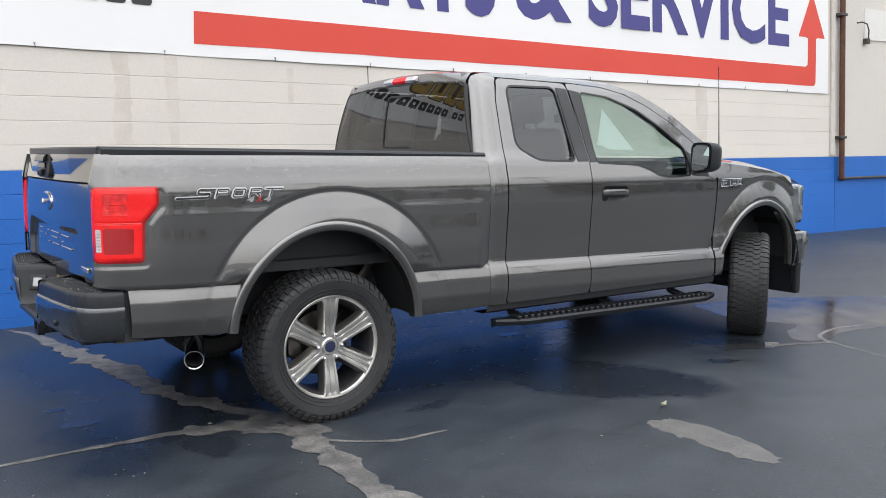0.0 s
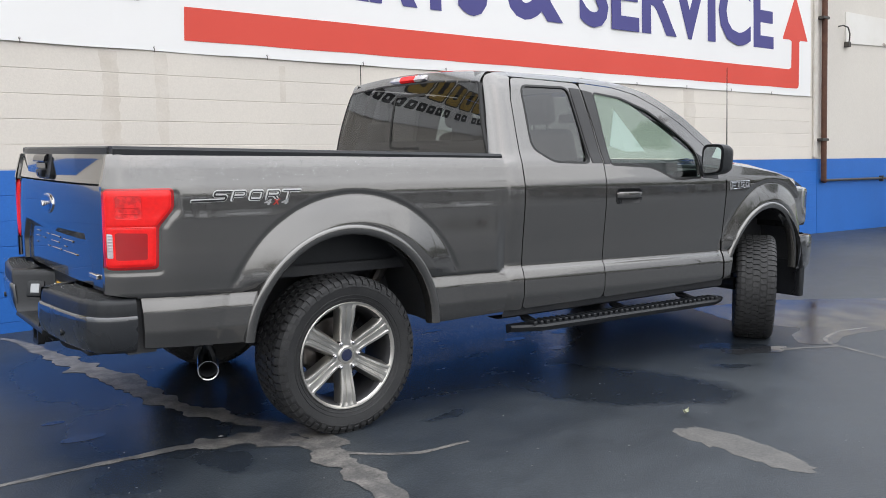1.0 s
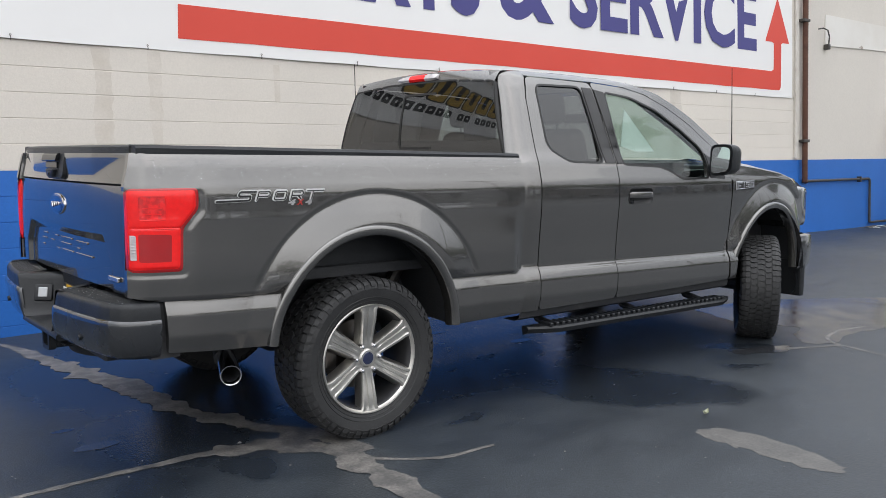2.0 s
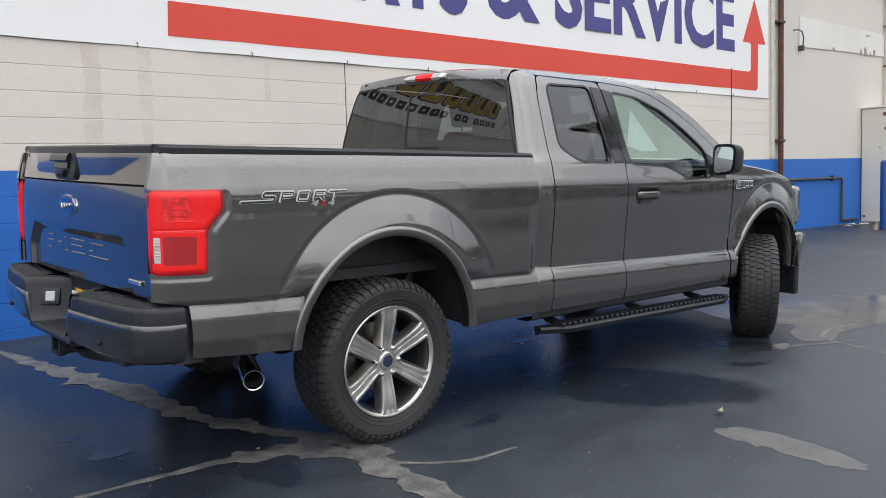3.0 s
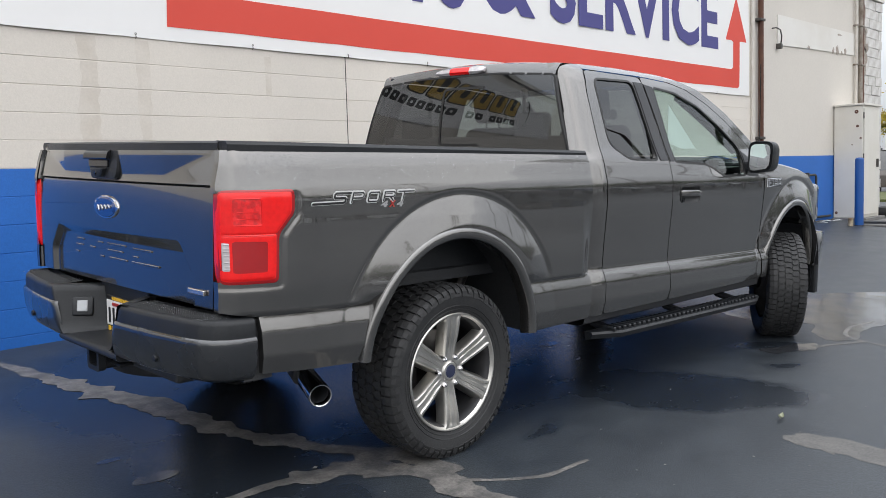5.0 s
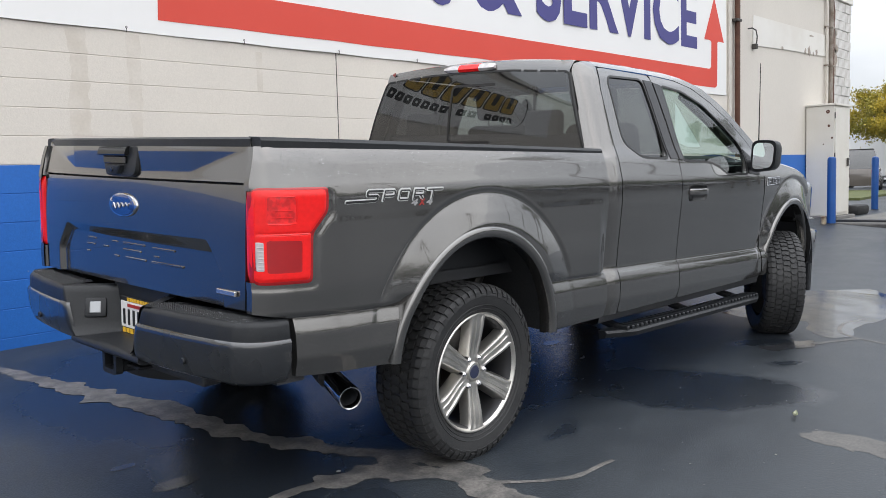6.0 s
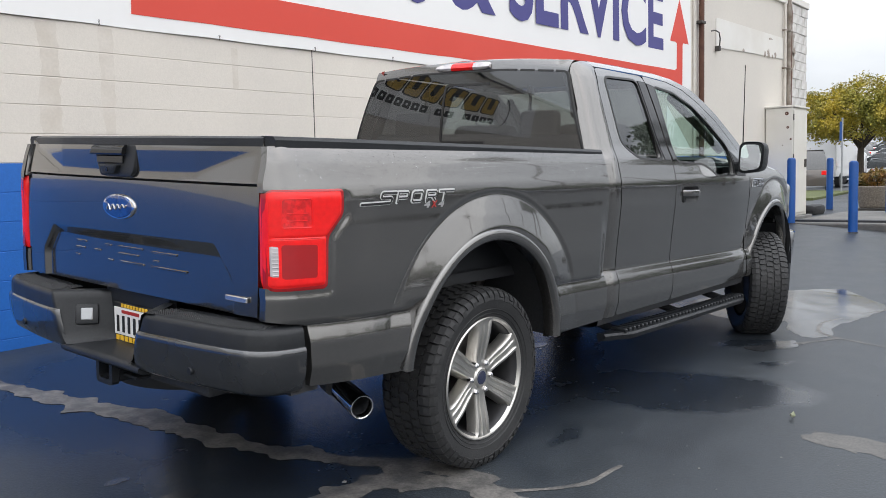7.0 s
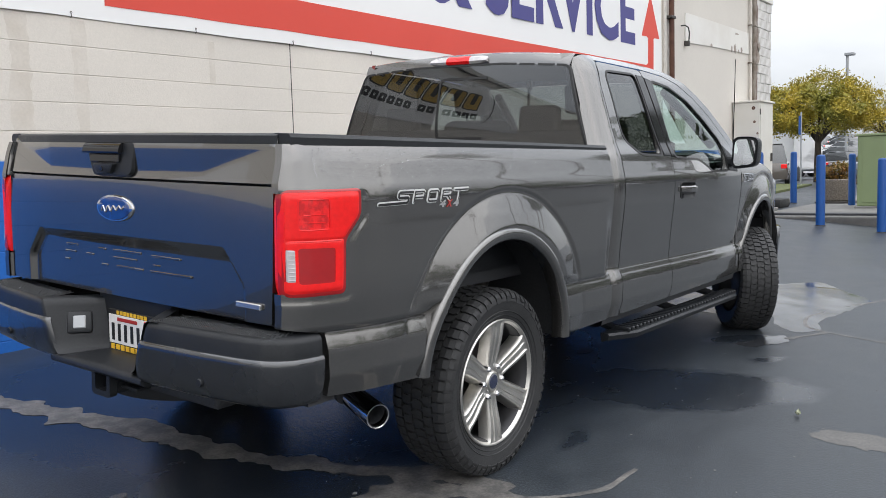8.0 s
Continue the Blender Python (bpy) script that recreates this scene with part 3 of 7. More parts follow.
for x, y, r, k in ((-1.09, -0.27, 0.075, 31), (-1.15, 0.06, 0.04, 32), (2.07, 0.10, 0.07, 33), (2.54, 0.08, 0.075, 34), (2.15, -0.28, 0.065, 35), (1.76, 0.69, 0.06, 36)):
    flat_patch("puddle", [(x - 1.5 * r, y - 0.3 * r), (x - 0.3 * r, y - 0.7 * r), (x + 1.3 * r, y - 0.5 * r), (x + 1.6 * r, y + 0.3 * r), (x + 0.2 * r, y + 0.8 * r), (x - 1.1 * r, y + 0.5 * r)], PUDDLE, "small puddle on the asphalt", "puddle", 0.0015, 0.003, k)
flat_patch("asphalt_patch", [(1.31, -1.90), (1.45, -1.93), (1.52, -2.15), (1.49, -2.40), (1.43, -2.60), (1.35, -2.66), (1.27, -2.55), (1.29, -2.30), (1.26, -2.07)], DRY, "pale dry ragged patch on the asphalt", lift=0.0012, seed=4)

flat_patch("puddle", [(5.2, -0.1), (6.03, -0.54), (6.49, -0.79), (5.63, -1.45), (4.90, -1.375), (4.30, -1.27), (3.95, -1.40), (3.70, -1.25), (3.9, -1.05), (4.29, -0.94), (4.0, -0.5), (4.2, 0.1)], PUDDLE, "shallow pale puddle mirroring the sky", "puddle", 0.0015, 0.015, 15)
flat_patch("puddle", [(3.05, -0.98), (3.40, -1.12), (3.62, -1.20), (3.40, -1.30), (3.2, -1.22), (3.0, -1.12)], PUDDLE, "small puddle by the front tyre", "puddle", 0.002, 0.02, 16)



def build_grit():
    """Pale grit and chips scattered over the lot."""
    rnd = random.Random(8)
    bm = bmesh.new()
    for _ in range(260):
        p = truck_ground(rnd.uniform(-2.2, 5.5), rnd.uniform(-2.8, -0.4), 0.002)
        r = rnd.uniform(0.002, 0.006) * (2.0 if rnd.random() < 0.06 else 1)
        vs = [bm.verts.new(p + Vector((r * math.cos(a) * rnd.uniform(0.6, 1.5), r * math.sin(a) * rnd.uniform(0.6, 1.5), 0))) for a in (0, 1.6, 3.1, 4.6)]
        top = bm.verts.new(p + Vector((0, 0, r * 0.6)))
        for a, b in zip(vs, vs[1:] + vs[:1]):
            bm.faces.new((a, b, top))
    ob = part("grit", bm, CONCRETE)
    tagged(ob, "pale grit and chips scattered on dark asphalt", "grit", kind="stuff")


build_grit()

# ---- the building ----
WALL_Y, RISE, COURSE = 2.86, 0.0097, 0.2015
BLUE_TOP = 1.45
WALL_X0, WALL_X1 = -14.0, 16.40


def wall_bar(bm, x0, x1, z0, z1, y0, y1, bevel=0.0):
    """A bar in the wall's own lines: its courses rise a little along x."""
    vs = box(bm, x0, x1, y0, y1, z0, z1, bevel, 1)
    for v in vs:
        v.co.z += RISE * v.co.x


def build_wall():
    bm = bmesh.new()
    wall_bar(bm, WALL_X0, WALL_X1, -0.6, 4.86, WALL_Y + 0.0135, WALL_Y + 0.22)
    wall = tagged(part("wall_north", bm, MORTAR), "painted concrete block wall, cream above a blue band", "wall", kind="structure")
    edges = [WALL_X0, 2.5, 11.33]
    for a, b, m in ((-0.5, BLUE_TOP - 0.004, WALL_BLUE), (BLUE_TOP - 0.003, 4.6, WALL_WHITE)):
        bm = bmesh.new()
        wall_bar(bm, WALL_X0, 11.32, a, b, WALL_Y + 0.0042, WALL_Y + 0.0132)
        part("mortar_bed", bm, m, wall)
    z = BLUE_TOP - 9 * COURSE
    while z < 4.6:
        for a, b in zip(edges, edges[1:]):  # blocks end at the downpipe
            bm = bmesh.new()
            wall_bar(bm, a + 0.005, b - 0.005, z + 0.0025, z + COURSE - 0.0025, WALL_Y, WALL_Y + 0.0125, 0.002)
            part("block_course", bm, WALL_BLUE if z < BLUE_TOP - 0.01 else WALL_WHITE, wall)
        z += COURSE
    for a, b, m in ((-0.6, BLUE_TOP - 0.002, WALL_BLUE), (BLUE_TOP - 0.002, z, PLASTER)):
        bm = bmesh.new()
        wall_bar(bm, 11.335, 16.395, a, b, WALL_Y, WALL_Y + 0.0118)
        part("plaster_face", bm, m, wall, "smooth plastered wall face")
    bm = bmesh.new()
    wall_bar(bm, 2.495, 2.505, -0.3, z, WALL_Y + 0.0015, WALL_Y + 0.0125)
    part("control_joint", bm, DARK_METAL, wall, "dark vertical control joint")
    bm = bmesh.new()
    wall_bar(bm, WALL_X0, WALL_X1, z - 0.001, z + 0.16, WALL_Y - 0.05, WALL_Y + 0.26, 0.008)
    part("coping", bm, PATCH_WHITE, wall, "cream metal coping")
    return wall, z


wall_north, wall_top = build_wall()


def close_building():
    bm = bmesh.new()
    box(bm, WALL_X0, WALL_X1, WALL_Y + 0.23, 16, -0.5, 4.75)
    b = part("wall_inner", bm, FACADE)
    tagged(b, "plain cream walls and flat roof of the building", "building", kind="structure")


close_building()


def build_banner():
    """A long white vinyl banner, printed in red, blue, black and gold."""
    base = thing("banner", pose(0, WALL_Y - 0.006, 0), "long white vinyl banner with red arrow and blue words", "banner")
    x0, x1, z0, z1 = -5.2, 11.08, 2.463, 4.42

    def sheet(x, z, out=0.0):
        w = 0.004 * np.sin(x * 2.3) + 0.003 * np.sin(x * 5.1 + z * 2) + 0.004 * np.sin(z * 3 + x * 0.7)
        sag = -0.006 * np.abs(np.sin((x - 0.3) * math.pi / 1.06)) * np.clip((z0 + 0.4 - z) / 0.4, 0, 1)
        return x, -0.012 + w - out, z + RISE * x + sag

    panel("cloth", polygon([(x0, z0), (x1, z0), (x1, z1), (x0, z1)]), (x0, x1, z0, z1), 0.12, sheet, BANNER, base, (0, 0.004, 0))

    def printed(name, pts, mat, out=0.003, step=0.06, label=""):
        p = np.array(pts)
        return panel(name, polygon(pts), (p[:, 0].min(), p[:, 0].max(), p[:, 1].min(), p[:, 1].max()), step, lambda u, v: sheet(u, v, out), mat, base, (0, 0.002, 0), label)

    printed("red_bar", [(0.675, 2.573), (10.66, 2.573), (10.70, 2.59), (10.72, 2.63), (10.715, 3.325), (10.972, 3.33), (10.61, 4.03), (10.235, 3.32), (10.495, 3.325), (10.495, 2.863), (0.685, 2.863)],
            BANNER_RED, step=0.045, label="printed red arrow")
    for word, a, b in (("PARTS", 1.45, 4.21), ("&", 4.50, 5.40), ("SERVICE", 5.69, 9.99)):
        whole = lettering("printed_word", word, 1.0, pose(0, -0.018, 3.075 + RISE * a, 90, -math.degrees(RISE), 0) @ pose(a, 0, 0), BANNER_BLUE, base, 0.003, 0.028, fit=(b - a, 0.965))
        part_letters(whole, "printed_letter")
    # the dealer's name: one plain shape a letter
    for line, a, b, z, h, mat in (((4, 2, 10), -3.54, 0.335, 2.875, 0.24, BANNER_BLACK), ((6,), -3.50, -0.55, 3.28, 0.66, BANNER_GOLD)):
        n = sum(line) + 0.7 * (len(line) - 1)
        w, x = (b - a) / n, a
        for count in line:
            for _ in range(count):
                s = 0.10 * w
                pts = rounded([(x + s, z), (x + w - s, z), (x + w - s, z + h), (x + s, z + h)], 0.12 * h, 3)
                if mat is BANNER_GOLD:
                    grow = 0.035
                    printed("letter_edge", rounded([(x + s - grow, z - grow), (x + w - s + grow, z - grow), (x + w - s + grow, z + h + grow), (x + s - grow, z + h + grow)], 0.1, 3), BANNER_BLACK, 0.002, 0.05)
                    inner = rounded([(x + 0.36 * w, z + 0.3 * h), (x + 0.64 * w, z + 0.3 * h), (x + 0.64 * w, z + h), (x + 0.36 * w, z + h)], 0.03, 2)
                else:
                    inner = rounded([(x + 0.38 * w, z + 0.35 * h), (x + 0.62 * w, z + 0.35 * h), (x + 0.62 * w, z + 0.7 * h), (x + 0.38 * w, z + 0.7 * h)], 0.02, 2)
                p = np.array(pts)
                panel("letter_shape", minus(polygon(pts), polygon(inner)), (p[:, 0].min(), p[:, 0].max(), p[:, 1].min(), p[:, 1].max()), 0.03, lambda u, v: sheet(u, v, 0.005), mat, base, (0, 0.002, 0))
                x += w
            x += 0.7 * w
    bm = bmesh.new()
    ring = [(x, sheet(np.array(x), np.array(3.5), 0.003)[1], 3.45 + 0.70 * math.sin(a) + RISE * x) for a in np.linspace(math.pi - 1.5, math.pi + 1.5, 40) for x in [-3.62 + 0.36 * math.cos(a)]]
    tube(bm, [(float(a), float(b), float(c)) for a, b, c in ring], 0.012, 6)
    part("printed_swoosh", bm, BANNER_BLACK, base)
    # grommets and ties along the lower edge
    for x in np.arange(-4.9, 11.0, 1.06):
        bm = bmesh.new()
        lathe(bm, [(-0.002, 0.004), (-0.003, 0.008), (0.0, 0.009)], 12, "y", (x, -0.02, z0 + 0.022 + RISE * x))
        part("grommet", bm, DARK_METAL, base)
        bm = bmesh.new()
        tube(bm, [(x, -0.020, z0 + 0.016 + RISE * x), (x + 0.004, -0.018, z0 - 0.004 + RISE * x), (x + 0.006, -0.002, z0 - 0.012 + RISE * x)], 0.003, 5)
        part("tie", bm, DARK_METAL, base)
    return base


build_banner()

# stains: runs of dirty water down the blocks, course by course
def build_stain(x, w, top, low):
    bm = bmesh.new()
    edge = lambda z, k: x + k * w * (1 + 0.45 * noise.noise((x * 3, z * 3, k * 4.0)) + 0.25 * noise.noise((x * 3, z * 13, k * 9.0)))
    z = BLUE_TOP
    while z < top:
        a, b = max(z + 0.006, low), min(z + COURSE - 0.006, top)
        if b > a:
            rows = []
            for v in np.linspace(a, b, 12):
                l, r = edge(v, -1), edge(v, 1)
                rows.append([(l, WALL_Y - 0.0008, v + RISE * l), (r, WALL_Y - 0.0008, v + RISE * r)])
            loft(bm, rows)
        z += COURSE
    tagged(part("water_stain", bm, STAIN), "faint brown-grey water stain down the cream blocks", "stain", kind="structure")


for run in ((0.02, 0.075, 2.44, 1.47), (0.46, 0.05, 2.44, 1.5), (1.62, 0.03, 2.40, 2.05), (5.6, 0.05, 2.42, 1.9), (7.9, 0.12, 2.44, 1.46)):
    build_stain(*run)


def wall_z(x, z):
    return z + RISE * x


def build_pipes():
    p = thing("conduit", pose(11.42, WALL_Y - 0.04, 0), "rust-brown steel conduit clamped to the block wall", "pipe")
    bm = bmesh.new()
    tube(bm, [(0, -0.03, 4.75), (0, -0.03, 1.25), (0.01, -0.02, 1.215), (0.05, 0, 1.20), (0.09, 0, 1.20)], 0.045, 12)
    part("upright", bm, RUST_PIPE, p, smooth=True)
    bm = bmesh.new()
    tube(bm, [(0.08, 0, 1.20), (2.42, 0, 1.215), (2.465, 0, 1.20), (2.48, 0, 1.16), (2.48, 0, 0.46), (2.49, 0, 0.41), (2.54, 0, 0.40), (3.2, 0, 0.40)], 0.022, 10)
    part("low_run", bm, DARK_METAL, p, "thin dark pipe along the blue band", smooth=True)
    for z in (1.87, 3.85):
        bm = bmesh.new()
        box(bm, -0.13, 0.06, -0.085, 0.035, z - 0.022, z + 0.022, 0.006)
        part("clamp", bm, DARK_METAL, p)
    bm = bmesh.new()
    box(bm, 2.05, 2.09, -0.03, 0.04, 1.16, 1.26, 0.005)
    part("bracket", bm, DARK_METAL, p)
    q = thing("downpipe", pose(11.22, WALL_Y - 0.02, 0), "cream painted square downpipe on the block wall", "pipe")
    bm = bmesh.new()
    box(bm, -0.05, 0.05, -0.02, 0.018, 1.58, 4.75, 0.008)
    part("pipe", bm, WHITE_PIPE, q)
    for x, r, mat, label in ((15.93, 0.026, WHITE_PIPE, "thin cream pipe down the plaster by the building corner"), (16.13, 0.045, WEATHERED, "thick weathered grey pipe down the building corner"), (16.30, 0.028, RUST_PIPE, "thin rusty pipe down the building corner")):
        q = thing("roof_pipe", pose(x, WALL_Y - r - 0.03, 0), label, "pipe", "pipes at the corner")
        bm = bmesh.new()
        tube(bm, [(0, 0.01, 5.05 if r > 0.04 else 4.85), (0, 0, 4.7), (0, 0, 0.4)], r, 12)
        part("pipe", bm, mat, q, smooth=True)
        for z in (2.62, 3.45, 4.25):
            bm = bmesh.new()
            box(bm, -r - 0.02, r + 0.02, -r - 0.008, r + 0.028, z, z + 0.03, 0.004)
            part("clamp", bm, WEATHERED, q)


build_pipes()


def build_wall_fixtures():
    h = thing("hose_bracket", pose(12.2, WALL_Y, wall_z(12.2, 3.38)), "dark curved cable stub on a small wall box", "bracket")
    bm = bmesh.new()
    pts = [(-0.30, -0.05, 0.27), (-0.22, -0.09, 0.285), (-0.10, -0.11, 0.26), (-0.02, -0.10, 0.16), (0.0, -0.08, 0.04)]
    tube(bm, pts, 0.012, 8)
    part("cable", bm, DARK_METAL, h, smooth=True)
    bm = bmesh.new()
    box(bm, -0.03, 0.05, -0.09, 0, -0.05, 0.04, 0.01)
    part("junction_box", bm, DARK_METAL, h)
    p = panel("wall_patch", polygon(rounded([(12.2, 3.40), (14.0, 3.46), (16.0, 3.50), (16.02, 3.94), (12.2, 3.93)], 0.03)), (12.2, 16.02, 3.4, 3.95), 0.1,
              lambda u, v: (u, u * 0 + WALL_Y - 0.02, v + RISE * u), PATCH_WHITE, None, (0, 0.02, 0))
    tagged(p, "fresh white rectangular patch with peeling lower edge", "wall patch", kind="structure")
    for k, (x, z, w, h) in enumerate(((14.78, 3.50, 0.07, 0.07), (14.98, 3.52, 0.09, 0.13), (15.22, 3.50, 0.05, 0.05), (15.42, 3.53, 0.08, 0.09), (13.55, 3.47, 0.10, 0.03), (15.1, 3.84, 0.16, 0.025))):
        blot(p, "flaked_spot", x, z + RISE * x, w, h, WALL_Y - 0.0215, GRIME, k)


def blot(parent, name, x, z, w, h, y, mat, seed):
    """A thin ragged spot on the wall's face."""
    bm = bmesh.new()
    ring = []
    for k in range(28):
        a = 2 * math.pi * k / 28
        r = 0.75 + 0.5 * noise.noise((math.cos(a) * 1.4 + seed * 7.3, math.sin(a) * 1.4, 0.3)) + 0.3 * noise.noise((math.cos(a) * 5 + seed * 3.1, math.sin(a) * 5, 2.3))
        ring.append(bm.verts.new((x + w * r * math.cos(a), y, z + h * r * math.sin(a))))
    bmesh.ops.triangulate(bm, faces=[bm.faces.new(ring[::-1])])
    return part(name, bm, mat, parent)


build_wall_fixtures()


def build_pilaster():
    """The white painted brick end of the building, brick by brick."""
    x0, x1 = 16.402, 17.60
    bm = bmesh.new()
    box(bm, x0, x1, WALL_Y + 0.012, WALL_Y + 0.5, -0.2, 4.92)
    col = tagged(part("wall_corner", bm, MORTAR), "flaking white painted block corner pier with brown grime", "pier", kind="structure")
    rnd = random.Random(4)
    shapes = []
    for k in range(4):
        bm = bmesh.new()
        for v in box(bm, 0.005, 0.393, 0, 0.03, 0.005, 0.196, 0.007, 1):
            v.co.x += rnd.uniform(-0.004, 0.004)
            v.co.y += rnd.uniform(-0.006, 0.006)
            v.co.z += rnd.uniform(-0.004, 0.004)
        me = bpy.data.meshes.new("block")
        bm.to_mesh(me)
        bm.free()
        me.materials.append(WHITE_BRICK)
        shapes.append(me)
    for k in range(23):
        for j in range(4):
            start = max(x0, x0 + 0.4 * j - (0.2 if k % 2 else 0))
            end = min(x1, x0 + 0.4 * (j + 1) - (0.2 if k % 2 else 0))
            if end - start < 0.08:
                continue
            b = new("block", shapes[rnd.randrange(4)])
            b.parent = col
            b.matrix_basis = pose(start, WALL_Y - 0.012 + rnd.uniform(-0.008, 0.004), 0.28 + 0.2015 * k, 0, 0, rnd.uniform(-0.8, 0.8)) @ Matrix.Diagonal(((end - start) / 0.4, 1, 1, 1))
    for k, (x, z, w, h) in enumerate(((16.53, 3.62, 0.13, 0.30), (16.50, 4.05, 0.10, 0.28), (16.62, 3.86, 0.14, 0.12), (16.47, 3.25, 0.06, 0.22), (16.46, 2.75, 0.05, 0.35), (16.60, 4.22, 0.06, 0.10), (16.48, 4.62, 0.07, 0.16))):
        blot(col, "grime", x, z, w, h, WALL_Y - 0.030, GRIME, k + 11)
    bm = bmesh.new()
    box(bm, x0 - 0.02, x1 + 0.05, WALL_Y - 0.05, WALL_Y + 0.55, 4.925, 5.06, 0.012)
    part("cap", bm, PATCH_WHITE, col, "white cap")


build_pilaster()


def build_utility_cabinet():
    c = thing("utility_cabinet", pose(14.85, 2.30, float(ground_z(14.85, 2.3))), "tall cream steel cabinet with rust spots beside the wall", "cabinet")
    bm = bmesh.new()
    box(bm, 0, 0.95, 0, 0.545, 0.06, 2.26, 0.012)
    part("body", bm, CABINET, c)
    bm = bmesh.new()
    box(bm, -0.03, 0.99, -0.04, 0.55, 2.262, 2.30, 0.008)
    part("roof", bm, CABINET, c)
    bm = bmesh.new()
    box(bm, 0.03, 0.80, -0.022, -0.002, 0.12, 2.20, 0.006)
    door = part("door", bm, CABINET, c)
    bm = bmesh.new()
    box(bm, 0.70, 0.75, -0.06, -0.023, 1.05, 1.22, 0.01)
    part("handle", bm, DARK_METAL, door, "dark latch")
    for z in (0.4, 1.2, 2.0):
        bm = bmesh.new()
        tube(bm, [(0.02, -0.012, z), (0.02, -0.012, z + 0.12)], 0.012, 8)
        part("hinge", bm, DARK_METAL, c)
    for y, z, r in ((0.12, 2.14, 0.035), (0.10, 1.86, 0.025), (0.2, 1.5, 0.012), (0.49, 0.16, 0.025), (0.04, 1.62, 0.02)):
        bm = bmesh.new()
        lathe(bm, [(-0.004, r * 0.2), (-0.005, r), (0.0, r * 1.1)], 10, "x", (0, y, z))
        part("rust_spot", bm, RUST_PIPE, c)
    bm = bmesh.new()
    box(bm, -0.08, 1.05, -0.1, 0.55, -0.1, 0.06, 0.015)
    part("plinth", bm, CONCRETE, c, "low concrete plinth")


build_utility_cabinet()


def build_bollards():
    b = thing("bollard", pose(0, 0, 0), "blue plastic-sleeved steel bollard on the asphalt", "bollard", "blue bollards")
    bm = bmesh.new()
    lathe(bm, [(0, 0.076), (1.19, 0.076), (1.225, 0.07), (1.245, 0.05), (1.252, 0.0)], 24, "z")
    part("sleeve", bm, BOLLARD, b, smooth=True)
    bm = bmesh.new()
    lathe(bm, [(-0.1, 0.085), (0.012, 0.085), (0.015, 0.077)], 24, "z")
    part("base_ring", bm, DARK_METAL, b)
    spots = [(12.94, 0.69), (12.80, -0.31), (13.65, 1.95), (18.62, 2.58), (18.05, 1.17)]
    for k, (x, y) in enumerate(spots):
        m = pose(*on_ground(x, y))
        if k:
            copy_thing(b, m)
        else:
            b.matrix_world = m


build_bollards()


def build_litter():
    """An old can and a few scraps along the wall's foot."""
    c = thing("can", pose(*on_ground(13.42, 2.02)), "small rusty beige can beside a bollard", "can")
    bm = bmesh.new()
    lathe(bm, [(0.0, 0.0), (0.0, 0.045), (0.006, 0.048), (0.012, 0.045), (0.135, 0.045), (0.142, 0.048), (0.148, 0.044), (0.148, 0.0)], 20, "z")
    part("can_body", bm, material("rusty_beige_tin", (0.42, 0.36, 0.26), 0.5, 0.3, (0.16, 0.09, 0.05), 14, spread=0.3), c, smooth=True)
    rnd = random.Random(12)
    for k in range(7):
        x, y = 13.5 + 0.16 * k + rnd.uniform(-0.05, 0.05), 2.66 + rnd.uniform(-0.08, 0.1)
        t = thing("litter_scrap", pose(*on_ground(x, y, 0.004), 0, 0, rnd.uniform(0, 180)), "pale dry scrap of wire and paper litter", "litter", "scraps along the wall")
        bm = bmesh.new()
        tube(bm, [(-0.11, 0, 0.006), (-0.03, 0.04, 0.022), (0.04, -0.02, 0.012), (0.12, 0.03, 0.006)], 0.009, 6, radii=[0.004, 0.012, 0.010, 0.004])
        part("scrap", bm, PAPER if k % 2 else DRY, t, smooth=True)


build_litter()


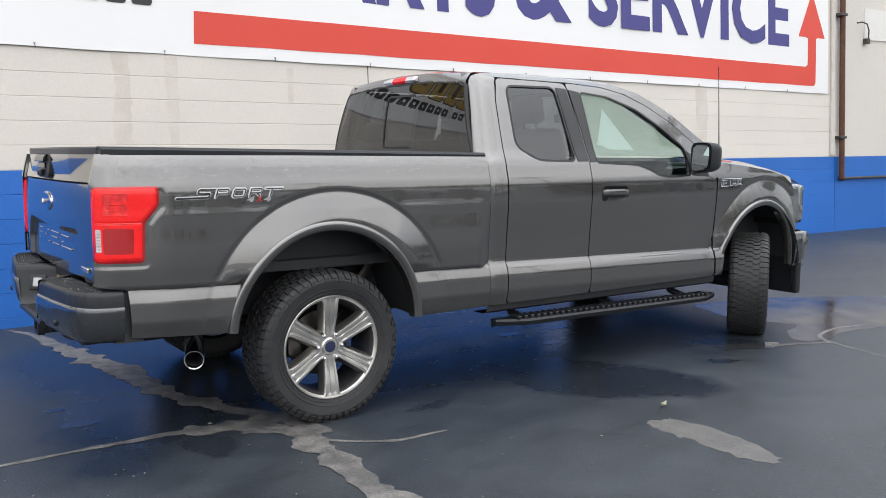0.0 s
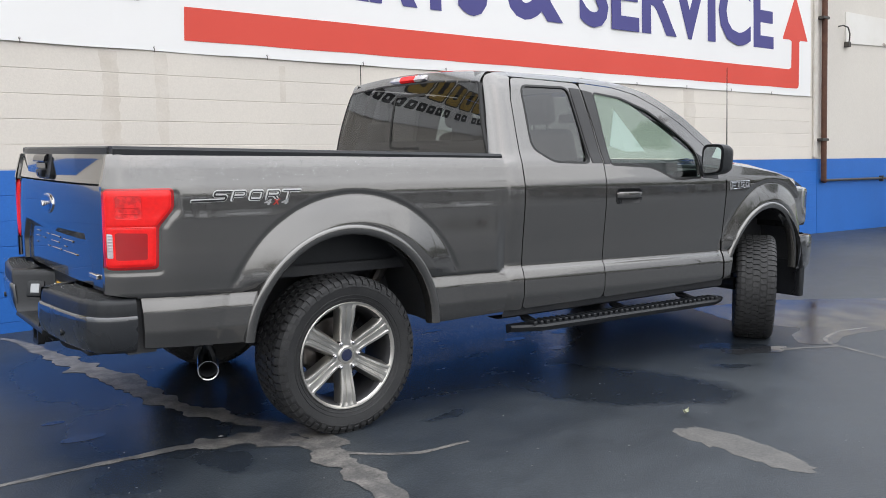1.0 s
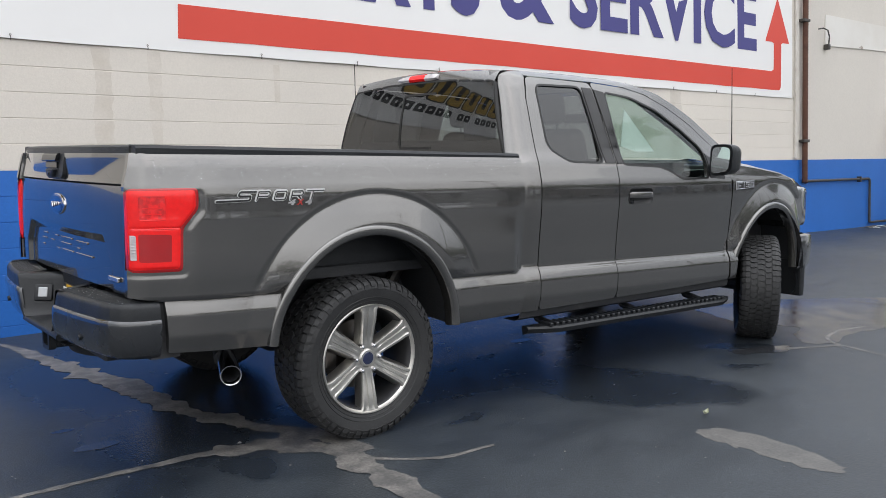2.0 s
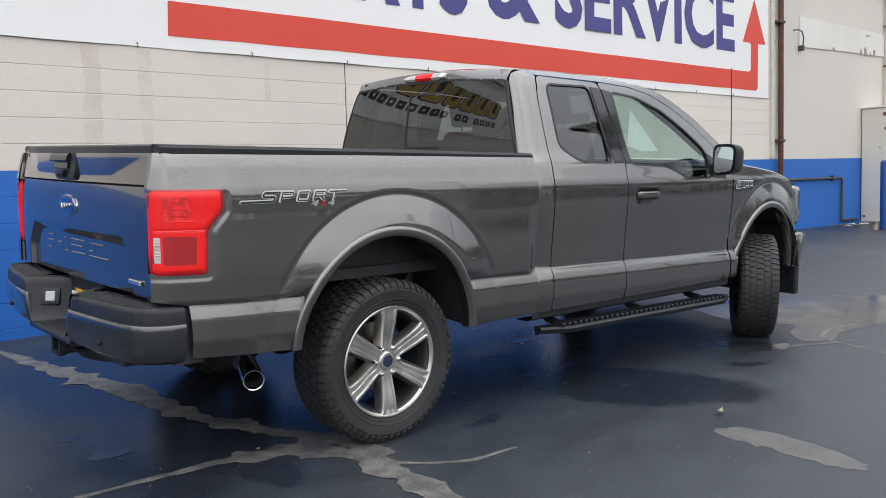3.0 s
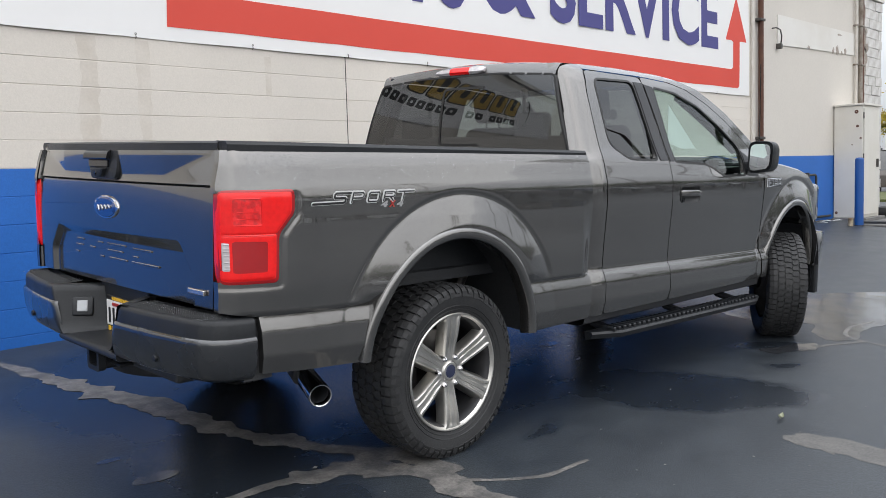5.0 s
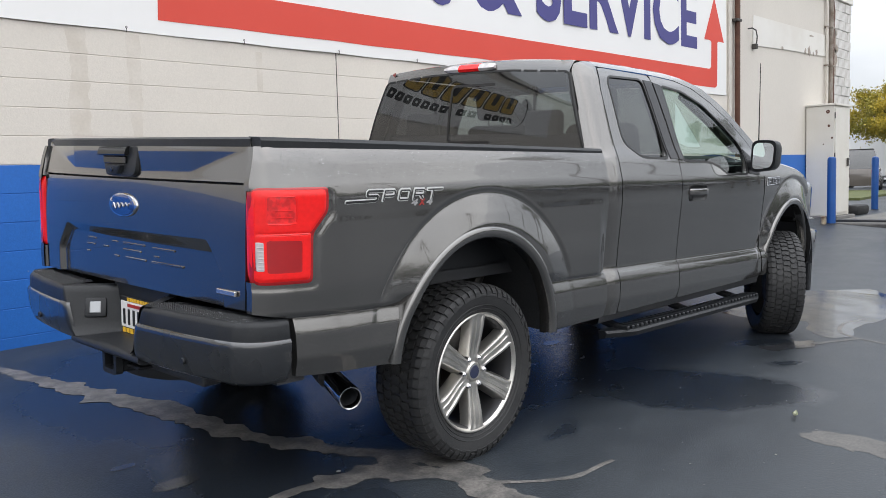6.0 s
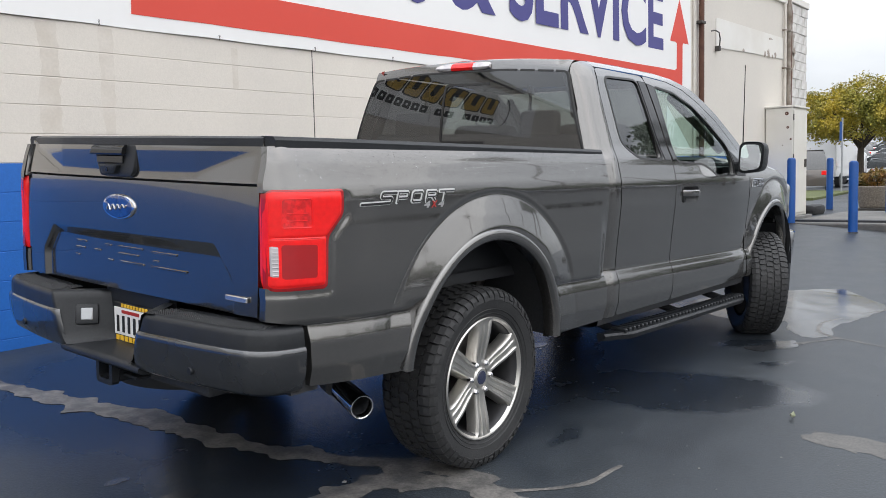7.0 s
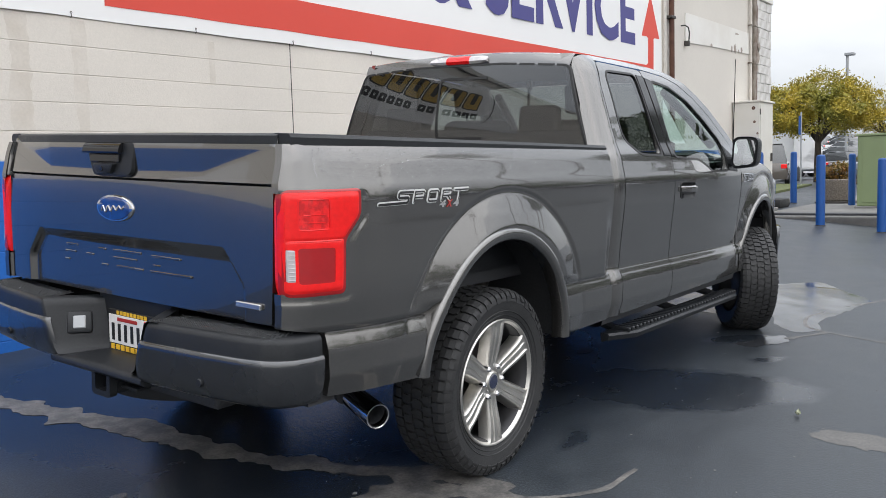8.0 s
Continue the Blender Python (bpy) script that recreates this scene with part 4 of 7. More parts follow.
def build_island():
    z = float(ground_z(14, 1.0))
    bm = bmesh.new()
    box(bm, 14.45, 24.0, -3.0, 2.2, z - 0.2, z + 0.09, 0.025)
    tagged(part("pavement", bm, CONCRETE), "pale concrete island with a worn kerb", "kerb", kind="structure")
    bm = bmesh.new()
    box(bm, 13.78, 14.12, -2.8, 2.15, z - 0.2, z + 0.085, 0.03)
    tagged(part("kerb", bm, DRY), "low weathered kerb strip", "kerb", kind="structure")
    # added black strip: paints the dark shadow line between kerb and pavement
    bm = bmesh.new()
    box(bm, 14.125, 14.44, -2.9, 2.15, z - 0.2, z + 0.125, 0.01)
    tagged(part("kerb", bm, UNDER), "raised black strip standing in for the shaded gap behind the kerb", "kerb", kind="structure")
    blk = thing("wheel_stop", pose(16.9, 2.47, float(ground_z(16.9, 2.47))), "short black rubber wheel stop on the asphalt", "wheel stop")
    bm = bmesh.new()
    box(bm, -0.4, 0.4, -0.16, 0.16, -0.02, 0.20, 0.07)
    part("block", bm, RUBBER, blk, smooth=True)
    t = z + 0.09
    g = thing("green_cabinet", pose(16.75, -0.9, t), "olive green electrical transformer cabinet on the island", "cabinet")
    bm = bmesh.new()
    box(bm, 0, 1.2, 0, 1.72, 0.04, 1.52, 0.02)
    part("body", bm, GREEN_BOX, g)
    bm = bmesh.new()
    box(bm, -0.03, 1.23, -0.03, 1.75, 1.521, 1.57, 0.012)
    part("lid", bm, GREEN_BOX, g)
    bm = bmesh.new()
    box(bm, -0.012, -0.002, 0.86, 1.62, 0.12, 1.44, 0.004)
    part("door", bm, GREEN_BOX, g)
    bm = bmesh.new()
    box(bm, -0.05, 1.25, -0.05, 1.77, 0, 0.04, 0.01)
    part("base", bm, CONCRETE, g)
    pl = thing("planter", pose(19.3, 1.74, t), "tapered exposed-pebble concrete planter", "planter")
    bm = bmesh.new()
    lathe(bm, [(0.05, 0.0), (0.05, 0.30), (0.07, 0.33), (0.50, 0.42), (0.56, 0.42), (0.58, 0.40), (0.58, 0.36), (0.50, 0.35), (0.50, 0.0)], 28, "z")
    part("bowl", bm, PEBBLE, pl, smooth=True)
    bm = bmesh.new()
    box(bm, -0.42, 0.42, -0.42, 0.42, 0, 0.05, 0.01)
    part("base_slab", bm, DARK_METAL, pl)
    s = thing("shrub", pose(19.3, 1.74, t + 0.50), "small orange-green shrub growing in the planter", "shrub")
    leaves(s, "foliage", [((rx, ry, rz), 0.14) for rx, ry, rz in scatter_ball(17, 0.36, 0.30, 0.22, 26)], 40, 0.045, LEAF_ORANGE, 8)
    bm = bmesh.new()
    for a in range(6):
        tube(bm, [(0, 0, 0.0), (0.08 * math.cos(a), 0.08 * math.sin(a), 0.12), (0.2 * math.cos(a), 0.2 * math.sin(a), 0.3)], 0.01, 5)
    part("stem", bm, BARK, s)


def scatter_ball(seed, rx, rz, cz, n):
    rnd = random.Random(seed)
    out = []
    while len(out) < n:
        p = [rnd.uniform(-1, 1) for _ in range(3)]
        if 0.15 < sum(c * c for c in p) < 1:
            out.append((p[0] * rx, p[1] * rx, cz + p[2] * rz))
    return out


def leaves(parent, name, clumps, per, size, mat, seed):
    """Many small leaf blades round clump centres, in one mesh."""
    rnd = np.random.RandomState(seed)
    verts, faces = [], []
    for c, r in clumps:
        pos = rnd.normal(0, r * 0.5, (per, 3)) * (1, 1, 0.7) + np.array(c)
        a = rnd.normal(0, 1, (per, 3))
        a /= np.linalg.norm(a, axis=1)[:, None]
        b = np.cross(a, rnd.normal(0, 1, (per, 3)))
        b /= np.linalg.norm(b, axis=1)[:, None]
        s = size * rnd.uniform(0.6, 1.4, (per, 1))
        for p, u, v in zip(pos, a * s, b * s * 0.5):
            k = len(verts)
            verts += [tuple(p - u), tuple(p + v), tuple(p + u), tuple(p - v)]
            faces.append((k, k + 1, k + 2, k + 3))
    me = bpy.data.meshes.new(name)
    me.from_pydata(verts, [], faces)
    return finish(name, me, mat, parent)


build_island()


def build_tree(x, y, z, height, spread, seed, trunk_r=0.16, mat=LEAF, label="yellow-green broad tree on a lawn strip", dense=70, crown_low=0.42, leaf=0.075):
    rnd = random.Random(seed)
    t = thing("tree", pose(x, y, z), label, "tree", "lot trees")
    bm = bmesh.new()
    fork = height * crown_low * 0.85
    tube(bm, [(0, 0, -0.1), (0.03, 0.02, fork * 0.5), (0.0, 0.0, fork)], trunk_r, 10, radii=[trunk_r * 1.25, trunk_r, trunk_r * 0.85])
    tips = []
    for k in range(9):
        a = 2 * math.pi * k / 9 + rnd.uniform(-0.3, 0.3)
        r = spread * rnd.uniform(0.45, 0.9)
        h = height * (rnd.uniform(crown_low + 0.15, 0.9) if crown_low < 0.7 else rnd.uniform(crown_low, 0.98))
        mid = (r * 0.4 * math.cos(a), r * 0.4 * math.sin(a), fork + (h - fork) * 0.55)
        tip = (r * math.cos(a), r * math.sin(a), h)
        tube(bm, [(0, 0, fork * 0.95), mid, tip], 0.05, 6, radii=[trunk_r * 0.5, trunk_r * 0.3, 0.015])
        for j in range(3):
            b = a + rnd.uniform(-0.8, 0.8)
            q = (mid[0] + r * 0.5 * math.cos(b), mid[1] + r * 0.5 * math.sin(b), mid[2] + (h - fork) * rnd.uniform(0.1, 0.4))
            tube(bm, [mid, q], 0.02, 5, radii=[trunk_r * 0.2, 0.01])
            tips.append(q)
        tips.append(tip)
    part("trunk", bm, BARK, t, smooth=True)
    clumps = []
    for c in scatter_ball(seed + 5, spread, height * (1 - crown_low) / 2, height * (1 + crown_low) / 2, 120):
        flat = 1 - 0.35 * (math.hypot(c[0], c[1]) / spread) ** 2
        clumps.append(((c[0], c[1], height * crown_low + (c[2] - height * crown_low) * flat), rnd.uniform(0.25, 0.6) * spread / 2.6))
    clumps += [(p, 0.4 * spread / 2.6) for p in tips]
    leaves(t, "crown", clumps, dense, leaf * spread / 2.6, mat, seed)
    return t

# ---- the pickup truck ----
truck = thing("pickup_truck", TRUCK, "dark grey metallic extended-cab pickup truck, damp with rain, by a wall", "pickup truck")
AXLE_F, ARCH_Z, ARCH_R = 3.683, 0.50, 0.505
ARCHES = (-0.015, 3.665)
SIDE_Z = [0.44, 0.48, 0.52, 0.60, 0.69, 0.73, 0.755, 0.763, 0.80, 0.95, 1.10, 1.20, 1.235, 1.26, 1.32, 1.35, 1.40, 1.50, 1.65, 1.78, 1.83, 1.86, 1.88]
SIDE_Y = [0.932, 0.953, 0.975, 0.996, 0.996, 0.986, 0.978, 0.974, 0.976, 0.984, 0.990, 0.988, 0.983, 0.976, 0.961, 0.949, 0.924, 0.886, 0.832, 0.782, 0.752, 0.715, 0.675]


LAMP_CORE = [(-1.2, 1.196), (-0.855, 1.196), (-0.857, 1.146), (-0.920, 1.070), (-0.927, 0.894), (-1.2, 0.894)]


def half_width(x, z, flared=False):
    """The body side's distance from the middle. flared: with the arch flare carried on below the crease, for the mouldings."""
    x, z = np.asarray(x, float), np.asarray(z, float)
    zz = z + (0.755 - (0.757 - 0.019 * x)) * np.clip((1.05 - z) / 0.25, 0, 1)
    y = sum(np.interp(zz + d, SIDE_Z, SIDE_Y) for d in (-0.006, -0.003, 0, 0.003, 0.006)) / 5
    q = polygon(LAMP_CORE)(x, z)
    y = y - 0.004 * smooth_step((0.030 - q) / 0.014)
    y = y + (0.025 * smooth_step((1.02 - x) / 0.1) - 0.008) * smooth_step((1.14 - z) / 0.30) * smooth_step((zz - 0.745) / 0.02)
    y = y - 0.075 * np.clip((-0.70 - x) / 0.40, 0, 1.3) ** 2 - 0.026 * np.clip((-1.045 - x) / 0.07, 0, 1.15) ** 2 - 0.10 * np.clip((x - 2.5) / 1.8, 0, 1.2) ** 2
    for c in ARCHES:
        r = np.hypot(x - c - 0.035, z - ARCH_Z) + 0.018
        low = smooth_step((z - 0.50) / 0.2)
        keep = 1.0 if flared else 0.25 + 0.75 * smooth_step((zz - 0.755) / 0.05)
        y = y + (-0.008 * smooth_step((0.730 - r) / 0.026) * low * keep + 0.036 * np.clip((0.708 - r) / 0.135, 0, 1) ** 0.9 * keep) * (1.0 if flared else smooth_step((z - 0.44) / 0.1))
    return y


def side(s):
    return lambda u, v: (u, s * half_width(u, v), v)


def inset_side(s, d):
    return lambda u, v: (u, s * (half_width(u, v) - d), v)


LAMP = rounded([(-1.116, 1.228), (-0.855, 1.230), (-0.857, 1.146), (-0.920, 1.070), (-0.927, 0.894), (-1.116, 0.894)], 0.02)
WIN_R = rounded([(1.285, 1.785), (1.675, 1.792), (1.715, 1.337), (1.41, 1.344), (1.262, 1.425)], 0.05)
WIN_F = rounded([(1.895, 1.770), (2.139, 1.748), (2.378, 1.675), (2.589, 1.558), (2.755, 1.445), (2.79, 1.40), (2.785, 1.236), (2.47, 1.238), (2.36, 1.285), (2.26, 1.312), (1.893, 1.328)], 0.03)
DOOR_TOP = [(1.79, 1.828), (2.10, 1.812), (2.30, 1.775), (2.50, 1.70), (2.72, 1.585), (2.93, 1.435), (3.04, 1.315), (3.072, 1.20)]
ROOF_EDGE = [(1.09, 1.859), (1.226, 1.866), (1.6, 1.872), (2.0, 1.863), (2.2, 1.843), (2.43, 1.792), (2.60, 1.72), (2.752, 1.642), (3.013, 1.470), (3.17, 1.345)]


def door_glass(s):
    """The front door's glass: it stays flat below the shoulder line."""
    def lay(u, v):
        y = half_width(u, np.maximum(v, 1.345)) - 0.010 + 0.15 * np.maximum(1.345 - v, 0)
        return u, s * np.minimum(y, half_width(u, v) - 0.008), v
    return lay


def quarter_glass(s):
    """The rear door's glass: one plain slope from top to bottom, sunk a little at its foot."""
    return lambda u, v: (u, s * (half_width(u, np.maximum(v, 1.52)) + 0.304 * np.maximum(1.52 - v, 0) - 0.006), v)


def along_crease(u, v):
    """Lays the rows of a side sheet along the body's rising crease."""
    return v - (0.019 * u - 0.002) * np.clip((1.05 - v) / 0.25, 0, 1)


def side_parts(s):
    """All sheets of one body side: s is -1 for the near, +1 for the far side."""
    rim = (0, -s * 0.03, 0)
    arch_r, arch_f = disc(ARCHES[0], ARCH_Z, ARCH_R), disc(ARCHES[1], ARCH_Z, ARCH_R)
    bed = polygon([(-0.985, 0.555), (-0.5, 0.530), (0.5, 0.492), (1.012, 0.500), (1.012, 1.362), (-1.091, 1.372), (-1.120, 1.245), (-1.122, 1.20), (-1.122, 0.79), (-0.995, 0.768)])
    panel("bed_side", minus(bed, arch_r, polygon(LAMP)), (-1.122, 1.012, 0.45, 1.372), 0.0085, side(s), PAINT, truck, rim, warp=along_crease)
    rear = polygon(rounded([(1.148, 0.503), (1.820, 0.506), (1.822, 1.30), (1.810, 1.54), (1.782, 1.824), (1.226, 1.831), (1.183, 1.70), (1.150, 1.32)], 0.035))
    d = panel("rear_door", minus(rear, polygon(WIN_R)), (1.147, 1.823, 0.503, 1.832), 0.0135, side(s), PAINT, truck, rim, warp=along_crease)
    panel("window", polygon(WIN_R), (1.25, 1.73, 1.33, 1.80), 0.03, quarter_glass(s), DOOR_PRIVACY, d, label="dark privacy glass").visible_shadow = False
    front = polygon(rounded([(1.8265, 0.506), (3.064, 0.514), (3.074, 1.0)] + DOOR_TOP[::-1] + [(1.8165, 1.54), (1.8285, 1.30)], 0.025))
    d = panel("front_door", minus(front, polygon(WIN_F), polygon(rounded([(1.917, 1.173), (2.148, 1.173), (2.148, 1.084), (1.917, 1.084)], 0.03))), (1.79, 3.08, 0.5, 1.83), 0.0135, side(s), PAINT, truck, rim, warp=along_crease)
    panel("window", polygon(WIN_F), (1.88, 2.80, 1.23, 1.775), 0.03, door_glass(s), CLEAR, d, label="clear green-tinted glass").visible_shadow = False
    for w, b in ((WIN_R, (1.24, 1.74, 1.31, 1.82)), (WIN_F, (1.87, 2.82, 1.20, 1.80))):
        poly = polygon(w)
        panel("window_seal", minus(lambda u, v, p=poly: p(u, v) - 0.008, lambda u, v, p=poly: p(u, v) + 0.004), b, 0.0055, inset_side(s, -0.002), SEAL, truck, (0, -s * 0.010, 0))
    for pts in ([(1.690, 1.792), (1.778, 1.790), (1.806, 1.54), (1.815, 1.335), (1.728, 1.335)], [(1.795, 1.785), (1.885, 1.772), (1.884, 1.330), (1.836, 1.330), (1.825, 1.54)]):
        p = np.array(pts)
        panel("pillar_trim", polygon(pts), (p[:, 0].min(), p[:, 0].max(), p[:, 1].min(), p[:, 1].max()), 0.02, inset_side(s, -0.004), GLOSS_BLACK, truck, (0, -s * 0.006, 0), "gloss black pillar trim")
    fender = polygon([(3.083, 0.514), (4.16, 0.50), (4.14, 0.745), (4.20, 0.80), (4.19, 1.05), (4.10, 1.155), (3.98, 1.215), (3.80, 1.255), (3.5, 1.29), (3.2, 1.318), (3.085, 1.31), (3.088, 1.2), (3.083, 1.0)])
    panel("front_fender", minus(fender, arch_f), (3.083, 4.2, 0.5, 1.32), 0.0135, side(s), PAINT, truck, rim, warp=along_crease)
    rail = polygon([(1.225, 1.837)] + [(x, z + 0.006) for x, z in DOOR_TOP] + [(3.17, 1.335)] + ROOF_EDGE[:0:-1])
    panel("roof_rail", rail, (1.06, 3.18, 1.2, 1.875), 0.0135, side(s), PAINT, truck, rim)

    # dark sheet behind the door gaps
    shell = polygon([(1.17, 0.52), (3.07, 0.53), (3.07, 1.25), (2.93, 1.40), (2.50, 1.67), (2.20, 1.78), (1.9, 1.815), (1.24, 1.82), (1.19, 1.65), (1.17, 1.33)])
    panel("inner_shell", minus(shell, lambda u, v: polygon(WIN_R)(u, v) - 0.004, lambda u, v: polygon(WIN_F)(u, v) - 0.004), (1.17, 3.07, 0.52, 1.82), 0.025, inset_side(s, 0.031), UNDER, truck, (0, -s * 0.004, 0))

    # rounded rear corner of the cab
    bm, rows = bmesh.new(), []
    for z in list(np.linspace(0.50, 1.33, 40)) + list(np.linspace(1.345, 1.862, 30)):
        up = smooth_step((z - 1.335) / 0.035)
        xb = 1.028 + up * (0.990 + (z - 1.368) * 0.155 - 1.028)
        xe = float(np.interp(z, [1.30, 1.70, 1.80, 1.83, 1.862], [1.142, 1.177, 1.203, 1.222, 1.226]))
        ye, yo = float(half_width(xe, z)), float(half_width(xe, z)) - 0.03
        yi = yo + up * (min(0.842 - (z - 1.368) * 0.332, ye - 0.03) - yo)
        row = [(1.05, s * (yi - 0.04), z)] if up > 0.5 else [(xb + 0.03, s * (yi - 0.03), z)]
        for a in np.linspace(0, math.pi / 2, 12):
            row.append((xb + (xe - xb) * (1 - math.cos(a)) ** 0.8, s * (yi + (ye - yi) * math.sin(a) ** 0.9), z))
        row.append((xe, s * (ye - 0.03), z))
        rows.append(row)
    loft(bm, rows)
    part("cab_corner", bm, PAINT, truck, smooth=True, sharp=50)

    # wheel arch mouldings and liners
    for c in ARCHES:
        bm, rows, liner, lr = bmesh.new(), [], bmesh.new(), []
        for a in np.linspace(0.005, math.pi - 0.06, 64):
            ca, sa = math.cos(a), math.sin(a)
            row = []
            for r, out in ((0.540, -0.050), (0.543, 0.003), (0.536, 0.011), (0.524, 0.013), (0.508, 0.0115), (0.497, 0.005), (0.492, -0.006), (0.494, -0.06)):
                x, z = c + r * ca, ARCH_Z + r * sa
                row.append((x, s * (float(half_width(c + 0.53 * ca, ARCH_Z + 0.53 * max(sa, 0.52), True)) - 0.012 * max(0.52 - sa, 0) + out), z))
            rows.append(row)
            lr.append([(c + 0.51 * ca, s * 0.96, ARCH_Z + 0.51 * sa), (c + 0.54 * ca, s * 0.80, ARCH_Z + 0.54 * sa), (c + 0.54 * ca, s * 0.55, ARCH_Z + 0.54 * sa)])
        loft(bm, rows)
        part("arch_moulding", bm, PAINT, truck, smooth=True, sharp=45)
        loft(liner, lr)
        liner.faces.new([liner.verts.new(r[-1]) for r in lr])
        part("wheel_well", liner, UNDER, truck, smooth=True)

    # tail lamp
    lamp = new("tail_lamp")
    lamp.parent = truck
    lamp["label"] = "red wrap-round tail lamp with a clear insert"
    lp = polygon(LAMP)
    panel("housing", lambda u, v: lp(u, v) - 0.002, (-1.12, -0.85, 0.885, 1.235), 0.007, lambda u, v: (u, s * (half_width(u, v) + 0.004 * smooth_step((0.002 - lp(u, v)) / 0.006)), v), RED_DARK, lamp, (0, -s * 0.02, 0), "deep red lamp edge")
    lens_shape = polygon(rounded([(-1.116, 1.222), (-0.866, 1.223), (-0.868, 1.148), (-0.930, 1.072), (-0.937, 0.905), (-1.116, 0.903)], 0.014))
    mid = polygon(rounded([(-1.086, 1.048), (-0.966, 1.044), (-0.970, 0.934), (-1.086, 0.934)], 0.008))
    bar = polygon(rounded([(-1.112, 1.044), (-1.094, 1.042), (-1.094, 0.942), (-1.112, 0.942)], 0.004))
    glow = polygon(rounded([(-1.082, 1.198), (-0.985, 1.198), (-0.985, 1.108), (-1.082, 1.106)], 0.006))

    def lens(d):
        return lambda u, v: (u, s * (half_width(u, v) + d), v)
    panel("lens", minus(lens_shape, mid, bar, glow), (-1.116, -0.86, 0.90, 1.226), 0.0055,
          lambda u, v: (u, s * (half_width(u, v) + 0.004 + 0.006 * smooth_step(-lens_shape(u, v) / 0.010) - 0.003 * smooth_step((0.006 - np.abs(v - 1.071)) / 0.004)), v), RED_LENS, lamp, (0, -s * 0.010, 0))
    panel("brake_lens", mid, (-1.088, -0.963, 0.93, 1.052), 0.008, lens(0.0085), RED_DARK, lamp, label="darker red brake lens")
    panel("reflector", glow, (-1.084, -0.983, 1.104, 1.20), 0.008, lens(0.0075), RED_FACETS, lamp, label="faceted red reflector")
    panel("reverse_lamp", bar, (-1.112, -1.089, 0.94, 1.05), 0.005, lens(0.0105), WHITE_LENS, lamp, (0, -s * 0.01, 0), "clear reversing lamp")
    for x0, x1, z0, z1 in ((-1.108, -0.945, 1.066, 1.0695), (-1.080, -0.988, 1.1025, 1.1055), (-1.080, -0.988, 1.199, 1.2015), (-0.9835, -0.981, 1.110, 1.196), (-1.086, -1.0835, 1.110, 1.196), (-1.070, -1.000, 1.126, 1.1285), (-1.070, -1.000, 1.150, 1.1525)):
        bm = bmesh.new()
        loft(bm, [[(x, s * (float(half_width(x, z)) + 0.0100 + dy), z) for dy, z in ((0, z0), (0.0015, (z0 + z1) / 2), (0, z1))] for x in np.linspace(x0, x1, 8)])
        part("lens_rib", bm, RED_PALE, lamp)
    for k in range(8):
        z = 0.948 + k * 0.0128
        bm = bmesh.new()
        rows = [[(x, s * (float(half_width(x, z)) + 0.011 + dy), z + dz) for dy, dz in ((0, -0.002), (0.003, 0), (0, 0.002))] for x in np.linspace(-1.110, -1.096, 4)]
        loft(bm, rows)
        part("lens_rib", bm, WHITE_LENS, lamp)
    # the lens turns the corner beside the tailgate
    bm = bmesh.new()
    rows = []
    for z in np.linspace(0.897, 1.226, 14):
        e = 0.012 * (2 * (z - 0.897) / 0.329 - 1) ** 8
        rows.append([(x + e, s * y, z) for x, y in ((-1.060, 0.836), (-1.104, 0.836), (-1.113, 0.841), (-1.118, 0.858), (-1.1185, 0.876), (-1.115, 0.888), (-1.104, 0.893), (-1.085, 0.895))])
    loft(bm, rows, cap=True)
    part("corner_lens", bm, RED_LENS, lamp, smooth=True)
    # painted corner above and below the lamp
    for z0, z1 in ((0.79, 0.893), (1.231, 1.372)):
        bm, rows = bmesh.new(), []
        for z in np.linspace(z0, z1, 8):
            yo = float(half_width(-1.118, z)) - 0.002
            yi = min(0.835, yo - 0.010) - max(0.0, z - 1.245) * 0.05
            back = max(0.0, (z - 1.245) * 0.25)
            rows.append([(x + back, s * y, z) for x, y in ((-1.060, yi), (-1.104, yi), (-1.113, yi + 0.006), (-1.118, (yi + yo) / 2), (-1.119, yo - 0.006), (-1.117, yo), (-1.09, yo - 0.001))])
        loft(bm, rows, cap=True)
        part("bed_corner", bm, PAINT, truck, smooth=True, sharp=50)
    bm = bmesh.new()
    box(bm, -1.06, -1.03, min(s * 0.79, s * 0.845), max(s * 0.79, s * 0.845), 0.80, 1.36)
    part("bed_post", bm, PAINT, truck)
    bm = bmesh.new()
    box(bm, -1.05, -0.93, min(s * 0.88, s * 0.92), max(s * 0.88, s * 0.92), 0.53, 0.76)
    part("gap_filler", bm, UNDER, truck)
    # bed rail cap
    bm, rows = bmesh.new(), []
    for x in np.linspace(-1.070, 1.01, 50):
        y, z = float(half_width(x, 1.37)), 1.405 - 0.020 * (x + 1.1) / 2.1
        rows.append([(x, s * (y + 0.001), 1.36), (x, s * (y + 0.002), z - 0.012), (x, s * (y - 0.008), z), (x, s * (y - 0.07), z + 0.002), (x, s * (y - 0.078), z - 0.006), (x, s * (y - 0.078), 1.33)])
    loft(bm, rows, cap=True)
    part("rail_cap", bm, PLASTIC, truck, "black plastic bed rail cap", smooth=True)
    bm = bmesh.new()
    box(bm, -1.08, 1.0, min(s * 0.80, s * 0.77), max(s * 0.80, s * 0.77), 0.83, 1.34)
    part("bed_wall", bm, PLASTIC, truck)

    # door handle in its cup
    h = new("door_handle")
    h.parent = truck
    h["label"] = "body-coloured door handle in a recessed cup"
    y = float(half_width(2.03, 1.13))
    cup = polygon(rounded([(1.915, 1.175), (2.150, 1.175), (2.150, 1.082), (1.915, 1.082)], 0.03))
